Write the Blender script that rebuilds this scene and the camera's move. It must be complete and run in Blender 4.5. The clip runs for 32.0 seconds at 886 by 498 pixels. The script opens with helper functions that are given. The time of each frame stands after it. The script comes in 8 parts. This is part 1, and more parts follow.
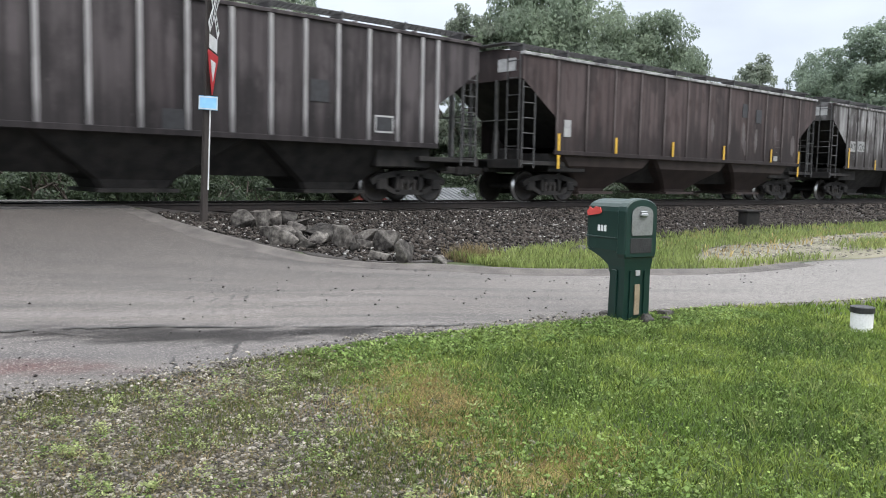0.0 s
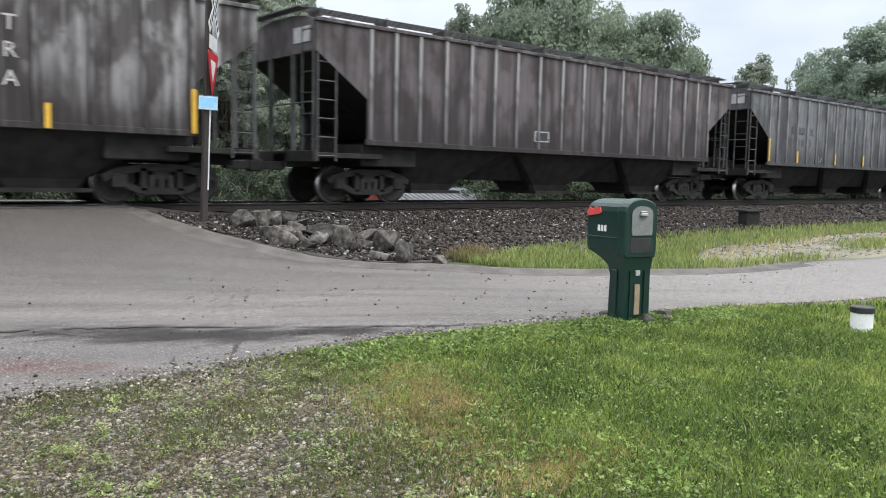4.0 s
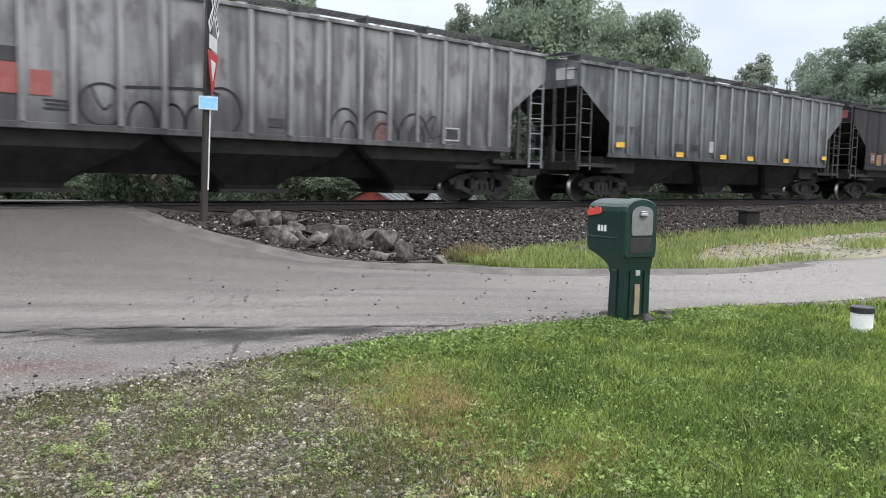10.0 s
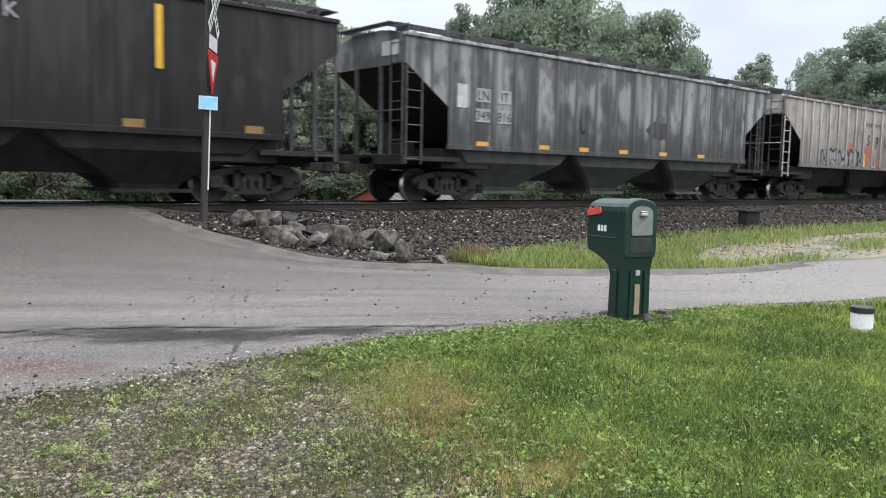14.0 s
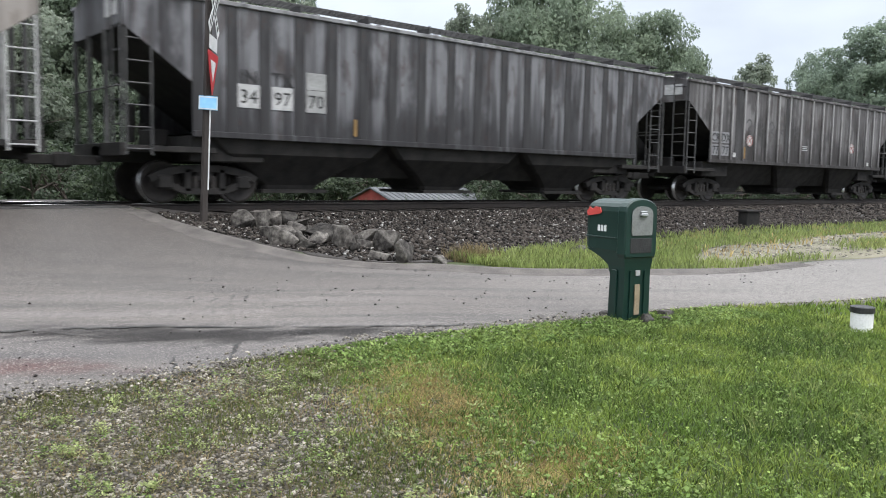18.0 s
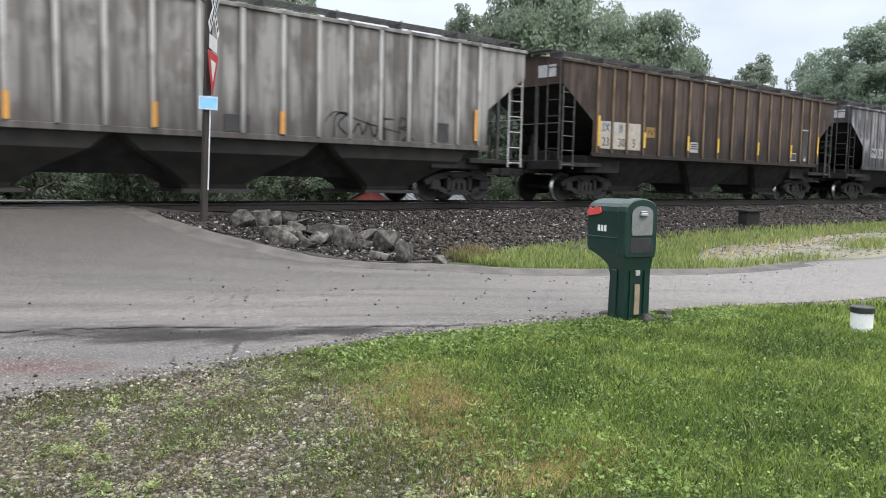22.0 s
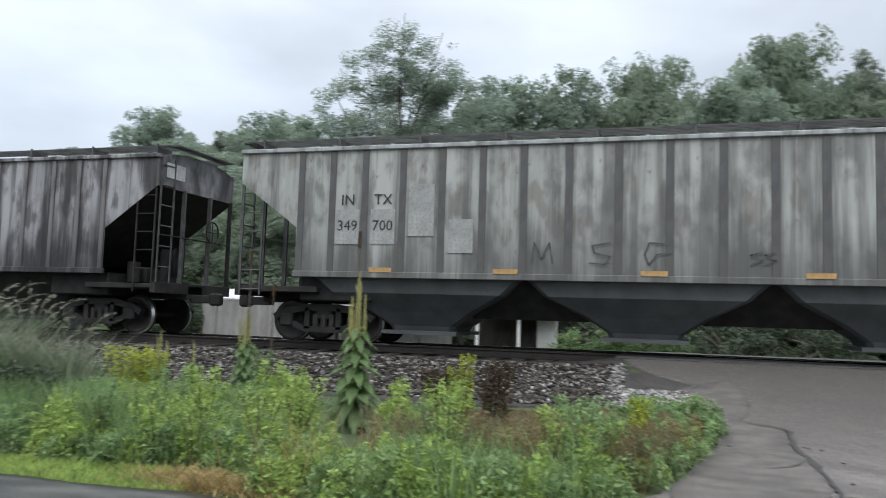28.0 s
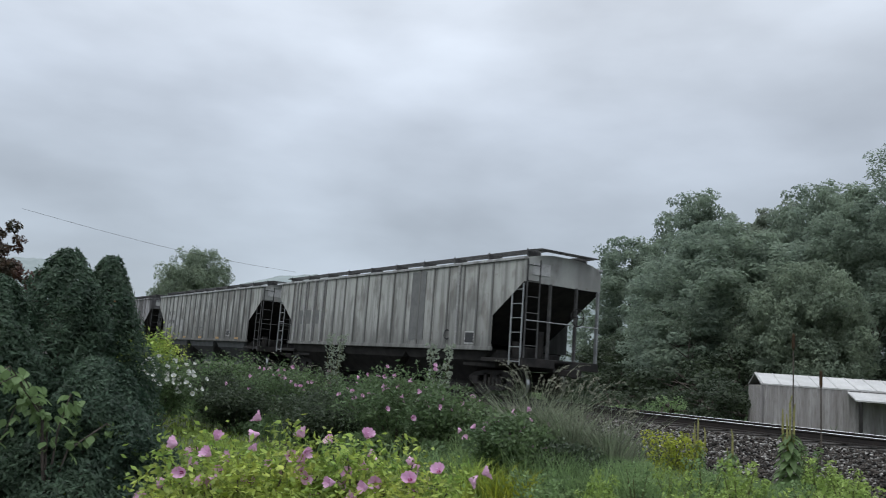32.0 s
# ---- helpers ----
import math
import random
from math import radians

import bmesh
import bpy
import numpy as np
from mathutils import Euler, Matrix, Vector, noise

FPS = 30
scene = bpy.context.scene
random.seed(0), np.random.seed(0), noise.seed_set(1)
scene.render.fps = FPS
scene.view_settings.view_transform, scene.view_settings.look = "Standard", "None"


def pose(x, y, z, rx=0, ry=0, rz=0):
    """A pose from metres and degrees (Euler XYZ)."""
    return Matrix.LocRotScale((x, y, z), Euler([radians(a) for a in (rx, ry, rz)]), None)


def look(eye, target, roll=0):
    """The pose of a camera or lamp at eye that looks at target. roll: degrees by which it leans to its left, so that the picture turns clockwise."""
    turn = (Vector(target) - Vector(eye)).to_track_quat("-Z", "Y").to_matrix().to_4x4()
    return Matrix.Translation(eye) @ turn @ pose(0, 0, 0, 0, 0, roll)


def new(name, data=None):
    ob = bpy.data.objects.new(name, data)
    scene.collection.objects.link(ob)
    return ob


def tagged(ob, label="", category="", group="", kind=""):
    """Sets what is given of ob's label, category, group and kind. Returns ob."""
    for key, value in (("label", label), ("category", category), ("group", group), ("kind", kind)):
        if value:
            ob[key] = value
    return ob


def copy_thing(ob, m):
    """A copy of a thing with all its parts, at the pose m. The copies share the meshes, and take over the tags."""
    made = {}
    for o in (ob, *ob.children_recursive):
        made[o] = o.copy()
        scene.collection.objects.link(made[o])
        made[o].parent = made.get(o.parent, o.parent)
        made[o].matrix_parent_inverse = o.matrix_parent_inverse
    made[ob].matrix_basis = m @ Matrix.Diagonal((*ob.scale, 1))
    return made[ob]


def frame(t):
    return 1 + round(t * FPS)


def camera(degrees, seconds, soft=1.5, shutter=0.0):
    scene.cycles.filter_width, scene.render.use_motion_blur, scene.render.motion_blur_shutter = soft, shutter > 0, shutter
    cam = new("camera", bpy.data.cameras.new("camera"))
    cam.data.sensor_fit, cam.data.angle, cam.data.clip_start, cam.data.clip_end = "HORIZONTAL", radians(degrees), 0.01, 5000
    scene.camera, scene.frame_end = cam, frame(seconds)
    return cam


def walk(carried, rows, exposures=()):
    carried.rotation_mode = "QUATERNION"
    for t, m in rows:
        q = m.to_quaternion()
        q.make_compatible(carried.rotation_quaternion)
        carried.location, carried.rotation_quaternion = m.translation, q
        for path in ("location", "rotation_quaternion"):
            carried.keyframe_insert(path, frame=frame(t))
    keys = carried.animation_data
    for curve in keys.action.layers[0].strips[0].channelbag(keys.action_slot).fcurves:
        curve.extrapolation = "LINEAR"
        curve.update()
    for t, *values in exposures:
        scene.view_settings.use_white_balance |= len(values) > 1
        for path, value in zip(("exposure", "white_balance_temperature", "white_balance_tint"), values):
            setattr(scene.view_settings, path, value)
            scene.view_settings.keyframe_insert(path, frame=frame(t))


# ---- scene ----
cam = camera(58.0, 32.0, soft=1.0, shutter=0.25)
PATH = [
    (0.0, pose(-0.000, -0.000, 1.500, 84.81, -1.20, -40.07)),
    (24.2, pose(-0.000, -0.000, 1.500, 84.81, -1.20, -40.07)),
    (24.5, pose(0.001, 0.001, 1.506, 84.70, -1.09, -40.53)),
    (24.7, look((-0.004, 0.008, 1.522), (1.295, 1.517, 1.335), 1.4)),
    (25.0, look((-0.008, 0.004, 1.568), (1.313, 1.497, 1.400), 4.0)),
    (25.1, look((-0.058, 0.028, 1.656), (1.270, 1.518, 1.524), 4.7)),
    (25.2, look((-0.100, 0.035, 1.733), (1.203, 1.550, 1.643), 5.0)),
    (25.3, look((-0.176, 0.015, 1.771), (1.085, 1.566, 1.715), 4.6)),
    (25.5, look((-0.363, 0.078, 1.825), (0.657, 1.799, 1.837), 3.6)),
    (27.5, pose(-0.051, 0.177, 1.470, 94.00, 0.39, 5.51)),
    (28.0, pose(0.025, 0.310, 1.463, 94.76, -1.79, 17.05)),
    (28.5, pose(0.050, 0.485, 1.480, 94.00, -3.75, 28.05)),
    (29.0, pose(0.043, 0.553, 1.490, 93.45, -2.28, 30.41)),
    (29.5, pose(0.075, 0.592, 1.503, 94.59, -3.21, 32.82)),
    (30.0, pose(0.057, 0.621, 1.509, 95.60, -4.30, 38.96)),
    (30.5, pose(0.065, 0.608, 1.522, 96.58, -4.71, 43.05)),
    (31.0, pose(0.090, 0.586, 1.521, 97.88, -4.85, 46.47)),
    (31.5, pose(0.058, 0.577, 1.527, 98.33, -4.86, 50.78)),
    (32.0, pose(0.055, 0.556, 1.531, 98.57, -4.07, 54.71)),
]
walk(cam, PATH, [(0, 0.82, 6390, 10), (24.5, 0.82, 6390, 10), (26.5, 0.45, 6320, 9), (28, 0.46, 6250, 8), (30, 0.02, 6220, 8), (32, -0.16, 6190, 8)])
# ---- world, sun, exposure ----
SUN_EL, SUN_AZ = radians(52), radians(200)
world = bpy.data.worlds.new("overcast_sky")
scene.world = world
world.use_nodes = True
wn, wl = world.node_tree.nodes, world.node_tree.links
wn.clear()
w_out = wn.new("ShaderNodeOutputWorld")
w_bg = wn.new("ShaderNodeBackground")
w_sky = wn.new("ShaderNodeTexSky")
w_sky.sky_type, w_sky.sun_disc, w_sky.sun_elevation, w_sky.sun_rotation = "NISHITA", False, SUN_EL, SUN_AZ
w_sky.air_density, w_sky.dust_density = 1.0, 4.0
w_tc = wn.new("ShaderNodeTexCoord")
w_sep = wn.new("ShaderNodeSeparateXYZ")
w_ramp = wn.new("ShaderNodeValToRGB")
e = w_ramp.color_ramp.elements
e[0].position, e[0].color = 0.0, (0.50, 0.55, 0.60, 1)
e[1].position, e[1].color = 1.0, (2.45, 2.5, 2.6, 1)
for p, c in ((0.12, (0.52, 0.57, 0.635, 1)), (0.3, (0.62, 0.66, 0.73, 1)), (0.5, (0.85, 0.88, 0.94, 1)), (0.75, (1.7, 1.75, 1.82, 1))):
    k = e.new(p)
    k.color = c
w_map = wn.new("ShaderNodeMapping")
w_map.inputs["Scale"].default_value = (1.0, 1.0, 2.6)
w_noise = wn.new("ShaderNodeTexNoise")
w_noise.inputs["Scale"].default_value, w_noise.inputs["Detail"].default_value = 3.4, 6.0
w_noise.inputs["Roughness"].default_value = 0.45
w_cr = wn.new("ShaderNodeMapRange")
w_cr.inputs["From Min"].default_value, w_cr.inputs["From Max"].default_value = 0.3, 0.72
w_cr.inputs["To Min"].default_value, w_cr.inputs["To Max"].default_value = 0.8, 1.22
w_mul = wn.new("ShaderNodeMix")
w_mul.data_type, w_mul.blend_type = "RGBA", "MULTIPLY"
w_mul.inputs["Factor"].default_value = 1.0
w_add = wn.new("ShaderNodeMix")
w_add.data_type, w_add.blend_type = "RGBA", "ADD"
w_add.inputs["Factor"].default_value = 0.012
wl.new(w_tc.outputs["Generated"], w_sep.inputs[0])
wl.new(w_tc.outputs["Generated"], w_map.inputs["Vector"])
wl.new(w_map.outputs[0], w_noise.inputs["Vector"])
wl.new(w_sep.outputs["Z"], w_ramp.inputs[0])
wl.new(w_noise.outputs["Fac"], w_cr.inputs["Value"])
wl.new(w_ramp.outputs[0], w_mul.inputs["A"])
wl.new(w_cr.outputs[0], w_mul.inputs["B"])
wl.new(w_mul.outputs["Result"], w_add.inputs["A"])
wl.new(w_sky.outputs[0], w_add.inputs["B"])
w_side = wn.new("ShaderNodeMapRange")
for k, v in (("From Min", -0.6), ("From Max", 0.75), ("To Min", 1.02), ("To Max", 0.87)):
    w_side.inputs[k].default_value = v
w_dim = wn.new("ShaderNodeMix")
w_dim.data_type, w_dim.blend_type = "RGBA", "MULTIPLY"
w_dim.inputs["Factor"].default_value = 1.0
wl.new(w_sep.outputs["X"], w_side.inputs["Value"])
wl.new(w_add.outputs["Result"], w_dim.inputs["A"])
w_north = wn.new("ShaderNodeMapRange")
for k, v in (("From Min", 0.55), ("From Max", 0.97), ("To Min", 1.0), ("To Max", 0.86)):
    w_north.inputs[k].default_value = v
w_both = wn.new("ShaderNodeMath")
w_both.operation = "MULTIPLY"
wl.new(w_sep.outputs["Y"], w_north.inputs["Value"])
wl.new(w_side.outputs[0], w_both.inputs[0])
wl.new(w_north.outputs[0], w_both.inputs[1])
wl.new(w_both.outputs[0], w_dim.inputs["B"])
wl.new(w_dim.outputs["Result"], w_bg.inputs["Color"])
w_bg.inputs["Strength"].default_value = 1.0
wl.new(w_bg.outputs[0], w_out.inputs["Surface"])
sun = new("sun", bpy.data.lights.new("sun", "SUN"))
sun.data.energy, sun.data.angle, sun.data.color = 0.8, radians(25), (1.0, 0.97, 0.92)
sun.matrix_basis = look((0, 0, 60), (60 * math.cos(SUN_EL) * -math.sin(SUN_AZ) * -1, 60 * math.cos(SUN_EL) * math.cos(SUN_AZ) * -1, 60 - 60 * math.sin(SUN_EL)))
scene.view_settings.exposure = 0.0

R = random.Random(11)


# ---- materials ----
def nodes_of(name):
    m = bpy.data.materials.new(name)
    m.use_nodes = True
    return m, m.node_tree.nodes, m.node_tree.links, m.node_tree.nodes["Principled BSDF"]


def surface(name, c1, c2, scale=6.0, rough=0.7, metal=0.0, bump=0.2, fine=60.0, c3=None, stretch=(1, 1, 1), coat=0.0, spec=0.5, island=0.0, obj=0.0, transl=0.0, at=(0.35, 0.65)):
    """Two colours mixed by large noise, a third by small noise, with fine relief; island, obj: how far pieces differ in value."""
    m, n, l, b = nodes_of(name)
    tc, mp = n.new("ShaderNodeTexCoord"), n.new("ShaderNodeMapping")
    mp.inputs["Scale"].default_value = stretch
    l.new(tc.outputs["Object"], mp.inputs["Vector"])
    big, small = n.new("ShaderNodeTexNoise"), n.new("ShaderNodeTexNoise")
    big.inputs["Scale"].default_value, big.inputs["Detail"].default_value = scale, 5
    small.inputs["Scale"].default_value, small.inputs["Detail"].default_value = fine, 3
    l.new(mp.outputs[0], big.inputs["Vector"])
    l.new(mp.outputs[0], small.inputs["Vector"])
    cr = n.new("ShaderNodeValToRGB")
    cr.color_ramp.elements[0].position, cr.color_ramp.elements[1].position = at
    cr.color_ramp.elements[0].color, cr.color_ramp.elements[1].color = (*c1, 1), (*c2, 1)
    l.new(big.outputs["Fac"], cr.inputs[0])
    mix = n.new("ShaderNodeMix")
    mix.data_type = "RGBA"
    f = n.new("ShaderNodeMapRange")
    f.inputs["From Min"].default_value, f.inputs["From Max"].default_value = 0.45, 0.75
    f.inputs["To Max"].default_value = 0.75
    l.new(small.outputs["Fac"], f.inputs["Value"])
    l.new(f.outputs[0], mix.inputs["Factor"])
    l.new(cr.outputs[0], mix.inputs["A"])
    mix.inputs["B"].default_value = (*(c3 or [x * 0.7 for x in c1]), 1)
    col = mix.outputs["Result"]
    for amount, node, sock in ((island, "ShaderNodeNewGeometry", "Random Per Island"), (obj, "ShaderNodeObjectInfo", "Random")):
        if amount:
            g, hs, mr = n.new(node), n.new("ShaderNodeHueSaturation"), n.new("ShaderNodeMapRange")
            mr.inputs["To Min"].default_value, mr.inputs["To Max"].default_value = 1 - amount, 1 + amount
            l.new(g.outputs[sock], mr.inputs["Value"])
            l.new(mr.outputs[0], hs.inputs["Value"])
            l.new(col, hs.inputs["Color"])
            col = hs.outputs["Color"]
    l.new(col, b.inputs["Base Color"])
    b.inputs["Roughness"].default_value, b.inputs["Metallic"].default_value = rough, metal
    b.inputs["Coat Weight"].default_value, b.inputs["Specular IOR Level"].default_value = coat, spec
    if transl:
        b.inputs["Subsurface Weight"].default_value = 0.0
        t, ms, out = n.new("ShaderNodeBsdfTranslucent"), n.new("ShaderNodeMixShader"), n["Material Output"]
        l.new(col, t.inputs["Color"])
        ms.inputs[0].default_value = transl
        l.new(b.outputs[0], ms.inputs[1])
        l.new(t.outputs[0], ms.inputs[2])
        l.new(ms.outputs[0], out.inputs["Surface"])
    if bump:
        bp = n.new("ShaderNodeBump")
        bp.inputs["Strength"].default_value, bp.inputs["Distance"].default_value = bump, 0.02
        l.new(small.outputs["Fac"], bp.inputs["Height"])
        l.new(bp.outputs[0], b.inputs["Normal"])
    return m


def car_paint(name, base, dark, rust, grime=0.5, seed=0.0, low=0.35, step_x=1.0, off=0.0):
    """Weathered freight car paint: every bay between two ribs weathers in its own way, with run-off streaks,
    soot beside the ribs, tall blotches and rust flecks; step_x: the distance between ribs, 0 where they close up
    towards the ends; off: how far the ribs sit from the middle."""
    m, n, l, b = nodes_of(name)
    tc, sep = n.new("ShaderNodeTexCoord"), n.new("ShaderNodeSeparateXYZ")
    l.new(tc.outputs["Object"], sep.inputs[0])

    def calc(op, *a):
        k = n.new("ShaderNodeMath")
        k.operation = op
        for i, v in enumerate(a):
            if isinstance(v, (int, float)):
                k.inputs[i].default_value = v
            else:
                l.new(v, k.inputs[i])
        return k.outputs[0]

    along = calc("SUBTRACT", sep.outputs["X"], off)
    if step_x:
        bays = calc("DIVIDE", calc("ADD", along, 7.38), step_x)
    else:
        bays = calc("ADD", calc("ADD", calc("MULTIPLY", along, 1.0412), calc("MULTIPLY", calc("POWER", along, 3.0), 0.0022)), 8.5)
    bay, across = calc("FLOOR", bays), calc("FRACT", bays)
    wn1 = n.new("ShaderNodeTexWhiteNoise")
    wn1.noise_dimensions = "1D"
    l.new(calc("ADD", bay, seed * 3.1), wn1.inputs["W"])
    chance = wn1.outputs["Value"]
    rim = calc("ABSOLUTE", calc("SUBTRACT", across, 0.5))
    at = n.new("ShaderNodeCombineXYZ")
    l.new(calc("ADD", sep.outputs["X"], calc("MULTIPLY", chance, 40.0)), at.inputs["X"])
    l.new(sep.outputs["Y"], at.inputs["Y"])
    l.new(sep.outputs["Z"], at.inputs["Z"])

    def noise_at(scale, detail, sx, sz, off):
        mp, t = n.new("ShaderNodeMapping"), n.new("ShaderNodeTexNoise")
        mp.inputs["Scale"].default_value, mp.inputs["Location"].default_value = (sx, 1, sz), (seed + off, seed * 1.7, off)
        t.inputs["Scale"].default_value, t.inputs["Detail"].default_value = scale, detail
        l.new(at.outputs[0], mp.inputs["Vector"])
        l.new(mp.outputs[0], t.inputs["Vector"])
        return t.outputs["Fac"]

    def step(fac, lo, hi, a=0.0, z=1.0):
        r = n.new("ShaderNodeMapRange")
        r.interpolation_type = "SMOOTHSTEP"
        for k, v in (("From Min", lo), ("From Max", hi), ("To Min", a), ("To Max", z)):
            r.inputs[k].default_value = v
        l.new(fac, r.inputs["Value"])
        return r.outputs[0]

    def over(fac, a, colour):
        x = n.new("ShaderNodeMix")
        x.data_type = "RGBA"
        l.new(fac, x.inputs["Factor"])
        if isinstance(a, tuple):
            x.inputs["A"].default_value = (*a, 1)
        else:
            l.new(a, x.inputs["A"])
        x.inputs["B"].default_value = (*colour, 1)
        return x.outputs["Result"]

    streak, fine = noise_at(1.0, 4, 4.5, 0.25, 3.0), noise_at(1.0, 3, 15.0, 0.45, 9.0)
    patch, grain, blot = noise_at(0.8, 5, 1.3, 0.75, 17.0), noise_at(26.0, 4, 1, 1, 0.0), noise_at(2.2, 6, 1.2, 0.55, 31.0)
    light = tuple(min(0.8, 1.25 * x + 0.015) for x in base)
    c = over(step(chance, 0.0, 1.0, 0.0, 0.9), base, light)
    c = over(step(patch, 0.60 - 0.2 * grime, 0.72 - 0.2 * grime, 0.0, 0.4 + 0.5 * grime), c, dark)
    c = over(step(blot, 0.53, 0.66, 0.0, 0.3 + 0.5 * grime), c, tuple(0.75 * x + 0.25 * y for x, y in zip(dark, rust)))
    c = over(step(blot, 0.46, 0.34, 0.0, 0.6), c, light)
    c = over(calc("MULTIPLY", step(rim, 0.26, 0.5), step(streak, 0.25, 0.6, 0.1, 0.3 + 0.6 * grime)), c, dark)
    c = over(step(streak, 0.5 - 0.12 * grime, 0.64, 0.0, 0.3 + 0.6 * grime), c, dark)
    c = over(calc("MULTIPLY", step(chance, 0.72, 0.8), 0.35 * grime), c, dark)
    c = over(step(fine, 0.56, 0.72, 0.0, 0.28), c, tuple(0.5 * x for x in dark))
    c = over(step(fine, 0.42, 0.30, 0.0, 0.3), c, light)
    # fine dark streaks over the lowest part of the side
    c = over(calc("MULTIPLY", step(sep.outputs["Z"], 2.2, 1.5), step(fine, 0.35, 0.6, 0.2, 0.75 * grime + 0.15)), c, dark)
    c = over(step(grain, 0.6, 0.78, 0.0, low), c, rust)
    # the colour darkens unevenly towards the sill
    rise = calc("ADD", sep.outputs["Z"], calc("MULTIPLY", calc("SUBTRACT", streak, 0.5), -2.6))
    rise = calc("ADD", rise, calc("MULTIPLY", calc("SUBTRACT", patch, 0.5), -2.2))
    c = over(step(rise, 3.3, 1.35, 0.0, 0.35 + 0.6 * grime), c, tuple(0.8 * x for x in dark))
    spots = noise_at(7.0, 3, 1.6, 0.7, 53.0)
    c = over(step(spots, 0.66, 0.74, 0.0, 0.55), c, tuple(0.6 * x + 0.4 * y for x, y in zip(dark, rust)))
    l.new(c, b.inputs["Base Color"])
    b.inputs["Roughness"].default_value, b.inputs["Specular IOR Level"].default_value = 0.66, 0.3
    bp = n.new("ShaderNodeBump")
    bp.inputs["Strength"].default_value, bp.inputs["Distance"].default_value = 0.25, 0.02
    l.new(patch, bp.inputs["Height"])
    l.new(bp.outputs[0], b.inputs["Normal"])
    return m


def asphalt():
    """Worn asphalt: stone grain, tyre-polished bands, and damp or red stains with soft ragged rims."""
    m, n, l, b = nodes_of("asphalt")
    geo = n.new("ShaderNodeTexCoord")

    def noise_at(scale, detail, stretch=(1, 1, 1)):
        mp, t = n.new("ShaderNodeMapping"), n.new("ShaderNodeTexNoise")
        mp.inputs["Scale"].default_value = stretch
        t.inputs["Scale"].default_value, t.inputs["Detail"].default_value = scale, detail
        l.new(geo.outputs["Object"], mp.inputs["Vector"])
        l.new(mp.outputs[0], t.inputs["Vector"])
        return t.outputs["Fac"]

    def turned_noise(scale, detail, turn, stretch):
        mp, mp2, t = n.new("ShaderNodeMapping"), n.new("ShaderNodeMapping"), n.new("ShaderNodeTexNoise")
        mp.inputs["Rotation"].default_value, mp2.inputs["Scale"].default_value = (0, 0, radians(-turn)), stretch
        t.inputs["Scale"].default_value, t.inputs["Detail"].default_value = scale, detail
        l.new(geo.outputs["Object"], mp.inputs["Vector"])
        l.new(mp.outputs[0], mp2.inputs["Vector"])
        l.new(mp2.outputs[0], t.inputs["Vector"])
        return t.outputs["Fac"]

    def ranged(fac, lo, hi, a=0.0, z=1.0):
        r = n.new("ShaderNodeMapRange")
        r.interpolation_type = "SMOOTHSTEP"
        for k, v in (("From Min", lo), ("From Max", hi), ("To Min", a), ("To Max", z)):
            r.inputs[k].default_value = v
        l.new(fac, r.inputs["Value"])
        return r.outputs[0]

    def over(fac, a, colour):
        x = n.new("ShaderNodeMix")
        x.data_type = "RGBA"
        l.new(fac, x.inputs["Factor"])
        if isinstance(a, tuple):
            x.inputs["A"].default_value = (*a, 1)
        else:
            l.new(a, x.inputs["A"])
        x.inputs["B"].default_value = (*colour, 1)
        return x.outputs["Result"]

    def math_node(op, a, z):
        k = n.new("ShaderNodeMath")
        k.operation = op
        for i, v in enumerate((a, z)):
            if isinstance(v, float):
                k.inputs[i].default_value = v
            else:
                l.new(v, k.inputs[i])
        return k.outputs[0]

    ragged = noise_at(3.4, 8, (0.6, 1.3, 1))

    def stain(x, y, rx, ry, turn):
        mp, ln = n.new("ShaderNodeMapping"), n.new("ShaderNodeVectorMath")
        mp.vector_type = "TEXTURE"
        mp.inputs["Location"].default_value, mp.inputs["Rotation"].default_value, mp.inputs["Scale"].default_value = (x, y, 0), (0, 0, radians(turn)), (rx, ry, 100)
        l.new(geo.outputs["Object"], mp.inputs["Vector"])
        ln.operation = "LENGTH"
        l.new(mp.outputs[0], ln.inputs[0])
        return ranged(math_node("ADD", ln.outputs["Value"], math_node("MULTIPLY", ragged, 2.2)), 1.25, 2.45, 1.0, 0.0)

    grain, speck, band, broad = noise_at(105.0, 4), noise_at(58.0, 2), turned_noise(1.5, 6, -33, (0.16, 1.4, 1)), noise_at(0.35, 4)
    mottle, tracks = noise_at(17.0, 6, (0.55, 1.2, 1)), turned_noise(0.8, 3, -33, (0.05, 1.5, 1))
    c = over(ranged(broad, 0.35, 0.65), (0.128, 0.112, 0.101), (0.165, 0.147, 0.133))
    c = over(ranged(tracks, 0.48, 0.62, 0.0, 0.42), c, (0.075, 0.07, 0.067))
    c = over(ranged(band, 0.5, 0.63, 0.0, 0.7), c, (0.06, 0.057, 0.055))
    c = over(ranged(band, 0.30, 0.44, 0.5, 0.0), c, (0.215, 0.20, 0.19))
    lane = n.new("ShaderNodeSeparateXYZ")
    l.new(geo.outputs["Object"], lane.inputs[0])
    # tone by position: paler to the right, darker towards the crossing
    c = over(ranged(lane.outputs["X"], 5.5, 12.0, 0.0, 0.75), c, (0.235, 0.218, 0.20))
    c = over(ranged(math_node("ADD", lane.outputs["Y"], math_node("MULTIPLY", broad, 5.0)), 9.4, 15.0, 0.0, 0.78), c, (0.066, 0.057, 0.051))
    c = over(ranged(mottle, 0.5, 0.62, 0.0, 0.5), c, (0.06, 0.056, 0.053))
    faint = stain(7.3, 10.5, 3.6, 0.42, -52)
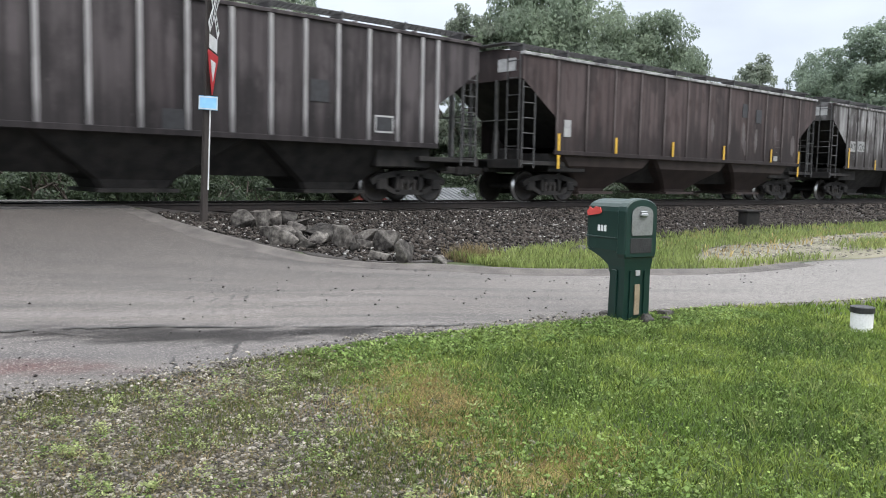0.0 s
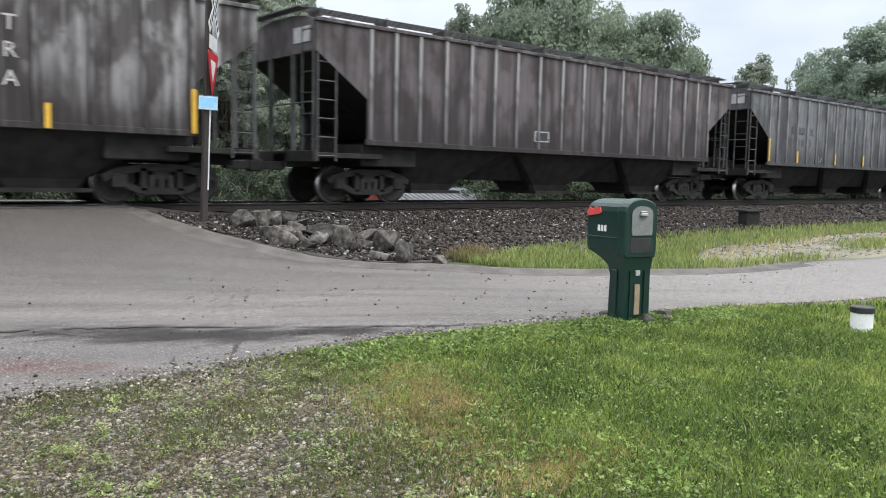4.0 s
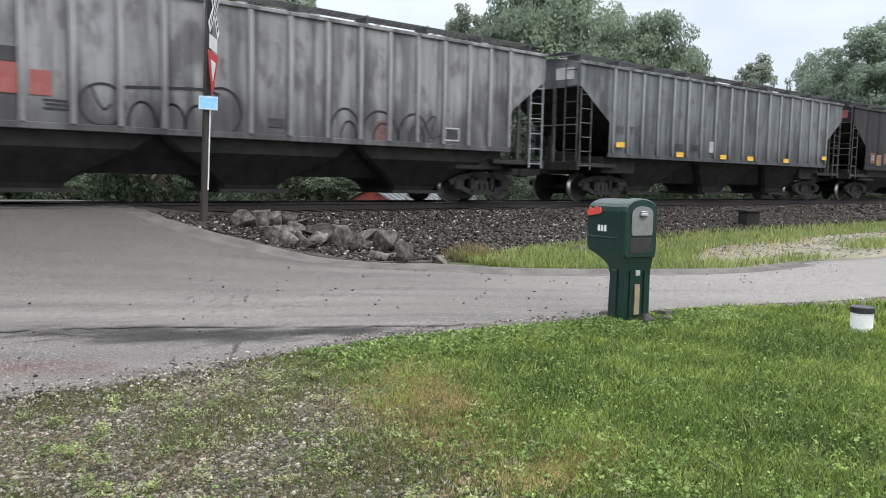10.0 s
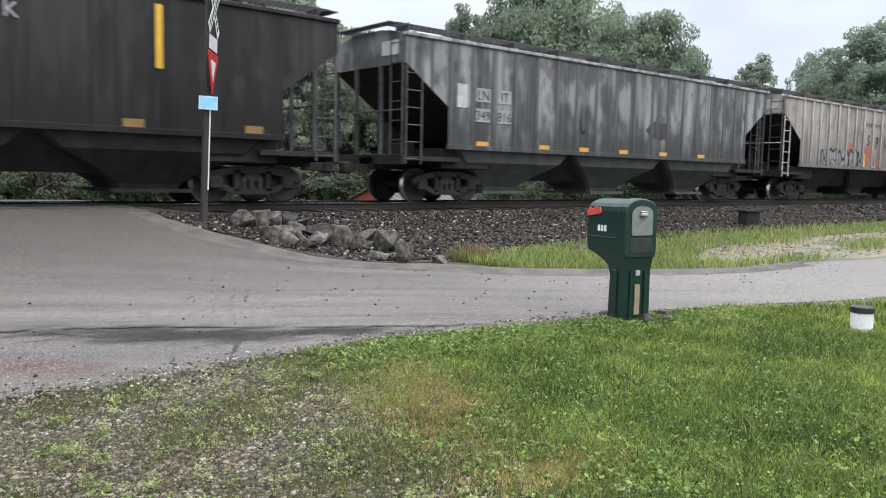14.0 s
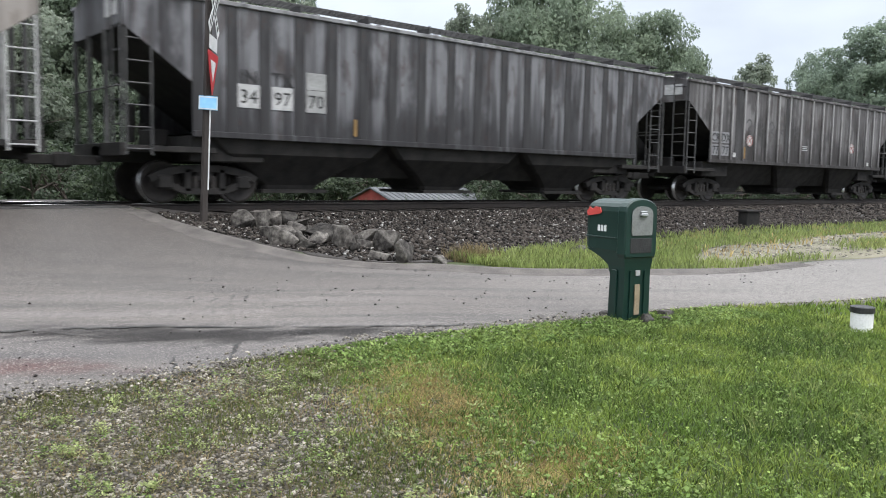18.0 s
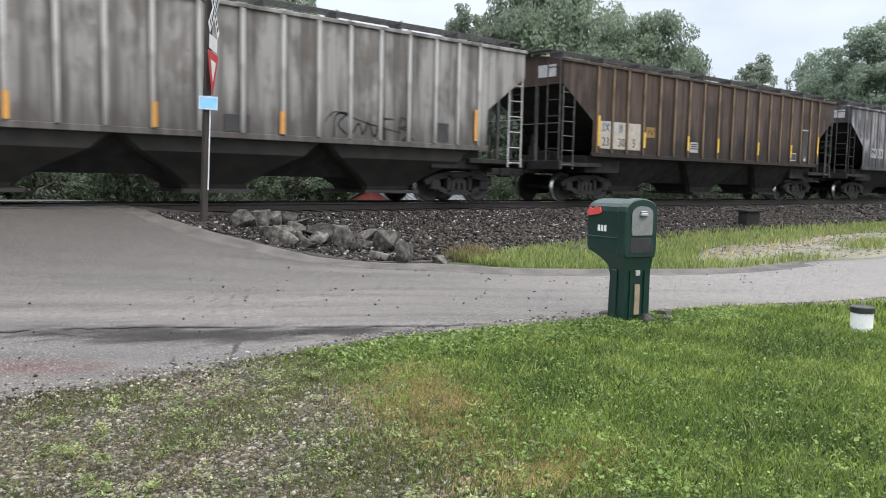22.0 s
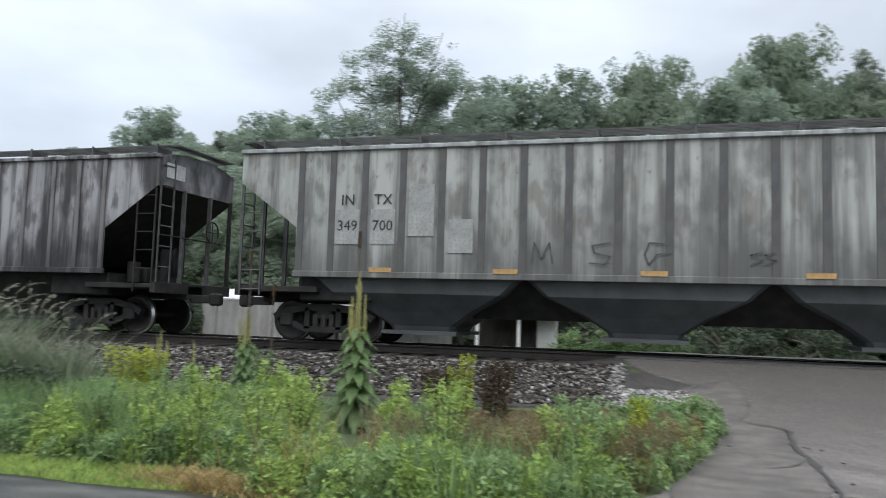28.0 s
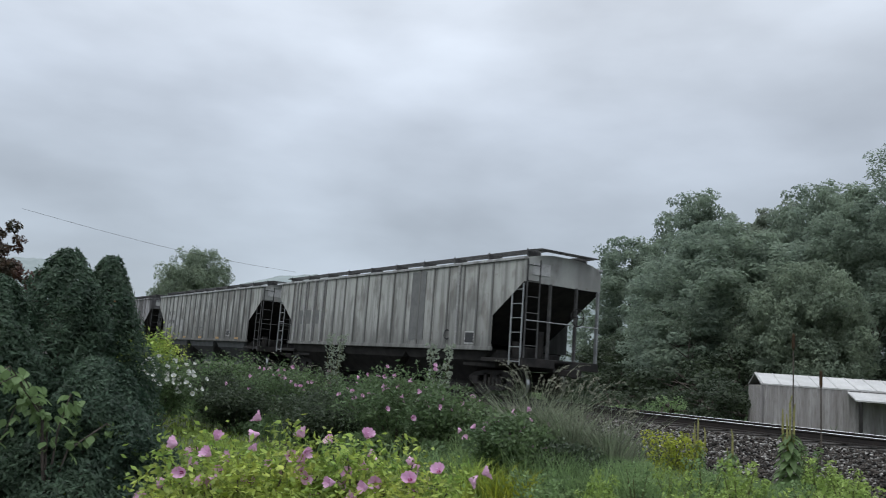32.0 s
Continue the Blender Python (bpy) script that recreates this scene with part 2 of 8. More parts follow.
    for a in ((5.4, 10.2, 3.0, 0.5, -38), (2.6, 13.0, 2.6, 0.8, -25), (0.35, 9.6, 0.5, 1.8, 8)):
        faint = math_node("MAXIMUM", faint, stain(*a))
    c = over(math_node("MULTIPLY", faint, 0.42), c, (0.04, 0.036, 0.034))
    damp = stain(2.75, 7.0, 1.6, 0.5, -35)
    for a in ((3.89, 6.34, 1.2, 0.26, -33), (12.9, 7.3, 1.2, 0.18, -4), (11.3, 7.15, 0.7, 0.12, -4)):
        damp = math_node("MAXIMUM", damp, stain(*a))
    c = over(math_node("MULTIPLY", stain(2.3, 6.5, 2.6, 0.8, -33), 0.55), c, (0.085, 0.08, 0.082))
    c = over(math_node("MULTIPLY", damp, 0.95), c, (0.016, 0.015, 0.015))
    c = over(math_node("MULTIPLY", stain(1.4, 6.33, 0.75, 0.26, -33), 0.85), c, (0.075, 0.028, 0.024))
    c = over(ranged(grain, 0.50, 0.58, 0.0, 0.8), c, (0.03, 0.027, 0.025))
    c = over(math_node("MULTIPLY", ranged(speck, 0.58, 0.64, 0.0, 0.6), ranged(damp, 0.0, 1.0, 1.0, 0.35)), c, (0.35, 0.325, 0.295))
    l.new(c, b.inputs["Base Color"])
    l.new(ranged(damp, 0.0, 1.0, 0.6, 0.55), b.inputs["Roughness"])
    l.new(ranged(damp, 0.0, 1.0, 0.35, 0.08), b.inputs["Specular IOR Level"])
    bp = n.new("ShaderNodeBump")
    bp.inputs["Strength"].default_value, bp.inputs["Distance"].default_value = 0.45, 0.012
    l.new(grain, bp.inputs["Height"])
    l.new(bp.outputs[0], b.inputs["Normal"])
    return m


M = {}
M["asphalt"] = asphalt()
M["old_asphalt"] = surface("crumbling_old_asphalt", (0.075, 0.066, 0.06), (0.135, 0.12, 0.108), 3, 0.8, 0, 0.8, 90, (0.03, 0.027, 0.025))
# paler mottling puts reflections on the wet drive into its colour
M["wet_asphalt"] = surface("wet_asphalt", (0.010, 0.010, 0.011), (0.075, 0.073, 0.07), 1.9, 0.34, 0, 0.4, 70, (0.014, 0.014, 0.014), (0.6, 1.5, 1), spec=0.35, at=(0.45, 0.68))
M["crossing_asphalt"] = surface("dark_crossing_asphalt", (0.035, 0.033, 0.032), (0.06, 0.057, 0.055), 2, 0.8, 0, 0.5, 50)
M["crack"] = surface("crack_tar", (0.02, 0.02, 0.02), (0.035, 0.033, 0.03), 8, 0.6)
M["soil"] = surface("soil_gravel", (0.036, 0.03, 0.019), (0.135, 0.118, 0.088), 38, 0.9, 0, 1.0, 110, (0.028, 0.023, 0.013), spec=0.2, at=(0.42, 0.62))
M["turf"] = surface("turf", (0.03, 0.048, 0.014), (0.06, 0.072, 0.022), 0.9, 0.9, 0, 0.6, 40, (0.02, 0.032, 0.01))
M["gravel"] = surface("limestone_gravel", (0.10, 0.088, 0.07), (0.275, 0.25, 0.21), 9, 0.7, 0, 0.3, 90, (0.05, 0.044, 0.034), island=0.93)
M["ballast"] = surface("track_ballast", (0.022, 0.017, 0.014), (0.068, 0.060, 0.053), 9.0, 0.75, 0, 0.4, 60, (0.014, 0.011, 0.009), island=0.97, spec=0.15)
M["pale_stone"] = surface("pale_ballast_stone", (0.17, 0.16, 0.15), (0.34, 0.33, 0.31), 9.0, 0.7, 0, 0.3, 60, island=0.7)
# bed darkened to put the shade under the train into its colour
M["ballast_bed"] = surface("ballast_bed", (0.022, 0.019, 0.017), (0.045, 0.04, 0.036), 6, 0.85, 0, 1.0, 30, (0.04, 0.035, 0.03))
M["rock"] = surface("limestone_rock", (0.026, 0.023, 0.021), (0.135, 0.125, 0.112), 7.5, 0.85, 0, 1.0, 24, (0.02, 0.018, 0.017), obj=0.55, spec=0.2)
# rust brown, also darkened to hold the shade below the cars
M["rail_side"] = surface("shaded_rusty_rail", (0.014, 0.011, 0.010), (0.026, 0.019, 0.016), 8, 0.7, 0.2, 0.3)
M["rail_top"] = surface("polished_rail_head", (0.6, 0.6, 0.6), (0.7, 0.7, 0.7), 3, 0.25, 1.0, 0.05)
M["tie"] = surface("creosote_tie", (0.016, 0.013, 0.011), (0.035, 0.029, 0.024), 5, 0.85, 0, 0.6, 40, (0.03, 0.025, 0.02), (1, 8, 1), obj=0.3)
M["black_steel"] = surface("grimy_black_steel", (0.021, 0.021, 0.0215), (0.039, 0.037, 0.036), 3, 0.75, 0.0, 0.3, 30, (0.03, 0.025, 0.021), spec=0.12)
# dark steel: the backlit look of the car-end ladders is in its colour
M["grab_iron"] = surface("dark_grab_iron", (0.05, 0.05, 0.052), (0.10, 0.098, 0.096), 5, 0.6, 0.2, 0.1)
M["wheel_steel"] = surface("wheel_steel", (0.022, 0.019, 0.018), (0.04, 0.034, 0.03), 6, 0.6, 0.2, 0.2)
M["wheel_tread"] = surface("bright_wheel_tread", (0.5, 0.5, 0.5), (0.6, 0.6, 0.6), 6, 0.3, 1.0, 0.05)
M["galv"] = surface("galvanised_steel", (0.30, 0.31, 0.32), (0.42, 0.43, 0.44), 4, 0.5, 0.6, 0.1)
M["yellow"] = surface("yellow_reflective", (0.62, 0.36, 0.03), (0.72, 0.45, 0.05), 6, 0.5, 0, 0.05)
M["orange"] = surface("orange_reflective", (0.6, 0.28, 0.05), (0.66, 0.33, 0.07), 6, 0.5, 0, 0.05)
M["worn_orange"] = surface("worn_orange_reflective", (0.34, 0.2, 0.08), (0.5, 0.3, 0.11), 6, 0.6, 0, 0.05, 20, (0.24, 0.17, 0.1))
M["white_panel"] = surface("dirty_white_panel", (0.34, 0.34, 0.34), (0.52, 0.52, 0.515), 5, 0.6, 0, 0.1, 40, (0.26, 0.25, 0.24))
M["grey_panel"] = surface("grey_panel", (0.3, 0.3, 0.3), (0.4, 0.4, 0.4), 5, 0.6)
M["red_panel"] = surface("faded_red_panel", (0.24, 0.06, 0.05), (0.30, 0.09, 0.08), 5, 0.6)
M["dull_red"] = surface("sooty_red_panel", (0.10, 0.05, 0.05), (0.15, 0.08, 0.075), 5, 0.7, 0, 0.1, 30, (0.05, 0.03, 0.03))
M["dull_tan"] = surface("sooty_tan_panel", (0.20, 0.12, 0.035), (0.25, 0.15, 0.05), 5, 0.7, 0, 0.1, 30, (0.1, 0.06, 0.03))
M["tan_panel"] = surface("tan_panel", (0.5, 0.27, 0.07), (0.55, 0.33, 0.12), 5, 0.6)
M["pale_patch"] = surface("repainted_patch", (0.24, 0.245, 0.24), (0.34, 0.34, 0.335), 3, 0.7, 0, 0.1, 18, (0.17, 0.168, 0.165))
M["ink"] = surface("black_lettering", (0.015, 0.015, 0.016), (0.03, 0.03, 0.03), 8, 0.7)
M["pale_ink"] = surface("pale_lettering", (0.45, 0.44, 0.42), (0.58, 0.57, 0.55), 8, 0.7)
M["dark_box"] = surface("dark_placard", (0.02, 0.02, 0.022), (0.035, 0.035, 0.04), 8, 0.5)
M["green_plastic"] = surface("green_moulded_plastic", (0.004, 0.022, 0.017), (0.0065, 0.030, 0.023), 2.5, 0.34, 0, 0.06, 220, (0.006, 0.025, 0.019), spec=0.5)
M["grey_plastic"] = surface("grey_plastic", (0.17, 0.175, 0.17), (0.22, 0.225, 0.22), 6, 0.4, 0, 0.05)
M["red_plastic"] = surface("red_plastic_flag", (0.55, 0.07, 0.06), (0.62, 0.09, 0.08), 6, 0.4, 0, 0.05)
M["white_paint"] = surface("white_paint", (0.7, 0.7, 0.7), (0.8, 0.8, 0.8), 5, 0.5, 0, 0.05, 50, (0.6, 0.6, 0.58))
M["white_sheet"] = surface("white_sign_sheeting", (0.55, 0.56, 0.56), (0.7, 0.7, 0.7), 5, 0.4, 0, 0.05)
M["red_sheet"] = surface("red_sign_sheeting", (0.42, 0.02, 0.025), (0.48, 0.03, 0.035), 5, 0.4, 0, 0.03)
M["blue_sheet"] = surface("blue_sign_sheeting", (0.22, 0.5, 0.78), (0.3, 0.6, 0.85), 9, 0.4, 0, 0.03)
M["post_wood"] = surface("weathered_dark_post", (0.026, 0.021, 0.019), (0.05, 0.041, 0.037), 4, 0.85, 0, 0.5, 50, (0.028, 0.024, 0.02), (1, 1, 0.15))
M["bark"] = surface("bark", (0.05, 0.04, 0.032), (0.12, 0.10, 0.085), 4, 0.9, 0, 0.8, 20, (0.04, 0.03, 0.025), (1, 1, 0.3))
LEAFY = dict(rough=0.55, bump=0.0, island=0.45, transl=0.45, spec=0.3)
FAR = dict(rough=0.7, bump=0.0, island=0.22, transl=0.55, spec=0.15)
# far foliage: distance haze is put into these paler, greyer leaf colours
M["leaf_mid_hazed"] = surface("hazed_leaf_mid_green", (0.200, 0.247, 0.183), (0.262, 0.315, 0.220), 0.35, fine=3.0, c3=(0.168, 0.210, 0.157), **FAR)
M["leaf_dark_hazed"] = surface("hazed_leaf_dark_green", (0.202, 0.254, 0.202), (0.267, 0.325, 0.240), 0.35, fine=3.0, c3=(0.169, 0.215, 0.169), **FAR)
M["leaf_pale_hazed"] = surface("hazed_leaf_grey_green", (0.239, 0.275, 0.217), (0.300, 0.331, 0.258), 0.35, fine=3.0, c3=(0.196, 0.233, 0.186), **FAR)
M["leaf_mullein"] = surface("leaf_woolly_green", (0.105, 0.170, 0.066), (0.160, 0.225, 0.092), 3, fine=20.0, c3=(0.078, 0.128, 0.052), **LEAFY)
M["leaf_shrub"] = surface("leaf_shrub_green", (0.085, 0.135, 0.062), (0.135, 0.19, 0.085), 0.8, fine=5.0, c3=(0.06, 0.096, 0.044), **LEAFY)
M["leaf_bush"] = surface("leaf_thicket_green", (0.042, 0.060, 0.036), (0.070, 0.093, 0.05), 0.6, fine=4.0, c3=(0.031, 0.044, 0.027), **LEAFY)
M["leaf_verge"] = surface("leaf_verge_green", (0.19, 0.25, 0.075), (0.28, 0.32, 0.11), 0.8, fine=5.0, c3=(0.16, 0.18, 0.07), **LEAFY)
M["leaf_fresh"] = surface("leaf_fresh_green", (0.235, 0.335, 0.085), (0.34, 0.43, 0.12), 0.8, fine=5.0, c3=(0.14, 0.215, 0.055), **LEAFY)
M["leaf_weed"] = surface("leaf_weed_green", (0.156, 0.240, 0.104), (0.247, 0.338, 0.143), 0.5, fine=4.0, c3=(0.111, 0.182, 0.078), **LEAFY)
M["leaf_yellow"] = surface("leaf_yellow_green", (0.26, 0.30, 0.035), (0.36, 0.38, 0.05), 2, fine=9.0, c3=(0.2, 0.25, 0.03), **LEAFY)
M["leaf_brown"] = surface("seed_brown", (0.05, 0.03, 0.018), (0.10, 0.06, 0.03), 2, fine=9.0, c3=(0.04, 0.025, 0.018), **LEAFY)
M["leaf_russet"] = surface("leaf_russet", (0.163, 0.131, 0.069), (0.250, 0.188, 0.100), 1, fine=6.0, c3=(0.112, 0.119, 0.056), **LEAFY)
M["leaf_mallow"] = surface("leaf_mallow_green", (0.192, 0.307, 0.070), (0.461, 0.512, 0.109), 2.6, fine=16.0, c3=(0.115, 0.192, 0.045), **LEAFY)
M["leaf_conifer"] = surface("conifer_green", (0.050, 0.085, 0.056), (0.081, 0.125, 0.077), 1.5, fine=8.0, c3=(0.035, 0.062, 0.043), **LEAFY)
M["leaf_redbush"] = surface("leaf_dull_red", (0.05, 0.06, 0.035), (0.11, 0.04, 0.035), 1.2, fine=6.0, c3=(0.04, 0.05, 0.03), **LEAFY)
M["grass"] = surface("grass_blade", (0.115, 0.18, 0.034), (0.27, 0.33, 0.075), 1.3, fine=5.0, c3=(0.08, 0.125, 0.024), rough=0.6, bump=0.0, island=0.68, transl=0.45, spec=0.25)
M["grass_dark"] = surface("deep_grass_blade", (0.07, 0.115, 0.026), (0.135, 0.195, 0.045), 1.0, fine=6.0, c3=(0.05, 0.08, 0.018), rough=0.6, bump=0.0, island=0.68, transl=0.45, spec=0.25)
M["moss_olive"] = surface("moss_olive", (0.055, 0.056, 0.022), (0.11, 0.11, 0.045), 3, fine=9.0, c3=(0.035, 0.036, 0.015), rough=0.9, bump=0.0, island=0.5, transl=0.2, spec=0.1)
M["lawn_weed"] = surface("leaf_lawn_weed", (0.12, 0.185, 0.05), (0.20, 0.27, 0.085), 3, fine=9.0, c3=(0.085, 0.135, 0.035), rough=0.7, bump=0.0, island=0.6, transl=0.4, spec=0.15)
M["leaf_pale_weed"] = surface("leaf_pale_weed", (0.24, 0.29, 0.11), (0.36, 0.40, 0.17), 3, fine=9.0, c3=(0.16, 0.21, 0.07), **LEAFY)
M["thin_grass"] = surface("thin_olive_grass", (0.085, 0.105, 0.03), (0.15, 0.17, 0.055), 1.6, fine=7.0, c3=(0.06, 0.072, 0.022), **LEAFY)
M["dry_grass"] = surface("dry_grass", (0.30, 0.22, 0.09), (0.46, 0.36, 0.17), 2, fine=9.0, c3=(0.2, 0.14, 0.06), **LEAFY)
M["pale_grass"] = surface("pale_ornamental_grass", (0.17, 0.20, 0.13), (0.28, 0.30, 0.22), 2, fine=9.0, c3=(0.10, 0.14, 0.07), **LEAFY)
M["clay"] = surface("rusty_orange_paint", (0.30, 0.10, 0.05), (0.42, 0.16, 0.085), 9, 0.7, 0, 0.2, 60, (0.2, 0.06, 0.03))
M["plume"] = surface("pale_grass_plume", (0.22, 0.22, 0.17), (0.33, 0.32, 0.26), 6, 0.9, 0, 0.0, 30, (0.16, 0.16, 0.12), transl=0.4)
M["petal"] = surface("pink_petal", (0.66, 0.38, 0.58), (0.76, 0.52, 0.70), 8, 0.6, 0, 0.0, 30, (0.6, 0.25, 0.45), transl=0.25)
M["petal_heart"] = surface("crimson_flower_heart", (0.3, 0.03, 0.12), (0.36, 0.05, 0.16), 8, 0.6, 0, 0.0)
M["petal_white"] = surface("white_petal", (0.66, 0.66, 0.64), (0.76, 0.76, 0.75), 8, 0.6, 0, 0.0, transl=0.2)
M["stem"] = surface("green_stem", (0.08, 0.10, 0.035), (0.13, 0.13, 0.05), 6, 0.8)
M["mullein_spike"] = surface("mullein_spike", (0.20, 0.20, 0.07), (0.30, 0.27, 0.10), 12, 0.9, 0, 0.6, 40, (0.12, 0.14, 0.05))
M["roof_metal"] = surface("metal_roofing", (0.075, 0.08, 0.085), (0.14, 0.145, 0.15), 1.5, 0.75, 0.0, 0.1, spec=0.25)
M["barn_red"] = surface("barn_red_boards", (0.20, 0.035, 0.03), (0.27, 0.05, 0.04), 3, 0.75, 0, 0.2)
M["white_metal"] = surface("white_corrugated_metal", (0.40, 0.395, 0.39), (0.50, 0.495, 0.49), 1.2, 0.6, 0, 0.05, 30, (0.30, 0.29, 0.28))
M["stained_metal"] = surface("stained_corrugated_metal", (0.25, 0.235, 0.23), (0.37, 0.355, 0.35), 1.6, 0.6, 0, 0.05, 9, (0.17, 0.15, 0.14), (2.5, 2.5, 0.3))
M["verge_soil"] = surface("pale_gravelly_soil", (0.12, 0.115, 0.07), (0.20, 0.18, 0.13), 0.9, 0.9, 0, 0.8, 30, (0.09, 0.10, 0.045))
# woods tinted pale blue-grey, so the colour carries the haze of distance
M["hill"] = surface("hazed_wooded_hill", (0.19, 0.225, 0.225), (0.23, 0.265, 0.26), 0.05, 0.9, 0, 0.0, 0.6, (0.17, 0.2, 0.205))
M["wire"] = surface("wire_black", (0.03, 0.03, 0.03), (0.04, 0.04, 0.04), 5, 0.6)


# ---- mesh helpers ----
class Geo:
    """Gathers faces of one mesh."""

    def __init__(self):
        self.v, self.f, self.mi = [], [], []

    def add(self, verts, faces, mi=0):
        o = len(self.v)
        self.v += [tuple(p) for p in verts]
        self.f += [tuple(i + o for i in f) for f in faces]
        self.mi += [mi] * len(faces)
        return self

    def box(self, x0, x1, y0, y1, z0, z1, mi=0, c=0.0):
        """A box; c: chamfer of its vertical and horizontal edges."""
        if not c:
            v = [(x, y, z) for z in (z0, z1) for y in (y0, y1) for x in (x0, x1)]
            return self.add(v, [(0, 2, 3, 1), (4, 5, 7, 6), (0, 1, 5, 4), (2, 6, 7, 3), (0, 4, 6, 2), (1, 3, 7, 5)], mi)
        rings = []
        for z, k in ((z0, c), (z0 + c, 0), (z1 - c, 0), (z1, c)):
            a, b, d, f = x0 + k, x1 - k, y0 + k, y1 - k
            rings.append([(a + c, d, z), (b - c, d, z), (b, d + c, z), (b, f - c, z), (b - c, f, z), (a + c, f, z), (a, f - c, z), (a, d + c, z)])
        return self.loft(rings, mi)

    def loft(self, rings, mi=0, caps=True, closed=True):
        n, faces = len(rings[0]), []
        for k in range(len(rings) - 1):
            for i in range(n if closed else n - 1):
                j = (i + 1) % n
                faces.append((k * n + i, k * n + j, k * n + n + j, k * n + n + i))
        if caps and closed:
            faces += [tuple(range(n - 1, -1, -1)), tuple(range((len(rings) - 1) * n, len(rings) * n))]
        return self.add([p for r in rings for p in r], faces, mi)

    def tube(self, points, r, n=6, mi=0):
        """A round bar along points; r: radius or one for each point."""
        rr = r if isinstance(r, (list, tuple)) else [r] * len(points)
        rings = []
        for i, p in enumerate(points):
            d = (Vector(points[min(i + 1, len(points) - 1)]) - Vector(points[max(i - 1, 0)])).normalized()
            u = d.cross(Vector((0, 0, 1)) if abs(d.z) < 0.9 else Vector((1, 0, 0))).normalized()
            w = d.cross(u)
            rings.append([Vector(p) + rr[i] * (math.cos(a) * u + math.sin(a) * w) for a in [2 * math.pi * k / n for k in range(n)]])
        return self.loft(rings, mi)

    def mesh(self, name, *mats, smooth=False):
        me = bpy.data.meshes.new(name)
        me.from_pydata(self.v, [], self.f)
        for m in mats:
            me.materials.append(m)
        if len(mats) > 1:
            me.polygons.foreach_set("material_index", self.mi)
        if smooth:
            me.polygons.foreach_set("use_smooth", [True] * len(me.polygons))
        me.update()
        return me


def raw_mesh(name, verts, faces, mat, smooth=False):
    """A mesh from numpy arrays of vertices (n, 3) and equal-sided faces (m, k)."""
    me = bpy.data.meshes.new(name)
    verts, faces = np.asarray(verts, np.float32), np.asarray(faces, np.int32)
    k = faces.shape[1]
    me.vertices.add(len(verts))
    me.vertices.foreach_set("co", verts.ravel())
    me.loops.add(faces.size)
    me.loops.foreach_set("vertex_index", faces.ravel())
    me.polygons.add(len(faces))
    me.polygons.foreach_set("loop_start", np.arange(0, faces.size, k, dtype=np.int32))
    me.polygons.foreach_set("loop_total", np.full(len(faces), k, np.int32))
    if smooth:
        me.polygons.foreach_set("use_smooth", np.ones(len(faces), bool))
    me.update(calc_edges=True)
    me.materials.append(mat)
    return me


def part(name, data, parent, label="", m=None):
    ob = new(name, data)
    ob.parent = parent
    if m is not None:
        ob.matrix_basis = m
    return tagged(ob, label) if label else ob


def thing(name, m, label, category, group="", kind=""):
    ob = new(name)
    ob.matrix_basis = m
    ob.empty_display_size = 0.2
    return tagged(ob, label, category, group, kind)


TEXTS = {}


def text_mesh(words, size, mat, align="CENTER"):
    key = (words, size, mat.name, align)
    if key not in TEXTS:
        cu = bpy.data.curves.new("lettering", "FONT")
        cu.body, cu.size, cu.align_x, cu.extrude = words, size, align, 0.002
        cu.resolution_u = 2
        ob = new("lettering", cu)
        dg = bpy.context.evaluated_depsgraph_get()
        me = bpy.data.meshes.new_from_object(ob.evaluated_get(dg))
        bpy.data.objects.remove(ob)
        me.materials.clear()
        me.materials.append(mat)
        TEXTS[key] = me
    return TEXTS[key]


def ribbon(points, width, depth=0.003):
    """A flat painted stroke in the xz plane, facing -y, of one piece."""
    vs, fs, w = [], [], width / 2
    for a, b in zip(points[:-1], points[1:]):
        d = Vector((b[0] - a[0], b[1] - a[1]))
        if d.length < 1e-4:
            continue
        d.normalize()
        k = len(vs)
        for p, e in ((a, -0.3), (b, 0.3)):
            x, z = p[0] + d.x * e * w, p[1] + d.y * e * w
            vs += [(x - d.y * w, 0, z + d.x * w), (x + d.y * w, 0, z - d.x * w)]
        if k:
            fs.append((k - 2, k - 1, k + 1, k))
        fs.append((k, k + 1, k + 3, k + 2))
    return Geo().add(vs, fs)


# ---- the plan: ground heights ----
YC, RAIL_Z, SIDE_Y = 17.65, 0.8, 16.05


def smooth(a, b, t):
    k = np.clip((t - a) / (b - a), 0, 1)
    return k * k * (3 - 2 * k)


def height(x, y):
    """Ground height: flat yard and road, track embankment, ramp of the crossing, lower land behind."""
    x, y = np.asarray(x, float), np.asarray(y, float)
    bank = 0.56 * np.clip((y - 11.4) / 3.9, 0, 1)
    ramp = 0.74 * np.clip((y - 8.2) / 8.2, 0, 1) ** 1.9
    k = smooth(-2.6, -0.9, x) * (1 - smooth(5.6, 7.6, x))
    front = bank + (np.maximum(ramp, bank) - bank) * k
    back = 0.74 * k + 0.56 * (1 - k)
    fall = smooth(20.0, 25.5, y) * (back + 0.75)
    z = np.where(y < 17.6, front, back - fall)
    z = z + 0.02 * np.sin(1.3 * x + 0.7) * np.sin(1.1 * y) * (y < 10)
    return z - 0.10 * smooth(8, 30, x) * smooth(14, 2, y)


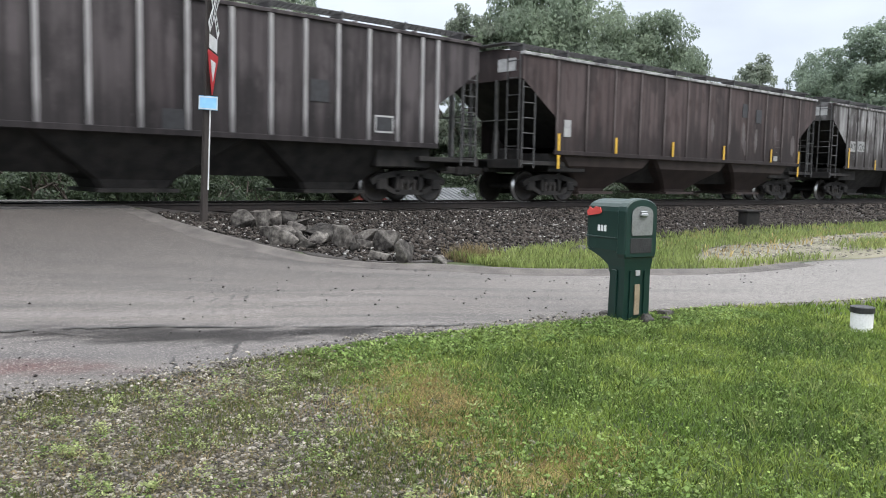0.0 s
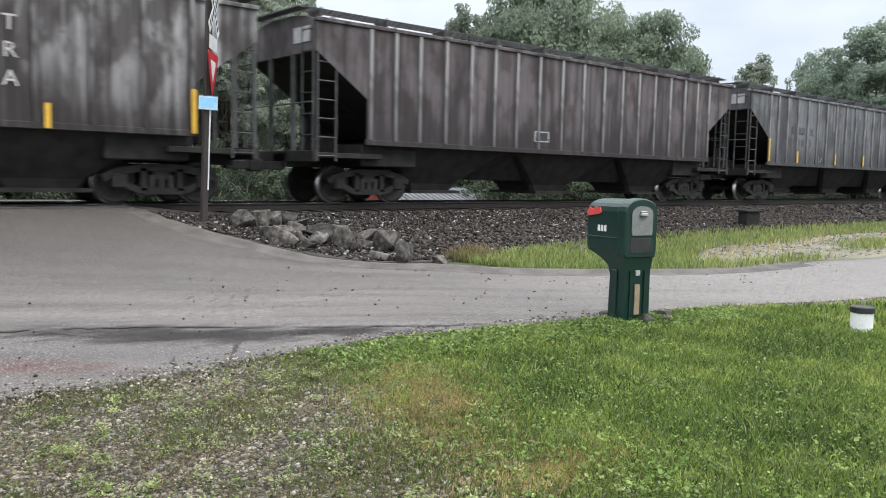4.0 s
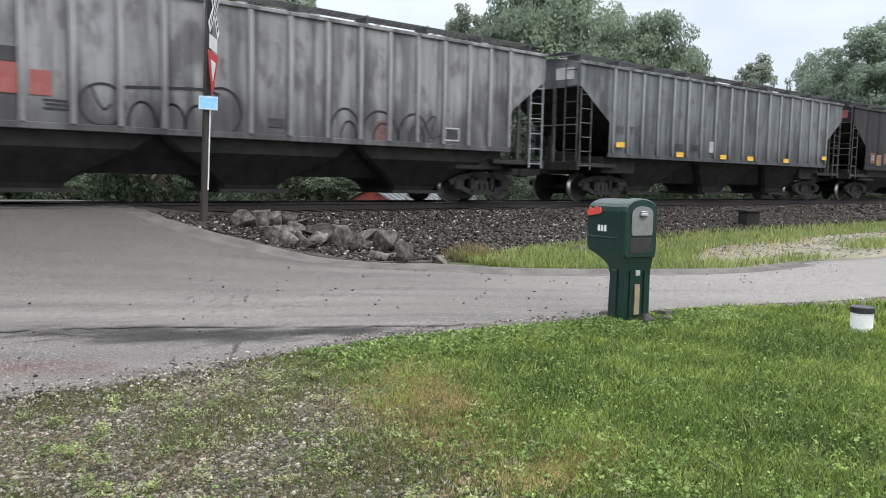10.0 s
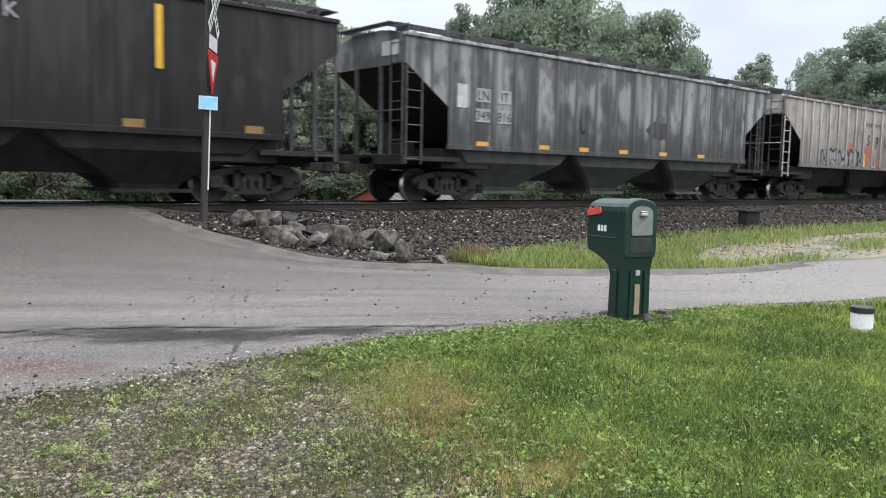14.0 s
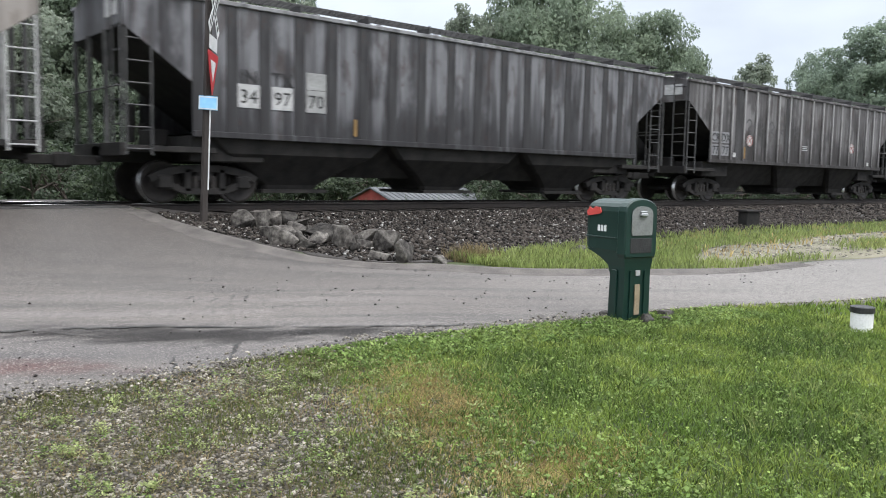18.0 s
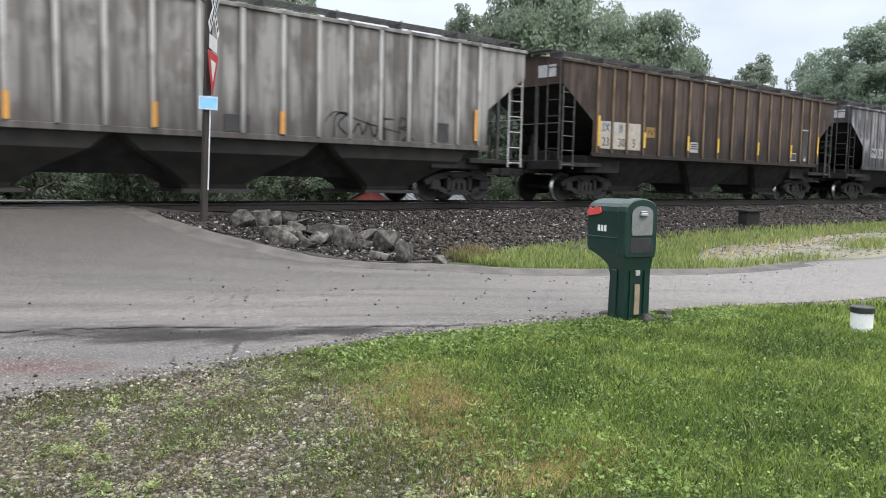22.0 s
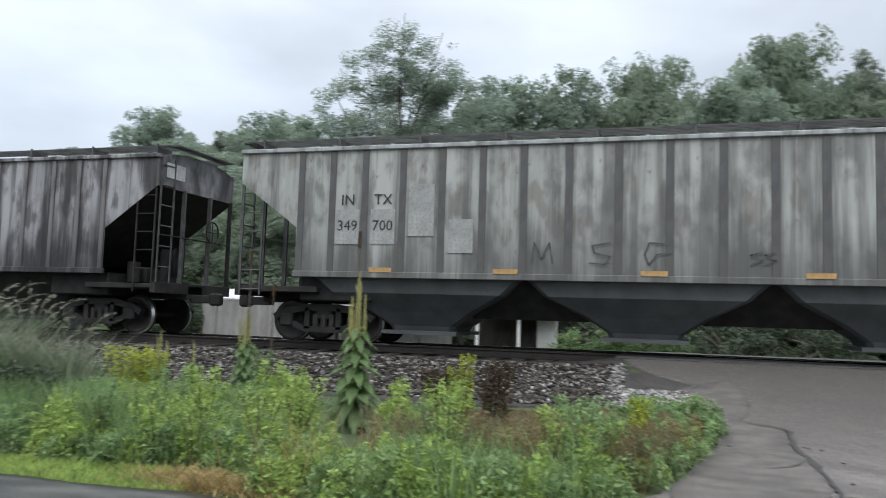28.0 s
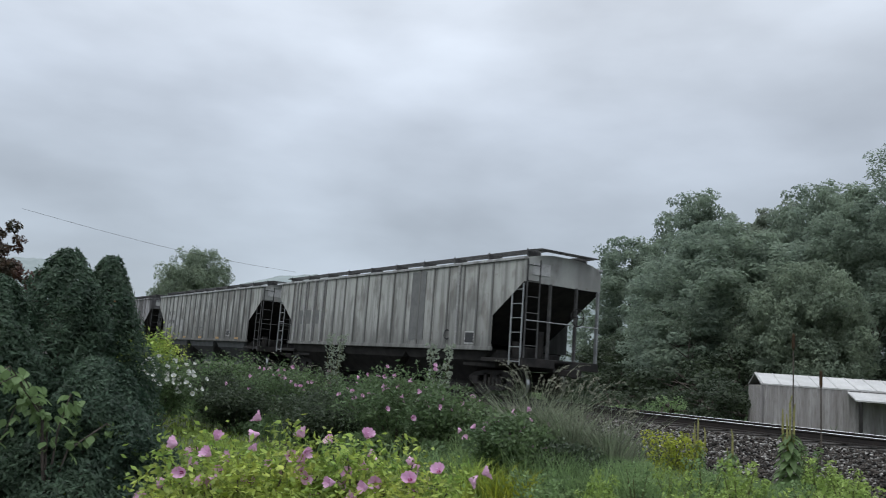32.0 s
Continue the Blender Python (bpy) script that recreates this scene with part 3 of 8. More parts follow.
def sheet(name, outline, step, lift, mat, label=""):
    """A sheet with the given outline that follows the ground."""
    bm = bmesh.new()
    vs = [bm.verts.new((x, y, 0)) for x, y in outline]
    bmesh.ops.triangle_fill(bm, use_beauty=True, edges=[bm.edges.new((vs[i], vs[(i + 1) % len(vs)])) for i in range(len(vs))])
    xs, ys = [p[0] for p in outline], [p[1] for p in outline]
    for axis, lo, hi in ((0, max(min(xs), -16), min(max(xs), 30)), (1, max(min(ys), -4), min(max(ys), 26))):
        k = math.ceil(lo / step) * step
        while k < hi:
            co, no = [0, 0, 0], [0, 0, 0]
            co[axis], no[axis] = k, 1
            bmesh.ops.bisect_plane(bm, geom=bm.verts[:] + bm.edges[:] + bm.faces[:], plane_co=co, plane_no=no)
            k += step
    z = height([v.co.x for v in bm.verts], [v.co.y for v in bm.verts])
    for v, h in zip(bm.verts, z):
        v.co.z = h + lift
    rim = [e for e in bm.edges if e.is_boundary]
    low = bmesh.ops.extrude_edge_only(bm, edges=rim)["geom"]
    for v in low:
        if isinstance(v, bmesh.types.BMVert):
            v.co.z -= 0.06
    bmesh.ops.recalc_face_normals(bm, faces=bm.faces)
    me = bpy.data.meshes.new(name)
    bm.to_mesh(me)
    bm.free()
    me.materials.append(mat)
    me.polygons.foreach_set("use_smooth", [True] * len(me.polygons))
    return tagged(new(name, me), label, kind="structure")


def bend(points, n=6, wobble=0.0, seed=1):
    """A smooth line through points, a little ragged."""
    r, out, m = random.Random(seed), [], len(points)
    for i in range(m - 1):
        p0, p1, p2, p3 = points[max(i - 1, 0)], points[i], points[i + 1], points[min(i + 2, m - 1)]
        for k in range(n):
            t = k / n
            out.append(tuple(0.5 * (2 * p1[a] + (p2[a] - p0[a]) * t + (2 * p0[a] - 5 * p1[a] + 4 * p2[a] - p3[a]) * t * t + (3 * p1[a] - p0[a] - 3 * p2[a] + p3[a]) * t ** 3) + r.uniform(-wobble, wobble) for a in (0, 1)))
    return out + [points[-1]]


# ground sheet, fine near the yard and coarse to the horizon
gx = np.concatenate([[-2500, -1200, -600, -300, -160, -100, -70, -50, -40], np.arange(-32, 36, 0.5), [40, 50, 65, 85, 120, 180, 300, 600, 1200, 2500]])
gy = np.concatenate([[-2500, -800, -300, -120, -60, -30, -15], np.arange(-8, 30, 0.4), [33, 38, 45, 60, 90, 140, 250, 500, 1000, 2500]])
GX, GY = np.meshgrid(gx, gy)
GZ = height(GX, GY)
idx = np.arange(GX.size).reshape(GX.shape)
quads = np.stack([idx[:-1, :-1], idx[:-1, 1:], idx[1:, 1:], idx[1:, :-1]], -1).reshape(-1, 4)
ground_me = raw_mesh("ground", np.stack([GX, GY, GZ], -1).reshape(-1, 3), quads, M["turf"], True)
tagged(new("ground", ground_me), "grassy yard and low ground round the tracks", kind="structure")

FAR_EDGE = bend([(95, 4.0), (60, 5.5), (30, 6.6), (18.3, 6.9), (11.9, 7.2), (10.15, 7.76), (8.9, 8.71), (7.85, 9.86), (7.0, 11.05), (6.38, 12.4), (5.9, 14.2), (5.63, 16.0), (5.5, 17.6), (5.5, 19.5), (5.6, 24), (6.0, 40)], 6, 0.03, 3)
LEFT_EDGE = bend([(-1.6, 40), (-1.4, 24), (-1.35, 19.0), (-1.3, 16.7), (-0.7, 15.2), (0.2, 14.0), (0.5, 12.4), (0.45, 10.6), (0.1, 8.8), (-0.2, 7.4), (-0.45, 6.4), (-0.8, 5.75), (-1.5, 5.4), (-2.4, 5.4), (-3.3, 5.6), (-6.1, 5.55), (-7.0, 5.5), (-7.6, 5.1), (-7.8, 4.3), (-7.8, 1), (-8, -14)], 6, 0.05, 4)
NEAR_EDGE = bend([(-5, -14), (-4.8, -4), (-4.6, 1), (-4.4, 3), (-3.4, 4.2), (-2, 4.8), (-0.486, 5.249), (1.069, 5.589), (1.944, 5.56), (2.916, 5.696), (4.18, 5.783), (5.589, 5.579), (7.97, 5.103), (11.178, 4.18), (17.496, 3.013), (40, 0.5), (95, -4)], 6, 0.05, 5)
road = sheet("road", FAR_EDGE + LEFT_EDGE + NEAR_EDGE, 0.6, 0.035, M["asphalt"], "worn grey asphalt lane rising to a level crossing, damp in places")
OLD_EDGE = bend([(-8.1, -14), (-7.9, 1), (-7.9, 4.3), (-7.7, 5.15), (-7.05, 5.6), (-6.1, 5.65), (-3.3, 5.7), (-2.4, 5.5), (-1.5, 5.5), (-0.95, 5.75)], 6, 0.05, 6)
wet = sheet("driveway", OLD_EDGE + [(-0.6, 5.4)] + bend([(-1.0, 5.05), (-2, 4.7), (-3.4, 4.08), (-4.25, 3), (-4.5, 1), (-4.7, -4), (-4.9, -14)], 6, 0.05, 8), 0.8, 0.05, M["wet_asphalt"], "dark wet asphalt driveway beside the lane")
sheet("gravel_verge", bend([(-3.2, 4.2), (-0.5, 5.3), (1.1, 5.7), (2.0, 5.68), (3.0, 5.8), (3.7, 5.2), (3.5, 4.2), (2.9, 3.2), (2.6, 2.2), (2.2, 1.0), (1.6, -1.5), (0.5, -6), (-3.8, -6), (-4.2, -2), (-4.1, 2.8), (-3.2, 4.2)], 6, 0.06, 9)[:-1], 0.5, 0.012, M["soil"], "gravel verge with thin grass between the stones")
bed = sheet("ballast_bed", bend([(-120, 12.6), (-30, 12.4), (-10, 12.2), (-1.2, 12.4), (-0.95, 15.0), (-1.36, 16.6), (-1.42, 19.4), (-1.5, 21.6), (-120, 21.8)], 5, 0.08, 12) + [(-120, 17)], 1.0, 0.02, M["ballast_bed"], "bed under the track ballast, darkened for the shade below the train")
bed2 = sheet("ballast_bed", bend([(6.3, 13.8), (6.9, 12.4), (7.8, 11.2), (9.4, 10.6), (13, 11.3), (20, 12.0), (35, 12.4), (250, 12.6)], 6, 0.08, 13) + [(250, 21.8)] + bend([(60, 21.8), (5.75, 21.6), (5.6, 19.4), (5.7, 16.6)], 4, 0.05, 14), 1.0, 0.02, M["ballast_bed"], "bed under the track ballast, darkened for the shade below the train")

sheet("far_verge", bend([(12.3, 7.4), (18.4, 7.04), (30, 6.7), (60, 5.6), (60, 9.6), (34, 10.6), (22, 10.8), (16.5, 9.9), (13.6, 8.8), (12.3, 7.4)], 6, 0.08, 15)[:-1], 0.8, 0.012, M["verge_soil"], "pale gravelly soil with thin grass beside the lane")
shoulder = sheet("shoulder", bend([(-1.15, 12.5), (-1.3, 11.4), (-0.9, 10.2), (-0.1, 9.6), (0.28, 9.8), (0.6, 11.0), (0.62, 12.4), (0.35, 14.0), (-0.5, 15.1), (-1.0, 15.0), (-0.98, 13.6)], 5, 0.04, 17), 0.6, 0.016, M["ballast_bed"], "dark stony shoulder between weeds and crossing")
# raised rolled lip along the outer edge of the lane
lip = []
for i, (x, y) in enumerate(FAR_EDGE):
    if 5.6 < x < 14.5 and y < 16.2:
        p, q = FAR_EDGE[i - 1], FAR_EDGE[i + 1]
        d = Vector((q[0] - p[0], q[1] - p[1])).normalized()
        k = float(smooth(14.5, 9.5, x) * smooth(5.6, 6.0, x))
        lip.append([(x + d.y * o, y - d.x * o, float(height(x + d.y * o, y - d.x * o)) + 0.038 + z * (0.35 + 0.65 * k)) for o, z in ((0.18, -0.08), (0.1, 0.03), (0.02, 0.065), (-0.12, 0.062), (-0.22, 0.02), (-0.36, -0.004))])
# asphalt darker than the lane stands for shade on the lip's inner face
part("road_lip", Geo().loft(lip, closed=False).mesh("road_lip", M["old_asphalt"], smooth=True), road, "raised rolled asphalt lip at the lane edge")
sheet("old_apron", bend([(-0.15, 13.7), (0.3, 14.4), (0.75, 14.5), (0.88, 12.9), (0.72, 11.7), (1.02, 11.45), (1.2, 11.2), (1.16, 10.5), (1.26, 9.3), (1.24, 8.3), (1.1, 7.6), (0.5, 7.0), (-0.1, 7.2), (0.05, 8.6), (0.35, 10.2), (0.36, 11.4), (0.2, 12.6)], 6, 0.03, 19), 0.6, 0.047, M["old_asphalt"], "dark crumbling patch of old asphalt beside the weeds")
# cracks and stains of the asphalt
def crack(points, w, seed, lift=0.045, mat="crack"):
    line = bend(points, 10, 0.025, seed)
    r, g = random.Random(seed), Geo()
    vs, fs = [], []
    for i, p in enumerate(line):
        q = line[min(i + 1, len(line) - 1)] if i < len(line) - 1 else line[i]
        o = line[max(i - 1, 0)]
        d = Vector((q[0] - o[0], q[1] - o[1])).normalized()
        ww = w * r.uniform(0.3, 1.0) * min(1, 4 * min(i, len(line) - 1 - i) / len(line) + 0.1)
        for s in (-1, 1):
            x, y = p[0] - d.y * s * ww, p[1] + d.x * s * ww
            vs.append((x, y, float(height(x, y)) + lift))
    fs = [(2 * i, 2 * i + 1, 2 * i + 3, 2 * i + 2) for i in range(len(line) - 1)]
    return g.add(vs, fs).mesh("crack", M[mat])


for pts, w, s in (([(1.264, 7.893), (1.516, 7.854), (1.652, 7.834), (1.808, 7.844)], 0.045, 1), ([(1.895, 7.795), (2.226, 7.669), (2.809, 7.407), (3.412, 6.969), (3.713, 6.765)], 0.035, 2), ([(3.713, 6.765), (4.063, 6.512), (4.51, 6.201), (4.986, 5.91), (5.502, 5.735)], 0.028, 8), ([(1.876, 7.62), (2.245, 7.086)], 0.012, 3), ([(3.13, 6.454), (2.916, 6.124), (2.673, 5.706)], 0.018, 4), ([(3.762, 6.522), (3.732, 5.988)], 0.012, 9), ([(2.391, 6.124), (2.226, 5.686)], 0.012, 10), ([(0.74, 11.66), (1.04, 11.5), (1.22, 11.2), (1.18, 10.5), (1.28, 9.3), (1.27, 8.0), (1.15, 7.5)], 0.045, 5), ([(1.22, 9.6), (1.0, 9.2), (0.72, 9.0)], 0.02, 6)):
    tagged(part("crack", crack(pts, w, s, 0.053 if pts[0][0] < 1.25 and pts[0][1] > 9 else 0.045), road), "black open crack")


# ---- track ----
track = thing("track", pose(0, 0, 0), "single railway track on dark ties and stone ballast", "railway track", kind="structure")


def rail_mesh(x0, x1):
    prof = [(-0.07, 0.0), (0.07, 0.0), (0.07, 0.012), (0.012, 0.03), (0.010, 0.12), (0.036, 0.135), (0.036, 0.165), (0.028, 0.172), (-0.028, 0.172), (-0.036, 0.165), (-0.036, 0.135), (-0.010, 0.12), (-0.012, 0.03), (-0.07, 0.012)]
    g = Geo()
    n = len(prof)
    g.v = [(x, y, z) for x in (x0, x1) for y, z in prof]
    for i in range(n):
        g.f.append((i, (i + 1) % n, n + (i + 1) % n, n + i))
        g.mi.append(1 if i in (6, 7, 8) else 0)
    return g.mesh("rail", M["rail_side"], M["rail_top"])


for dy in (-0.75, 0.75):
    part("rail", rail_mesh(-220, 420), track, "", pose(0, YC + dy, RAIL_Z - 0.172))
tie_me = Geo().box(-0.115, 0.115, -1.3, 1.3, -0.18, 0.0, 0, 0.012).mesh("tie", M["tie"])
for k in range(180):
    x = -38 + 0.56 * k
    if not -1.6 < x < 5.8:
        part("tie", tie_me, track, "", pose(x + R.uniform(-0.03, 0.03), YC + R.uniform(-0.05, 0.05), RAIL_Z - 0.176 + R.uniform(-0.015, 0), 0, 0, R.uniform(-1, 1)))
for y0, y1 in ((16.22, 16.82), (16.98, 18.3), (18.48, 19.1)):
    part("crossing_panel", Geo().box(-1.35, 5.52, y0, y1, 0.6, 0.775, 0, 0.02).mesh("crossing_panel", M["crossing_asphalt"]), track, "asphalt crossing panel between the rails")


def stones(n, place, size, mat, name, seed, flat=0.7):
    """Loose stones as one mesh: place(k) gives n points, size their radii."""
    r = np.random.default_rng(seed)
    base = np.array([(1, 0, 0), (-1, 0, 0), (0, 1, 0), (0, -1, 0), (0, 0, 1), (0, 0, -1), (0.6, 0.6, 0.5), (-0.6, -0.5, 0.6)], float)
    tri = np.array([(4, 6, 2), (4, 0, 6), (0, 2, 6), (4, 2, 1), (4, 1, 7), (7, 1, 3), (4, 7, 3), (4, 3, 0), (5, 2, 0), (5, 1, 2), (5, 3, 1), (5, 0, 3)])
    p = place(r, n)
    s = size[0] + (size[1] - size[0]) * r.random(n) ** 2
    b = base[None] * (0.65 + 0.7 * r.random((n, 8, 3)))
    a = r.random(n) * 6.283
    t = (r.random(n) - 0.5) * 1.4
    c, sn, ct, st = np.cos(a), np.sin(a), np.cos(t), np.sin(t)
    x, y, z = b[..., 0], b[..., 1], b[..., 2] * flat
    y, z = y * ct[:, None] - z * st[:, None], y * st[:, None] + z * ct[:, None]
    x, y = x * c[:, None] - y * sn[:, None], x * sn[:, None] + y * c[:, None]
    v = np.stack([x, y, z], -1) * s[:, None, None] + p[:, None, :]
    f = (tri[None] + 8 * np.arange(n)[:, None, None]).reshape(-1, 3)
    return raw_mesh(name, v.reshape(-1, 3), f, mat)


def ballast_place(x0, x1, ylo):
    def place(r, n):
        x = x0 + (x1 - x0) * r.random(n)
        lo = np.interp(x, [6.2, 6.9, 7.8, 9.4, 13, 20, 35], [14, 12.5, 11.3, 10.7, 11.3, 12, 12.4]) if x0 > 0 else np.full(n, ylo)
        # stones stop short of the rails, where the dark bed stands for shade
        y = lo + (15.75 - lo) * r.random(n)
        z = height(x, y) + 0.03 * r.random(n) + 0.02
        return np.stack([x, y, z], -1)
    return place


for a, b, n, s, sz in ((5.9, 16, 15000, 1, (0.02, 0.052)), (16, 32, 12000, 2, (0.026, 0.065)), (32, 90, 7000, 3, (0.05, 0.12)), (-14, -1.3, 15000, 4, (0.022, 0.05)), (-45, -14, 8000, 5, (0.04, 0.1))):
    tagged(new("track_ballast", stones(n, ballast_place(a, b, 12.4), sz, M["ballast"], "track_ballast", s)), "grey and brown crushed stone track ballast", "ballast", kind="stuff")


for a, b, n, k in ((5.9, 16, 1300, 10), (16, 30, 300, 11), (-14, -1.0, 5200, 12)):
    tagged(new("pale_ballast", stones(n, ballast_place(a, b, 12.4), (0.02, 0.045), M["pale_stone"], "pale_ballast", k)), "scattered pale stones on the ballast", "ballast", kind="stuff")


# ---- the train ----
HALF, EAVE, SILL = 8.83, 4.2, 1.48


def body_mesh(mat):
    g = Geo()
    W = 1.6
    prof = [(-HALF, EAVE), (-HALF, 3.5), (-7.42, 2.5), (-7.42, SILL), (7.42, SILL), (7.42, 2.5), (HALF, 3.5), (HALF, EAVE)]
    for s in (-1, 1):
        v = [(x, s * W, z) for x, z in prof]
        g.add(v, [(0, 1, 2, 7), (7, 2, 5, 6), (2, 3, 4, 5)] if s < 0 else [(7, 2, 1, 0), (6, 5, 2, 7), (5, 4, 3, 2)])
    for s in (-1, 1):
        x0, x1 = s * HALF, s * 6.2
        quad = [(x0, -W, EAVE), (x0, W, EAVE), (x0, W, 3.5), (x0, -W, 3.5)]
        g.add(quad, [(0, 1, 2, 3) if s > 0 else (3, 2, 1, 0)])
        quad = [(x0, -W, 3.5), (x0, W, 3.5), (x1, W, 1.66), (x1, -W, 1.66)]
        g.add(quad, [(0, 1, 2, 3) if s > 0 else (3, 2, 1, 0)], 1)
    g.add([(-7.42, -W, SILL), (7.42, -W, SILL), (7.42, W, SILL), (-7.42, W, SILL)], [(0, 3, 2, 1)], 1)
    # curved roof
    ys = [(-W, EAVE), (-1.1, EAVE + 0.13), (-0.5, EAVE + 0.21), (0.5, EAVE + 0.21), (1.1, EAVE + 0.13), (W, EAVE)]
    g.loft([[(x, y, z) for y, z in ys] for x in (-HALF, HALF)], 0, closed=False, caps=False)
    for x in (-HALF, HALF):
        g.add([(x, y, z) for y, z in ys], [(0, 1, 2, 3, 4, 5)])
    return g.mesh("body", mat, M["black_steel"])


def hopper_mesh(round_belly):
    g, rings = Geo(), []
    prof = [(1.48, 2.35, 1.5), (1.1, 1.95, 1.42), (0.72, 1.2, 1.05), (0.42, 0.75, 0.8), (0.30, 0.7, 0.75)] if round_belly else [(1.48, 2.3, 1.45), (0.5, 0.85, 0.8), (0.32, 0.75, 0.75)]
    for z, hx, hy in prof:
        c = 0.1
        rings.append([(-hx + c, -hy, z), (hx - c, -hy, z), (hx, -hy + c, z), (hx, hy - c, z), (hx - c, hy, z), (-hx + c, hy, z), (-hx, hy - c, z), (-hx, -hy + c, z)])
    g.loft(rings)
    g.box(-0.85, 0.85, -1.0, 1.0, 0.24, 0.32)
    return g


def wheel_mesh():
    """A wheel turned about y: hub, dished plate, rim, tread and flange, with cored holes drawn as shallow marks."""
    g, n = Geo(), 28
    prof = [(0.004, -0.10), (0.09, -0.10), (0.11, -0.02), (0.30, 0.0), (0.37, -0.06), (0.455, -0.065), (0.46, 0.05), (0.49, 0.06), (0.49, 0.085), (0.38, 0.085), (0.3, 0.04), (0.1, 0.05), (0.004, 0.05)]
    g.loft([[(r * math.cos(2 * math.pi * k / n), y, r * math.sin(2 * math.pi * k / n)) for k in range(n)] for r, y in prof])
    g.mi = [1 if n * 5 <= i < n * 6 else 0 for i in range(len(g.f))]
    return g.mesh("wheel", M["wheel_steel"], M["wheel_tread"], smooth=True)


def side_frame_mesh():
    g = Geo()
    def bar(pts, w, y0=-0.08, y1=0.08):
        for a, b in zip(pts[:-1], pts[1:]):
            d = Vector((b[0] - a[0], b[1] - a[1])).normalized()
            nx, nz = -d.y * w / 2, d.x * w / 2
            q = [(a[0] + nx, a[1] + nz), (a[0] - nx, a[1] - nz), (b[0] - nx, b[1] - nz), (b[0] + nx, b[1] + nz)]
            g.loft([[(x, y0, z) for x, z in q], [(x, y1, z) for x, z in q]])
    bar([(-1.2, 0.52), (-0.95, 0.66), (-0.35, 0.76), (0.35, 0.76), (0.95, 0.66), (1.2, 0.52)], 0.15)
    bar([(-1.0, 0.5), (-0.45, 0.27), (0.45, 0.27), (1.0, 0.5)], 0.13)
    bar([(-0.38, 0.74), (-0.38, 0.28)], 0.12)
    bar([(0.38, 0.74), (0.38, 0.28)], 0.12)
    for x in (-0.88, 0.88):
        g.box(x - 0.16, x + 0.16, -0.13, 0.12, 0.32, 0.62, 0, 0.04)
    return g.mesh("side_frame", M["black_steel"])


def spring_mesh():
    g = Geo()
    for x in (-0.2, 0, 0.2):
        g.tube([(x, 0, 0.33), (x, 0, 0.6)], 0.075, 8)
    return g.mesh("spring_set", M["wheel_steel"])


WHEEL, FRAME, SPRINGS = wheel_mesh(), side_frame_mesh(), spring_mesh()
AXLE = Geo().tube([(0, -0.78, 0), (0, 0.78, 0)], 0.08, 10).mesh("axle", M["black_steel"])
BOLSTER = Geo().box(-0.2, 0.2, -1.05, 1.05, 0.48, 0.78, 0, 0.04).mesh("bolster", M["black_steel"])
HOPPER_A, HOPPER_B = hopper_mesh(False).mesh("hopper", M["black_steel"]), hopper_mesh(True)
UNDER = Geo().box(-8.9, 8.9, -0.32, 0.32, 0.86, 1.2, 0, 0.02).mesh("centre_sill", M["black_steel"])
SADDLE = Geo().loft([[(-1.15, -1.3, 1.47), (1.15, -1.3, 1.47), (1.15, 1.3, 1.47), (-1.15, 1.3, 1.47)], [(-1.25, -0.62, 0.62), (1.25, -0.62, 0.62), (1.25, 0.62, 0.62), (-1.25, 0.62, 0.62)]]).mesh("slope_saddle", M["black_steel"])
SHEAR = Geo().box(5.7, 7.4, -1.35, 1.35, 0.9, 1.46, 0, 0.03).mesh("shear_plate", M["black_steel"])
COUPLER = Geo().box(8.8, 9.45, -0.09, 0.09, 0.78, 0.98, 0, 0.02).box(9.38, 9.68, -0.14, 0.12, 0.72, 1.04, 0, 0.05).mesh("coupler", M["black_steel"])
PLATFORM = Geo().box(6.9, 8.85, -1.55, 1.55, 1.08, 1.2, 0, 0.01).box(8.78, 8.9, -1.58, 1.58, 0.98, 1.24, 0, 0.01).mesh("end_platform", M["black_steel"])
VALVE = Geo().tube([(7.6, -0.7, 1.25), (7.6, -0.7, 1.75)], 0.16, 12).box(7.4, 7.8, -0.5, 0.2, 1.22, 1.6, 0, 0.04).tube([(8.1, -0.2, 1.3), (8.1, -0.2, 2.1)], 0.11, 10).mesh("brake_gear", M["black_steel"])
BRAKE_WHEEL = Geo().tube([(0.27 * math.cos(a), 0.0, 0.27 * math.sin(a)) for a in [2 * math.pi * k / 16 for k in range(17)]], 0.02, 5).tube([(-0.26, 0, 0), (0.26, 0, 0)], 0.015, 5).tube([(0, 0, -0.26), (0, 0, 0.26)], 0.015, 5).mesh("brake_wheel", M["black_steel"])


def bar_mesh(name, pts, r, mat, n=6):
    return Geo().tube(pts, r, n).mesh(name, mat)


def ladder(parent, mat, x, y, z0, z1, w, along, rungs):
    """Two stiles and rungs; along: 'x' for a side ladder, 'y' for an end one."""
    d = (w, 0) if along == "x" else (0, w)
    top = part("ladder", Geo().box(x - 0.018, x + 0.018, y - 0.018, y + 0.018, z0, z1).box(x + d[0] - 0.018, x + d[0] + 0.018, y + d[1] - 0.018, y + d[1] + 0.018, z0, z1).mesh("ladder", mat), parent)
    rung = bar_mesh("rung", [(0, 0, 0), (d[0], d[1], 0)], 0.016, mat, 5)
    for k in range(rungs):
        part("rung", rung, top, "", pose(x, y, z0 + 0.12 + (z1 - z0 - 0.3) * k / (rungs - 1)))


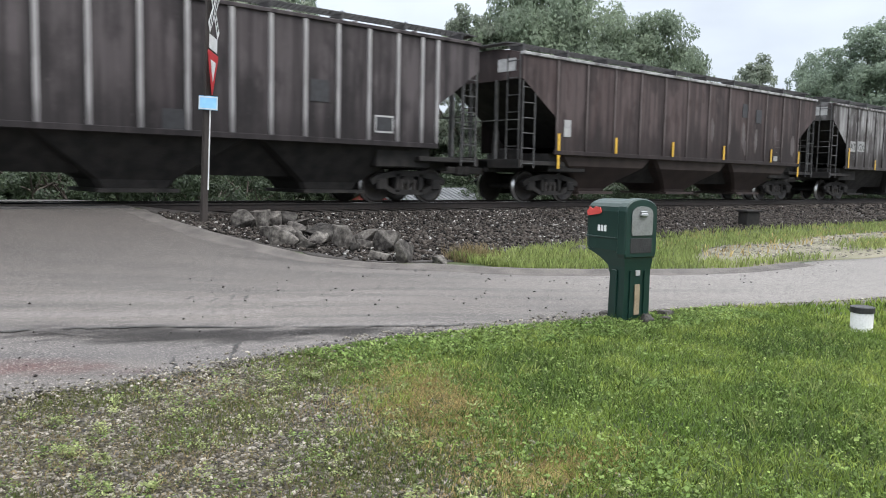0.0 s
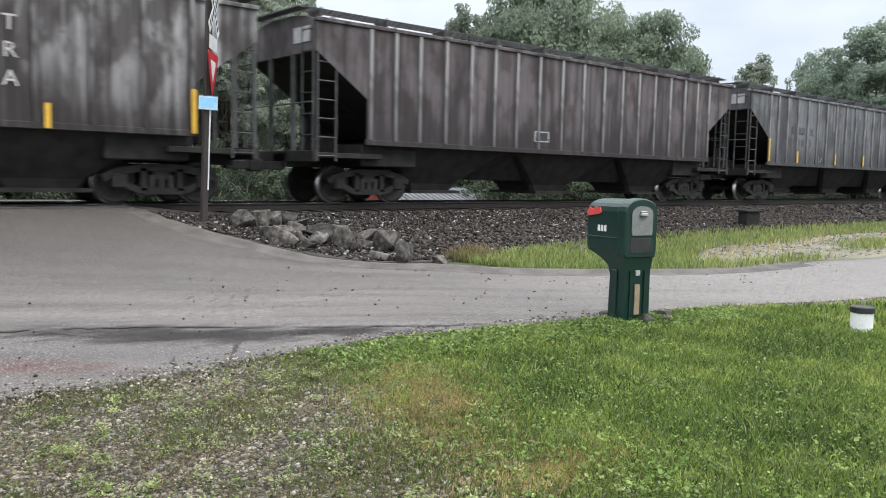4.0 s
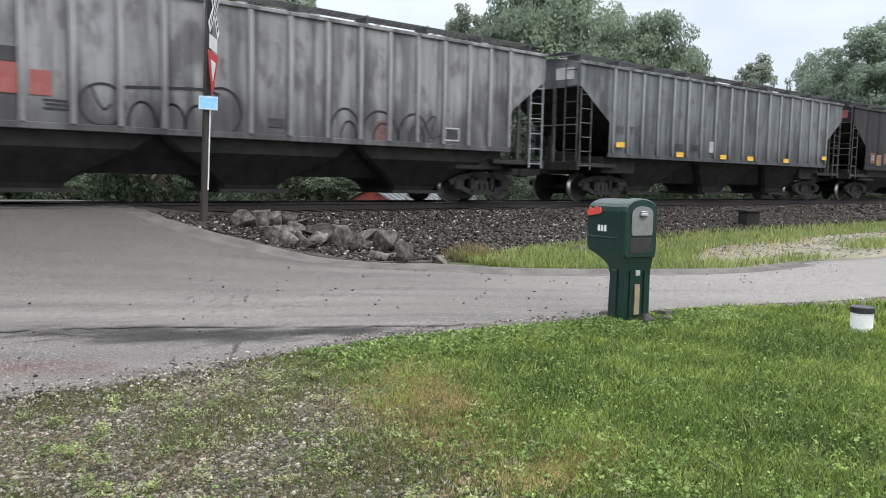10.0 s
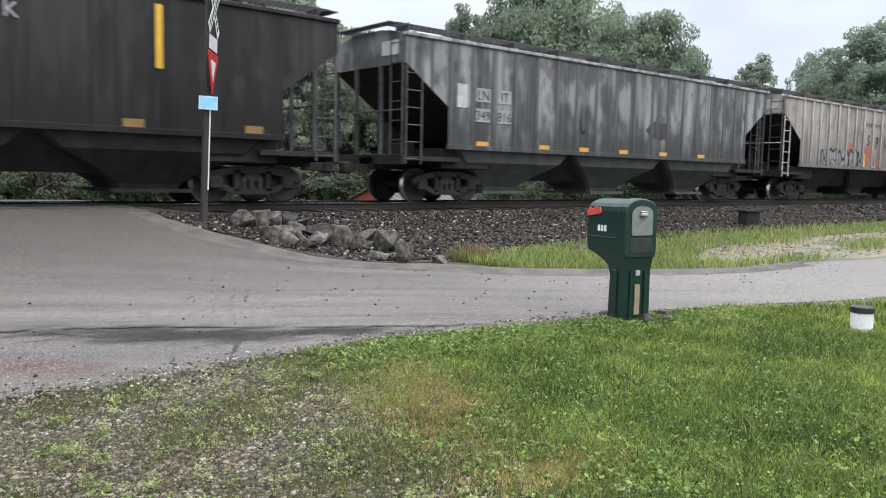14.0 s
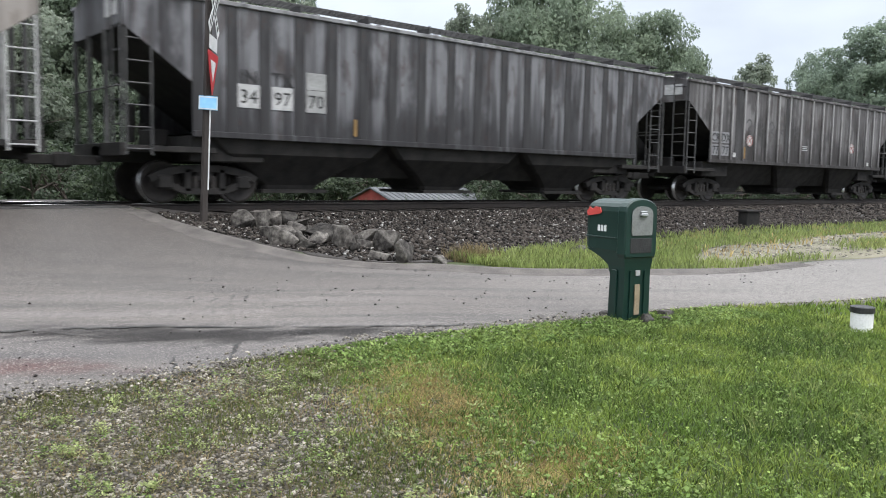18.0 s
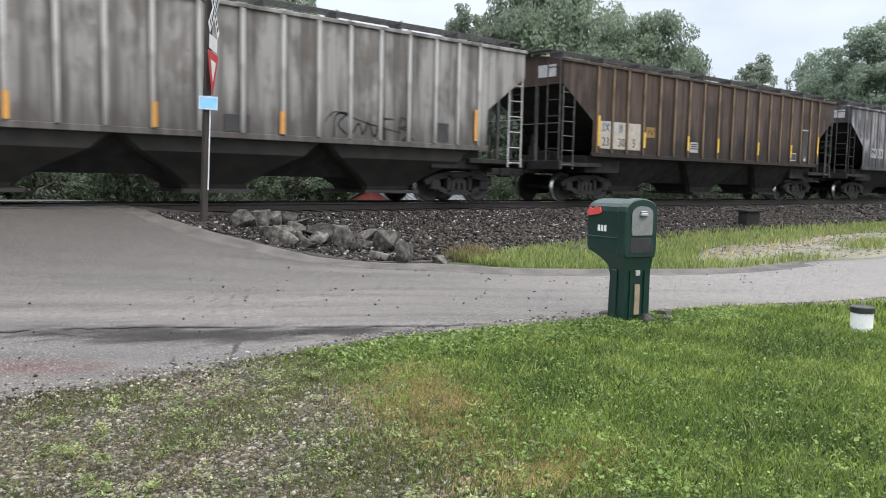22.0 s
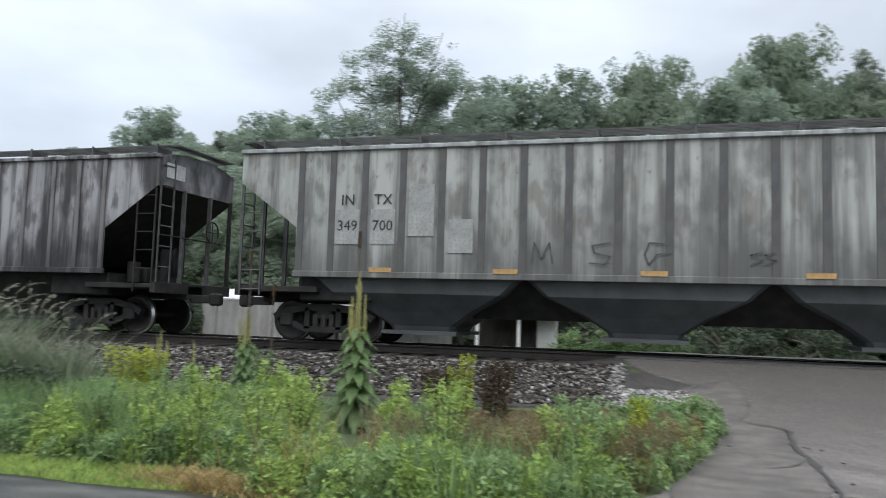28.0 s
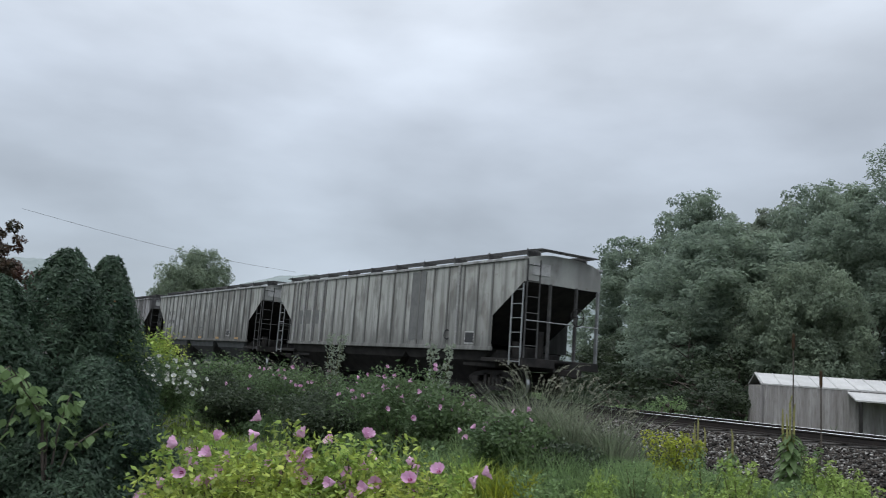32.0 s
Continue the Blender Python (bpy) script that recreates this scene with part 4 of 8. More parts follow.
def roof_mesh():
    g = Geo()
    g.box(-HALF - 0.03, HALF + 0.03, -1.66, -1.5, EAVE - 0.035, EAVE + 0.055, 0, 0.012)
    g.box(-HALF - 0.03, HALF + 0.03, 1.5, 1.66, EAVE - 0.035, EAVE + 0.055, 0, 0.012)
    return g


def hatch_mesh(mat):
    g = Geo()
    g.box(-8.2, 8.2, -0.36, 0.36, EAVE + 0.2, EAVE + 0.33, 0, 0.04)
    for k in range(9):
        x = -7.6 + 1.9 * k
        g.box(x - 0.03, x + 0.03, -0.42, 0.42, EAVE + 0.3, EAVE + 0.38)
    return g.mesh("hatch_cover", mat)


def walkway_mesh(mat):
    g = Geo()
    for s in (-1, 1):
        for o in (-0.25, -0.13, 0.0, 0.13, 0.25):
            g.box(-HALF, HALF, s * 0.98 + o - 0.02, s * 0.98 + o + 0.02, EAVE + 0.30, EAVE + 0.33)
        for k in range(10):
            x = -8.5 + 17.0 * k / 9
            g.box(x - 0.025, x + 0.025, s * 0.98 - 0.25, s * 0.98 + 0.25, EAVE + 0.1, EAVE + 0.3)
            g.box(x - 0.02, x + 0.02, s * 1.25 - 0.02, s * 1.25 + 0.02, EAVE + 0.14, EAVE + 0.36)
    g.box(-HALF - 0.25, -HALF + 0.05, -1.2, 1.2, EAVE + 0.3, EAVE + 0.33)
    g.box(HALF - 0.05, HALF + 0.25, -1.2, 1.2, EAVE + 0.3, EAVE + 0.33)
    return g.mesh("roof_walkway", mat)


WALK = walkway_mesh(M["grab_iron"])
STRIP = {}


def panel(parent, name, mat, x, z, w, h, label="", y=-1.612):
    key = (name, mat.name, w, h)
    if key not in STRIP:
        STRIP[key] = Geo().box(-w / 2, w / 2, -0.006, 0.006, -h / 2, h / 2).mesh(name, mat)
    return part(name, STRIP[key], parent, label, pose(x, y, z))


def words(parent, s, size, mat, x, z, y=-1.622):
    return part("lettering", text_mesh(s, size, mat), parent, "", pose(x, y, z, 90, 0, 0))


SPEED = 11.3
CLOSING = (0.48, 1.45, 2.36, 3.22, 4.09, 4.96, 5.82, 6.58, 7.33)  # ribs that stand closer towards the car ends
TRAIN, AXLES = [], []


def freight_car(start, stop, label, base, dark, rust, rib, ribs=15, grime=0.5, belly=False, rib_col=None, strips=(), strip_mat="yellow", strip_h=0.55, seed=0, ladder_mat=None, end_col=None, roof_col=None, low=0.35, wide=1.0, off=0.0):
    """One covered hopper car between the coupling points start and stop of the train."""
    x = (start + stop) / 2
    car = thing("hopper_car", pose(x, YC, RAIL_Z), label, "freight car", "cars of the passing freight train")
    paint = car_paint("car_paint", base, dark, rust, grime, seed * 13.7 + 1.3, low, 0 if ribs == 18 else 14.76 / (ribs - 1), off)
    rib_m = paint if rib_col is None else car_paint("rib_paint", rib_col, dark, rust, 0.25, seed * 7.1)
    part("body", body_mesh(paint), car)
    roof_m = paint if roof_col is None else car_paint("roof_paint", roof_col, dark, rust, 0.2, seed)
    part("roof_edge", roof_mesh().mesh("roof_edge", roof_m), car)
    part("hatch_cover", hatch_mesh(rib_m if roof_col is None else roof_m), car)
    part("roof_walkway", WALK, car)
    part("side_sill", Geo().box(-7.45, 7.45, -1.64, -1.56, SILL - 0.07, SILL + 0.06, 0, 0.01).mesh("side_sill", paint), car)
    part("centre_sill", UNDER, car)
    w, d = rib
    rib_me = Geo().box(-w / 2, w / 2, -1.6 - d, -1.595, SILL + 0.05, EAVE - 0.03, 0, min(0.01, w / 4)).mesh("rib", rib_m)
    spread = [x * q for q in (-1, 1) for x in CLOSING] if ribs == 18 else [-7.38 + 14.76 * k / (ribs - 1) for k in range(ribs)]
    for q in spread:
        part("rib", rib_me, car, "", pose(max(-7.38, min(7.38, q + off)), 0, 0))
    lm = ladder_mat or M["grab_iron"]
    flip = Matrix.Rotation(math.pi, 4, "Z")
    hop = HOPPER_A if not belly else HOPPER_B.mesh("hopper", belly if isinstance(belly, bpy.types.Material) else M["black_steel"])
    for k in (-1, 0, 1):
        part("hopper", hop, car, "", pose(4.72 * k, 0, 0) @ Matrix.Diagonal((wide, 1, 1, 1)))
    for s in (-1, 1):
        tm = Matrix.Identity(4) if s > 0 else flip
        part("end_platform", PLATFORM, car, "", tm)
        part("shear_plate", SHEAR, car, "", tm)
        part("slope_saddle", SADDLE, car, "", pose(2.36 * wide * s, 0, -0.22 * (wide > 1)) @ Matrix.Diagonal((1.0 + (wide > 1) * 0.25, 1, 1, 1)))
        part("coupler", COUPLER, car, "", tm)
        part("brake_gear", VALVE, car, "", tm)
        ladder(car, lm, s * (HALF - 0.05), -1.57, 1.0, 3.45, -0.5 * s, "x", 6)
        ladder(car, M["grab_iron"], s * (HALF + 0.02), -1.5, 1.0, EAVE, 0.5, "y", 7)
        for y in (-0.55, 0.55, 1.5):
            part("end_post", Geo().box(s * HALF - 0.05, s * HALF + 0.05, y - 0.03, y + 0.03, 1.2, 3.52).mesh("end_post", lm if y == 1.5 else M["grab_iron"]), car)
        part("grab_bar", bar_mesh("grab_bar", [(s * (HALF + 0.06), -1.5, 2.35), (s * (HALF + 0.06), 1.5, 2.35)], 0.018, lm), car)
        truck = part("truck", BOLSTER, car, "", pose(s * 6.95, 0, 0))
        for y in (-1.0, 1.0):
            part("side_frame", FRAME, truck, "", pose(0, y, 0))
            part("spring_set", SPRINGS, truck, "", pose(0, y, 0))
        for wx in (-0.88, 0.88):
            axle = part("wheelset", AXLE, car, "", pose(s * 6.95 + wx, 0, 0.46))
            AXLES.append((axle, x, s * 6.95 + wx))
            for y in (-0.75, 0.75):
                part("wheel", WHEEL, axle, "", pose(0, y, 0, 0, 0, 0 if y < 0 else 180))
        panel(car, "number_panel", M["white_panel"] if end_col is None else M[end_col], 0, 0, 0.72, 0.36).matrix_basis = pose(s * (HALF + 0.012), -0.95, 3.92, 0, 0, 90)
    part("brake_wheel", BRAKE_WHEEL, car, "", pose(HALF + 0.15, 0.5, 2.6, 0, 0, 90))
    for sx, sz, sh in strips:
        panel(car, "reflector_strip", M[strip_mat], sx, sz, 0.1 if sh > 0.25 else 0.42, sh, "", -1.6 - d - 0.012)
    TRAIN.append((car, x))
    return car


RUST = (0.10, 0.045, 0.025)
GAPS = [-3.8, 15.5, 34.9, 54.2, 73.2, 92.4, 111.8, 131.1, 150.3, 169.6, 188.9, 208.0, 227.2, 246.5, 265.9, 285.1, 304.7, 324.9, 344.6]
tall = lambda xs, z=1.85, h=0.6: [(x, z, h) for x in xs]
c = [None] * 18
def car(k, *a, **kw):
    c[k] = freight_car(GAPS[k] - 0.7 * (k == 8), GAPS[k + 1], *a, seed=k + 1, **kw)
    return c[k]


car(0, "near-black weathered covered hopper car with pale vertical streaks", (0.06, 0.05, 0.052), (0.014, 0.011, 0.012), (0.16, 0.14, 0.14), (0.1, 0.05), 18, grime=0.55, rib_col=(0.32, 0.31, 0.31), low=0.25, off=0.3)
car(1, "dark maroon covered hopper car with yellow reflector strips", (0.062, 0.044, 0.043), (0.018, 0.013, 0.013), (0.10, 0.05, 0.04), (0.08, 0.04), 12, grime=0.5, rib_col=(0.105, 0.086, 0.084), roof_col=(0.30, 0.30, 0.30), belly=surface("belly_brown", (0.03, 0.02, 0.018), (0.05, 0.035, 0.03), 2, 0.7), strips=tall((-7.3, -4.6, -1.5, 1.73, 5.19, 7.45), 1.78, 0.5))
car(2, "grimy grey-brown covered hopper car with white lettering panels", (0.27, 0.265, 0.265), (0.032, 0.026, 0.025), (0.075, 0.05, 0.04), (0.09, 0.05), 16, grime=0.8, strips=[(-7.2, 1.9, 0.9), *tall((-4.32, -1.33, 1.6, 4.62), 1.66, 0.46), (7.4, 1.92, 0.9)])
car(3, "dark mauve-grey covered hopper car with pale ribs", (0.105, 0.091, 0.094), (0.032, 0.027, 0.028), RUST, (0.09, 0.05), 18, grime=0.6, rib_col=(0.245, 0.238, 0.238))
car(4, "mid-grey dirty covered hopper car with yellow reflector strips", (0.138, 0.141, 0.148), (0.045, 0.045, 0.049), RUST, (0.09, 0.05), 18, grime=0.5, rib_col=(0.216, 0.216, 0.220), strips=[(-7.38, 2.03, 0.9), *tall((-5.07, -1.6, 1.28, 3.98), 1.8, 0.48), (7.28, 2.0, 0.9)], off=-0.15)
car(5, "light grey streaked covered hopper car with faded orange strips", (0.290, 0.285, 0.290), (0.078, 0.076, 0.076), (0.2, 0.13, 0.10), (0.09, 0.05), 18, grime=0.42, rib_col=(0.306, 0.300, 0.300), roof_col=(0.337, 0.337, 0.343), strips=[(-7.38, 2.1, 1.0), *tall((-3.42, -1.62, 1.25, 4.71), 1.78, 0.44), (7.1, 2.18, 1.15)], strip_mat="orange", ladder_mat=M["galv"], off=-0.2)
car(6, "light grey covered hopper car with white ribs and black graffiti", (0.213, 0.213, 0.219), (0.055, 0.052, 0.055), RUST, (0.11, 0.06), 18, grime=0.5, rib_col=(0.346, 0.346, 0.346), belly=True, ladder_mat=M["galv"], off=0.05)
car(7, "slate grey covered hopper car with small yellow plates", (0.123, 0.130, 0.139), (0.039, 0.041, 0.045), RUST, (0.11, 0.06), 18, grime=0.4, rib_col=(0.203, 0.209, 0.216), strips=[(x, 1.62 + 0.2 * (abs(x) > 6.5), 0.16) for x in (-6.92, -3.62, -0.85, 1.07, 3.85, 7.2)], off=0.07)
car(8, "near-black smooth-sided covered hopper car with painted squares", (0.02, 0.018, 0.0195), (0.009, 0.008, 0.0085), (0.04, 0.03, 0.03), (0.05, 0.012), 12, grime=0.5, belly=True, strips=[(x, 1.62, 0.16) for x in (-3.35, -0.6, 1.37, 4.12, 6.7)], strip_mat="dull_tan", end_col="red_panel")
car(9, "grey stained covered hopper car with dark seams and white numbers", (0.212, 0.218, 0.225), (0.046, 0.048, 0.049), RUST, (0.13, 0.02), 18, grime=0.72, rib_col=(0.077, 0.077, 0.081), belly=surface("belly_grey", (0.05, 0.052, 0.052), (0.085, 0.086, 0.086), 2, 0.7), roof_col=(0.259, 0.266, 0.272), strips=[(x, 1.6, 0.12) for x in (-6.22, -3.76, -2.0, -0.05, 2.1, 4.4)], strip_mat="orange")
car(10, "pale beige covered hopper car with white ribs and colourful graffiti", (0.264, 0.241, 0.221), (0.093, 0.078, 0.071), (0.2, 0.12, 0.08), (0.11, 0.06), 18, grime=0.3, rib_col=(0.416, 0.403, 0.391), ladder_mat=M["white_panel"], strips=[(-1.31, 1.85, 0.6), (1.55, 1.83, 0.54), (4.18, 1.81, 0.55), (7.34, 2.04, 1.05)], strip_mat="yellow", off=0.05)
car(11, "dark grey sooty covered hopper car with white number panels", (0.15, 0.15, 0.16), (0.022, 0.021, 0.023), RUST, (0.26, 0.02), 18, grime=0.55, rib_col=(0.04, 0.04, 0.042), belly=True, roof_col=(0.204, 0.204, 0.211))
car(12, "grey stained covered hopper car with pale ribs and black graffiti", (0.145, 0.140, 0.143), (0.03, 0.027, 0.027), RUST, (0.10, 0.06), 18, grime=0.62, rib_col=(0.245, 0.238, 0.238), off=-0.2)
car(13, "clean cream-white covered hopper car with black graffiti", (0.25, 0.238, 0.228), (0.075, 0.066, 0.06), (0.2, 0.14, 0.1), (0.10, 0.06), 18, grime=0.5, rib_col=(0.37, 0.36, 0.345), belly=surface("belly_black", (0.02, 0.018, 0.017), (0.04, 0.035, 0.03), 2, 0.7), ladder_mat=M["white_panel"], strips=[*tall((-4.32, -1.67, 1.17), 1.81, 0.5), (6.96, 2.08, 0.83)], strip_mat="orange", off=-0.24)
car(14, "rusty brown covered hopper car with tan ribs and yellow strips", (0.062, 0.04, 0.031), (0.017, 0.013, 0.011), (0.17, 0.085, 0.045), (0.10, 0.06), 18, grime=0.5, rib_col=(0.208, 0.144, 0.088), strips=[(-7.2, 2.2, 0.94), *tall((-4.85, -2.32, -0.41, 2.44, 5.05), 2.02, 0.5), (7.36, 2.3, 0.8)], low=0.55, off=0.07)
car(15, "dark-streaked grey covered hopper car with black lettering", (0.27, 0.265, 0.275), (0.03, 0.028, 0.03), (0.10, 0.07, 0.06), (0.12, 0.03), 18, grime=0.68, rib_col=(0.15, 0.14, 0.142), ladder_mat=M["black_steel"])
car(16, "faded light grey covered hopper car with dark seams and rust-stained sill", (0.32, 0.325, 0.31), (0.105, 0.105, 0.10), (0.22, 0.13, 0.08), (0.15, 0.02), 18, grime=0.5, rib_col=(0.075, 0.075, 0.077), belly=surface("belly_slate", (0.06, 0.065, 0.068), (0.09, 0.095, 0.10), 2, 0.7), roof_col=(0.297, 0.307, 0.317))
car(17, "pale grey last covered hopper car of the train", (0.32, 0.325, 0.31), (0.12, 0.12, 0.115), (0.2, 0.13, 0.09), (0.08, 0.03), 18, grime=0.32, rib_col=(0.151, 0.151, 0.151), belly=True, roof_col=(0.302, 0.307, 0.313), ladder_mat=M["galv"], wide=1.15)
# ---- trees and far things ----
def leaf_cloud(name, pts, size, mat, seed, up=0.3, long=1.0, heart=None):
    """Small leaves at the given points as one mesh; heart: the way each of them faces."""
    r = np.random.default_rng(seed)
    n = len(pts)
    u = r.normal(size=(n, 3))
    face = r.normal(size=(n, 3))
    if heart is not None:
        away = heart / (np.linalg.norm(heart, axis=1)[:, None] + 1e-9)
        away[:, 2] += 0.3
        face = away + 0.55 * face
        face /= np.linalg.norm(face, axis=1)[:, None] + 1e-9
        u -= (u * face).sum(1)[:, None] * face
    u /= np.linalg.norm(u, axis=1)[:, None] + 1e-9
    w = np.cross(face, u) if heart is not None else r.normal(size=(n, 3))
    w[:, 2] *= 1 - (up if heart is None else 0)
    w -= (w * u).sum(1)[:, None] * u
    w /= np.linalg.norm(w, axis=1)[:, None] + 1e-9
    s = (size * (0.6 + 0.8 * r.random(n)))[:, None]
    a, b = u * s * long, w * s * 0.55
    v = np.stack([pts - a, pts + b * 0.9 - a * 0.15, pts + a, pts - b * 0.9 - a * 0.15], 1)
    return raw_mesh(name, v.reshape(-1, 3), np.arange(4 * n).reshape(-1, 4), mat)


def crown_points(lobes, n, seed, hollow=0.45, gaps=0.5, freq=0.9):
    """Leaf places on small round clumps over a union of lobes (x, y, z, rx, rz), thinned where noise leaves gaps; and the way each leaf faces."""
    r = np.random.default_rng(seed)
    L = np.array(lobes, float)
    wgt = L[:, 3] ** 2
    m = max(60, n // 75)
    k = r.choice(len(L), m, p=wgt / wgt.sum())
    d = r.normal(size=(m, 3))
    d /= np.linalg.norm(d, axis=1)[:, None]
    rad = hollow + (1 - hollow) * r.random(m) ** 0.5
    tw = L[k, :3] + d * rad[:, None] * np.stack([L[k, 3], L[k, 3], L[k, 4]], -1)
    size = L[k, 3] * (0.16 + 0.2 * r.random(m))
    keep = np.sin(freq * 2.1 * tw[:, 0] + seed) * np.sin(freq * 1.9 * tw[:, 1] + 2 * seed) + np.sin(freq * 2.3 * tw[:, 2] + 3 * seed) * 0.6 > -1.1 + gaps * 0.9
    tw, size, d = tw[keep], size[keep], d[keep]
    j = r.choice(len(tw), n, p=size ** 2 / (size ** 2).sum())
    e = r.normal(size=(n, 3))
    e /= np.linalg.norm(e, axis=1)[:, None]
    p = tw[j] + e * (size[j] * (0.35 + 0.65 * r.random(n) ** 0.5))[:, None] * np.array([1.15, 1.15, 0.8])
    return p, e + 0.8 * d[j]


def tree(name, m, label, lobes, n, leaf, mat, seed, trunk=(0.22, 4.0), limbs=8, gaps=0.5, bare=0.0):
    """A tapered trunk with limbs into each lobe and a crown of small leaves."""
    t = thing(name, m, label, "tree" if "tree" in name else "shrub")
    r, g = random.Random(seed), Geo()
    top = max(l[2] for l in lobes)
    line = [(0.12 * math.sin(1.3 * k + seed) * k / 6, 0.12 * math.cos(1.7 * k) * k / 6, top * k / 6) for k in range(7)]
    g.tube(line, [trunk[0] * (1 - 0.13 * k) for k in range(7)], 7)
    tk = part("trunk", g.mesh("trunk", M["bark"], smooth=True), t)
    for l in lobes[:limbs]:
        z0 = min(trunk[1], l[2] * 0.5) + r.uniform(0, 0.8)
        f = z0 / top * 6
        o = Vector(line[int(min(f, 5))])
        o.z = z0
        e = Vector(l[:3])
        mid = o.lerp(e, 0.5) + Vector((r.uniform(-0.3, 0.3), r.uniform(-0.3, 0.3), 0.25))
        g = Geo().tube([o, mid, e, e + (e - mid) * 0.5], [trunk[0] * 0.42, trunk[0] * 0.28, trunk[0] * 0.15, 0.02], 5)
        for q in range(4):
            d = Vector((r.uniform(-1, 1), r.uniform(-1, 1), r.uniform(-0.2, 1))).normalized() * l[3] * 0.9
            g.tube([mid.lerp(e, 0.3 + 0.2 * q), mid.lerp(e, 0.3 + 0.2 * q) + d * 0.5, mid.lerp(e, 0.3 + 0.2 * q) + d], [0.05, 0.03, 0.01], 4)
        part("limb", g.mesh("limb", M["bark"]), tk)
    where, facing = crown_points(lobes, n, seed, gaps=gaps)
    part("crown", leaf_cloud("crown", where, leaf, mat, seed, heart=facing), t)
    return t


def lobes_round(seed, h, w, low, k):
    """k lobes of a crown h high and w wide that begins at low."""
    r, out = random.Random(seed), []
    for i in range(k):
        f = (i + 0.5) / k
        z = low + (h - low) * (0.12 + 0.8 * f)
        ring = math.sin(math.pi * min(0.92, 0.25 + 0.72 * f)) * w * 0.33
        a = i * 2.4 + r.uniform(-0.4, 0.4)
        rr = w * r.uniform(0.15, 0.24)
        out.append((ring * math.cos(a), ring * math.sin(a), min(z, h - rr), rr, rr * r.uniform(0.8, 1.1)))
    out.append((0, 0, low + (h - low) * 0.5, w * 0.22, (h - low) * 0.3))
    return out


T_A = [tree("tree", pose(43.2, 44.0, -0.7), "full leafy deciduous tree behind the tracks", lobes_round(1, 15.8, 16.0, 2.0, 26), 60000, 0.175, M["leaf_mid_hazed"], 1),
       tree("tree", pose(63.8, 26.5, -0.7), "full dark green deciduous tree behind the tracks", lobes_round(2, 14.6, 10.0, 1.5, 22), 36000, 0.13, M["leaf_dark_hazed"], 2),
       tree("tree", pose(25.5, 45.5, -0.7), "leafy tree with foliage paled by haze behind the tracks", lobes_round(3, 13.4, 8.0, 1.5, 20), 34000, 0.12, M["leaf_pale_hazed"], 3, gaps=0.7)]
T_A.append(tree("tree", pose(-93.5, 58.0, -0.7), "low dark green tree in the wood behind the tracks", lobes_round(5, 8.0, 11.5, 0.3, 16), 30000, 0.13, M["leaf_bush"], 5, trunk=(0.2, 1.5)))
T_H, T_W = (15.8, 14.6, 13.4, 8.0), (16.0, 10.0, 8.0, 11.5)
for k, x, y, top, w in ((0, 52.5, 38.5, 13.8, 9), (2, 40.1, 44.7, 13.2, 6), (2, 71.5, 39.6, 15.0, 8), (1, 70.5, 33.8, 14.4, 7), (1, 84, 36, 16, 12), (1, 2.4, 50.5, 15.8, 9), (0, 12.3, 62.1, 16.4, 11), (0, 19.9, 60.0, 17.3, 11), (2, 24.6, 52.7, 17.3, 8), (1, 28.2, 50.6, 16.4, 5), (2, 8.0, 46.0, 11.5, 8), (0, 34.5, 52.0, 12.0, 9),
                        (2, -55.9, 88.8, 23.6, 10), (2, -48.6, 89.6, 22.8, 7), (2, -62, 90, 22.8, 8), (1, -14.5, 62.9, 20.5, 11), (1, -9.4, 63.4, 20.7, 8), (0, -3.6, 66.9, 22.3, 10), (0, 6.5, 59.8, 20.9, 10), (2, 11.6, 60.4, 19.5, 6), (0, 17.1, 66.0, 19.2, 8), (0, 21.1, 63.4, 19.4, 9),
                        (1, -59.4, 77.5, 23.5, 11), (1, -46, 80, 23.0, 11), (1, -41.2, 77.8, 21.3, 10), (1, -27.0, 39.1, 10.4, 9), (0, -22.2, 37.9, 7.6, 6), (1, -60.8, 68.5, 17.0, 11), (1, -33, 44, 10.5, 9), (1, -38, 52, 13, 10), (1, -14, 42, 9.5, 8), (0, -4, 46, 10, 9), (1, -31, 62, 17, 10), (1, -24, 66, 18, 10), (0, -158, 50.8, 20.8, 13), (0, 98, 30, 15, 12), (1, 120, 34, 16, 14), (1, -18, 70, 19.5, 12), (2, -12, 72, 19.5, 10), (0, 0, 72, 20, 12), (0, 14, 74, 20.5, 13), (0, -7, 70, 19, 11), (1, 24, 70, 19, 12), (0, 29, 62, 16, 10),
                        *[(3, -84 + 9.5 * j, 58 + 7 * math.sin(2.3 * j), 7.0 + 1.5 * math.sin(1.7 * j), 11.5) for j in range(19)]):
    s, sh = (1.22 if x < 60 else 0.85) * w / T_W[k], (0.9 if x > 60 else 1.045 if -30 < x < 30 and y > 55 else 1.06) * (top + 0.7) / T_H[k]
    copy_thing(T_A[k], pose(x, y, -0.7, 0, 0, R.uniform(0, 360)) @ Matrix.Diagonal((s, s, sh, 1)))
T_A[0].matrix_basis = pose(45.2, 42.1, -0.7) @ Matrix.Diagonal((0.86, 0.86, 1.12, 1))
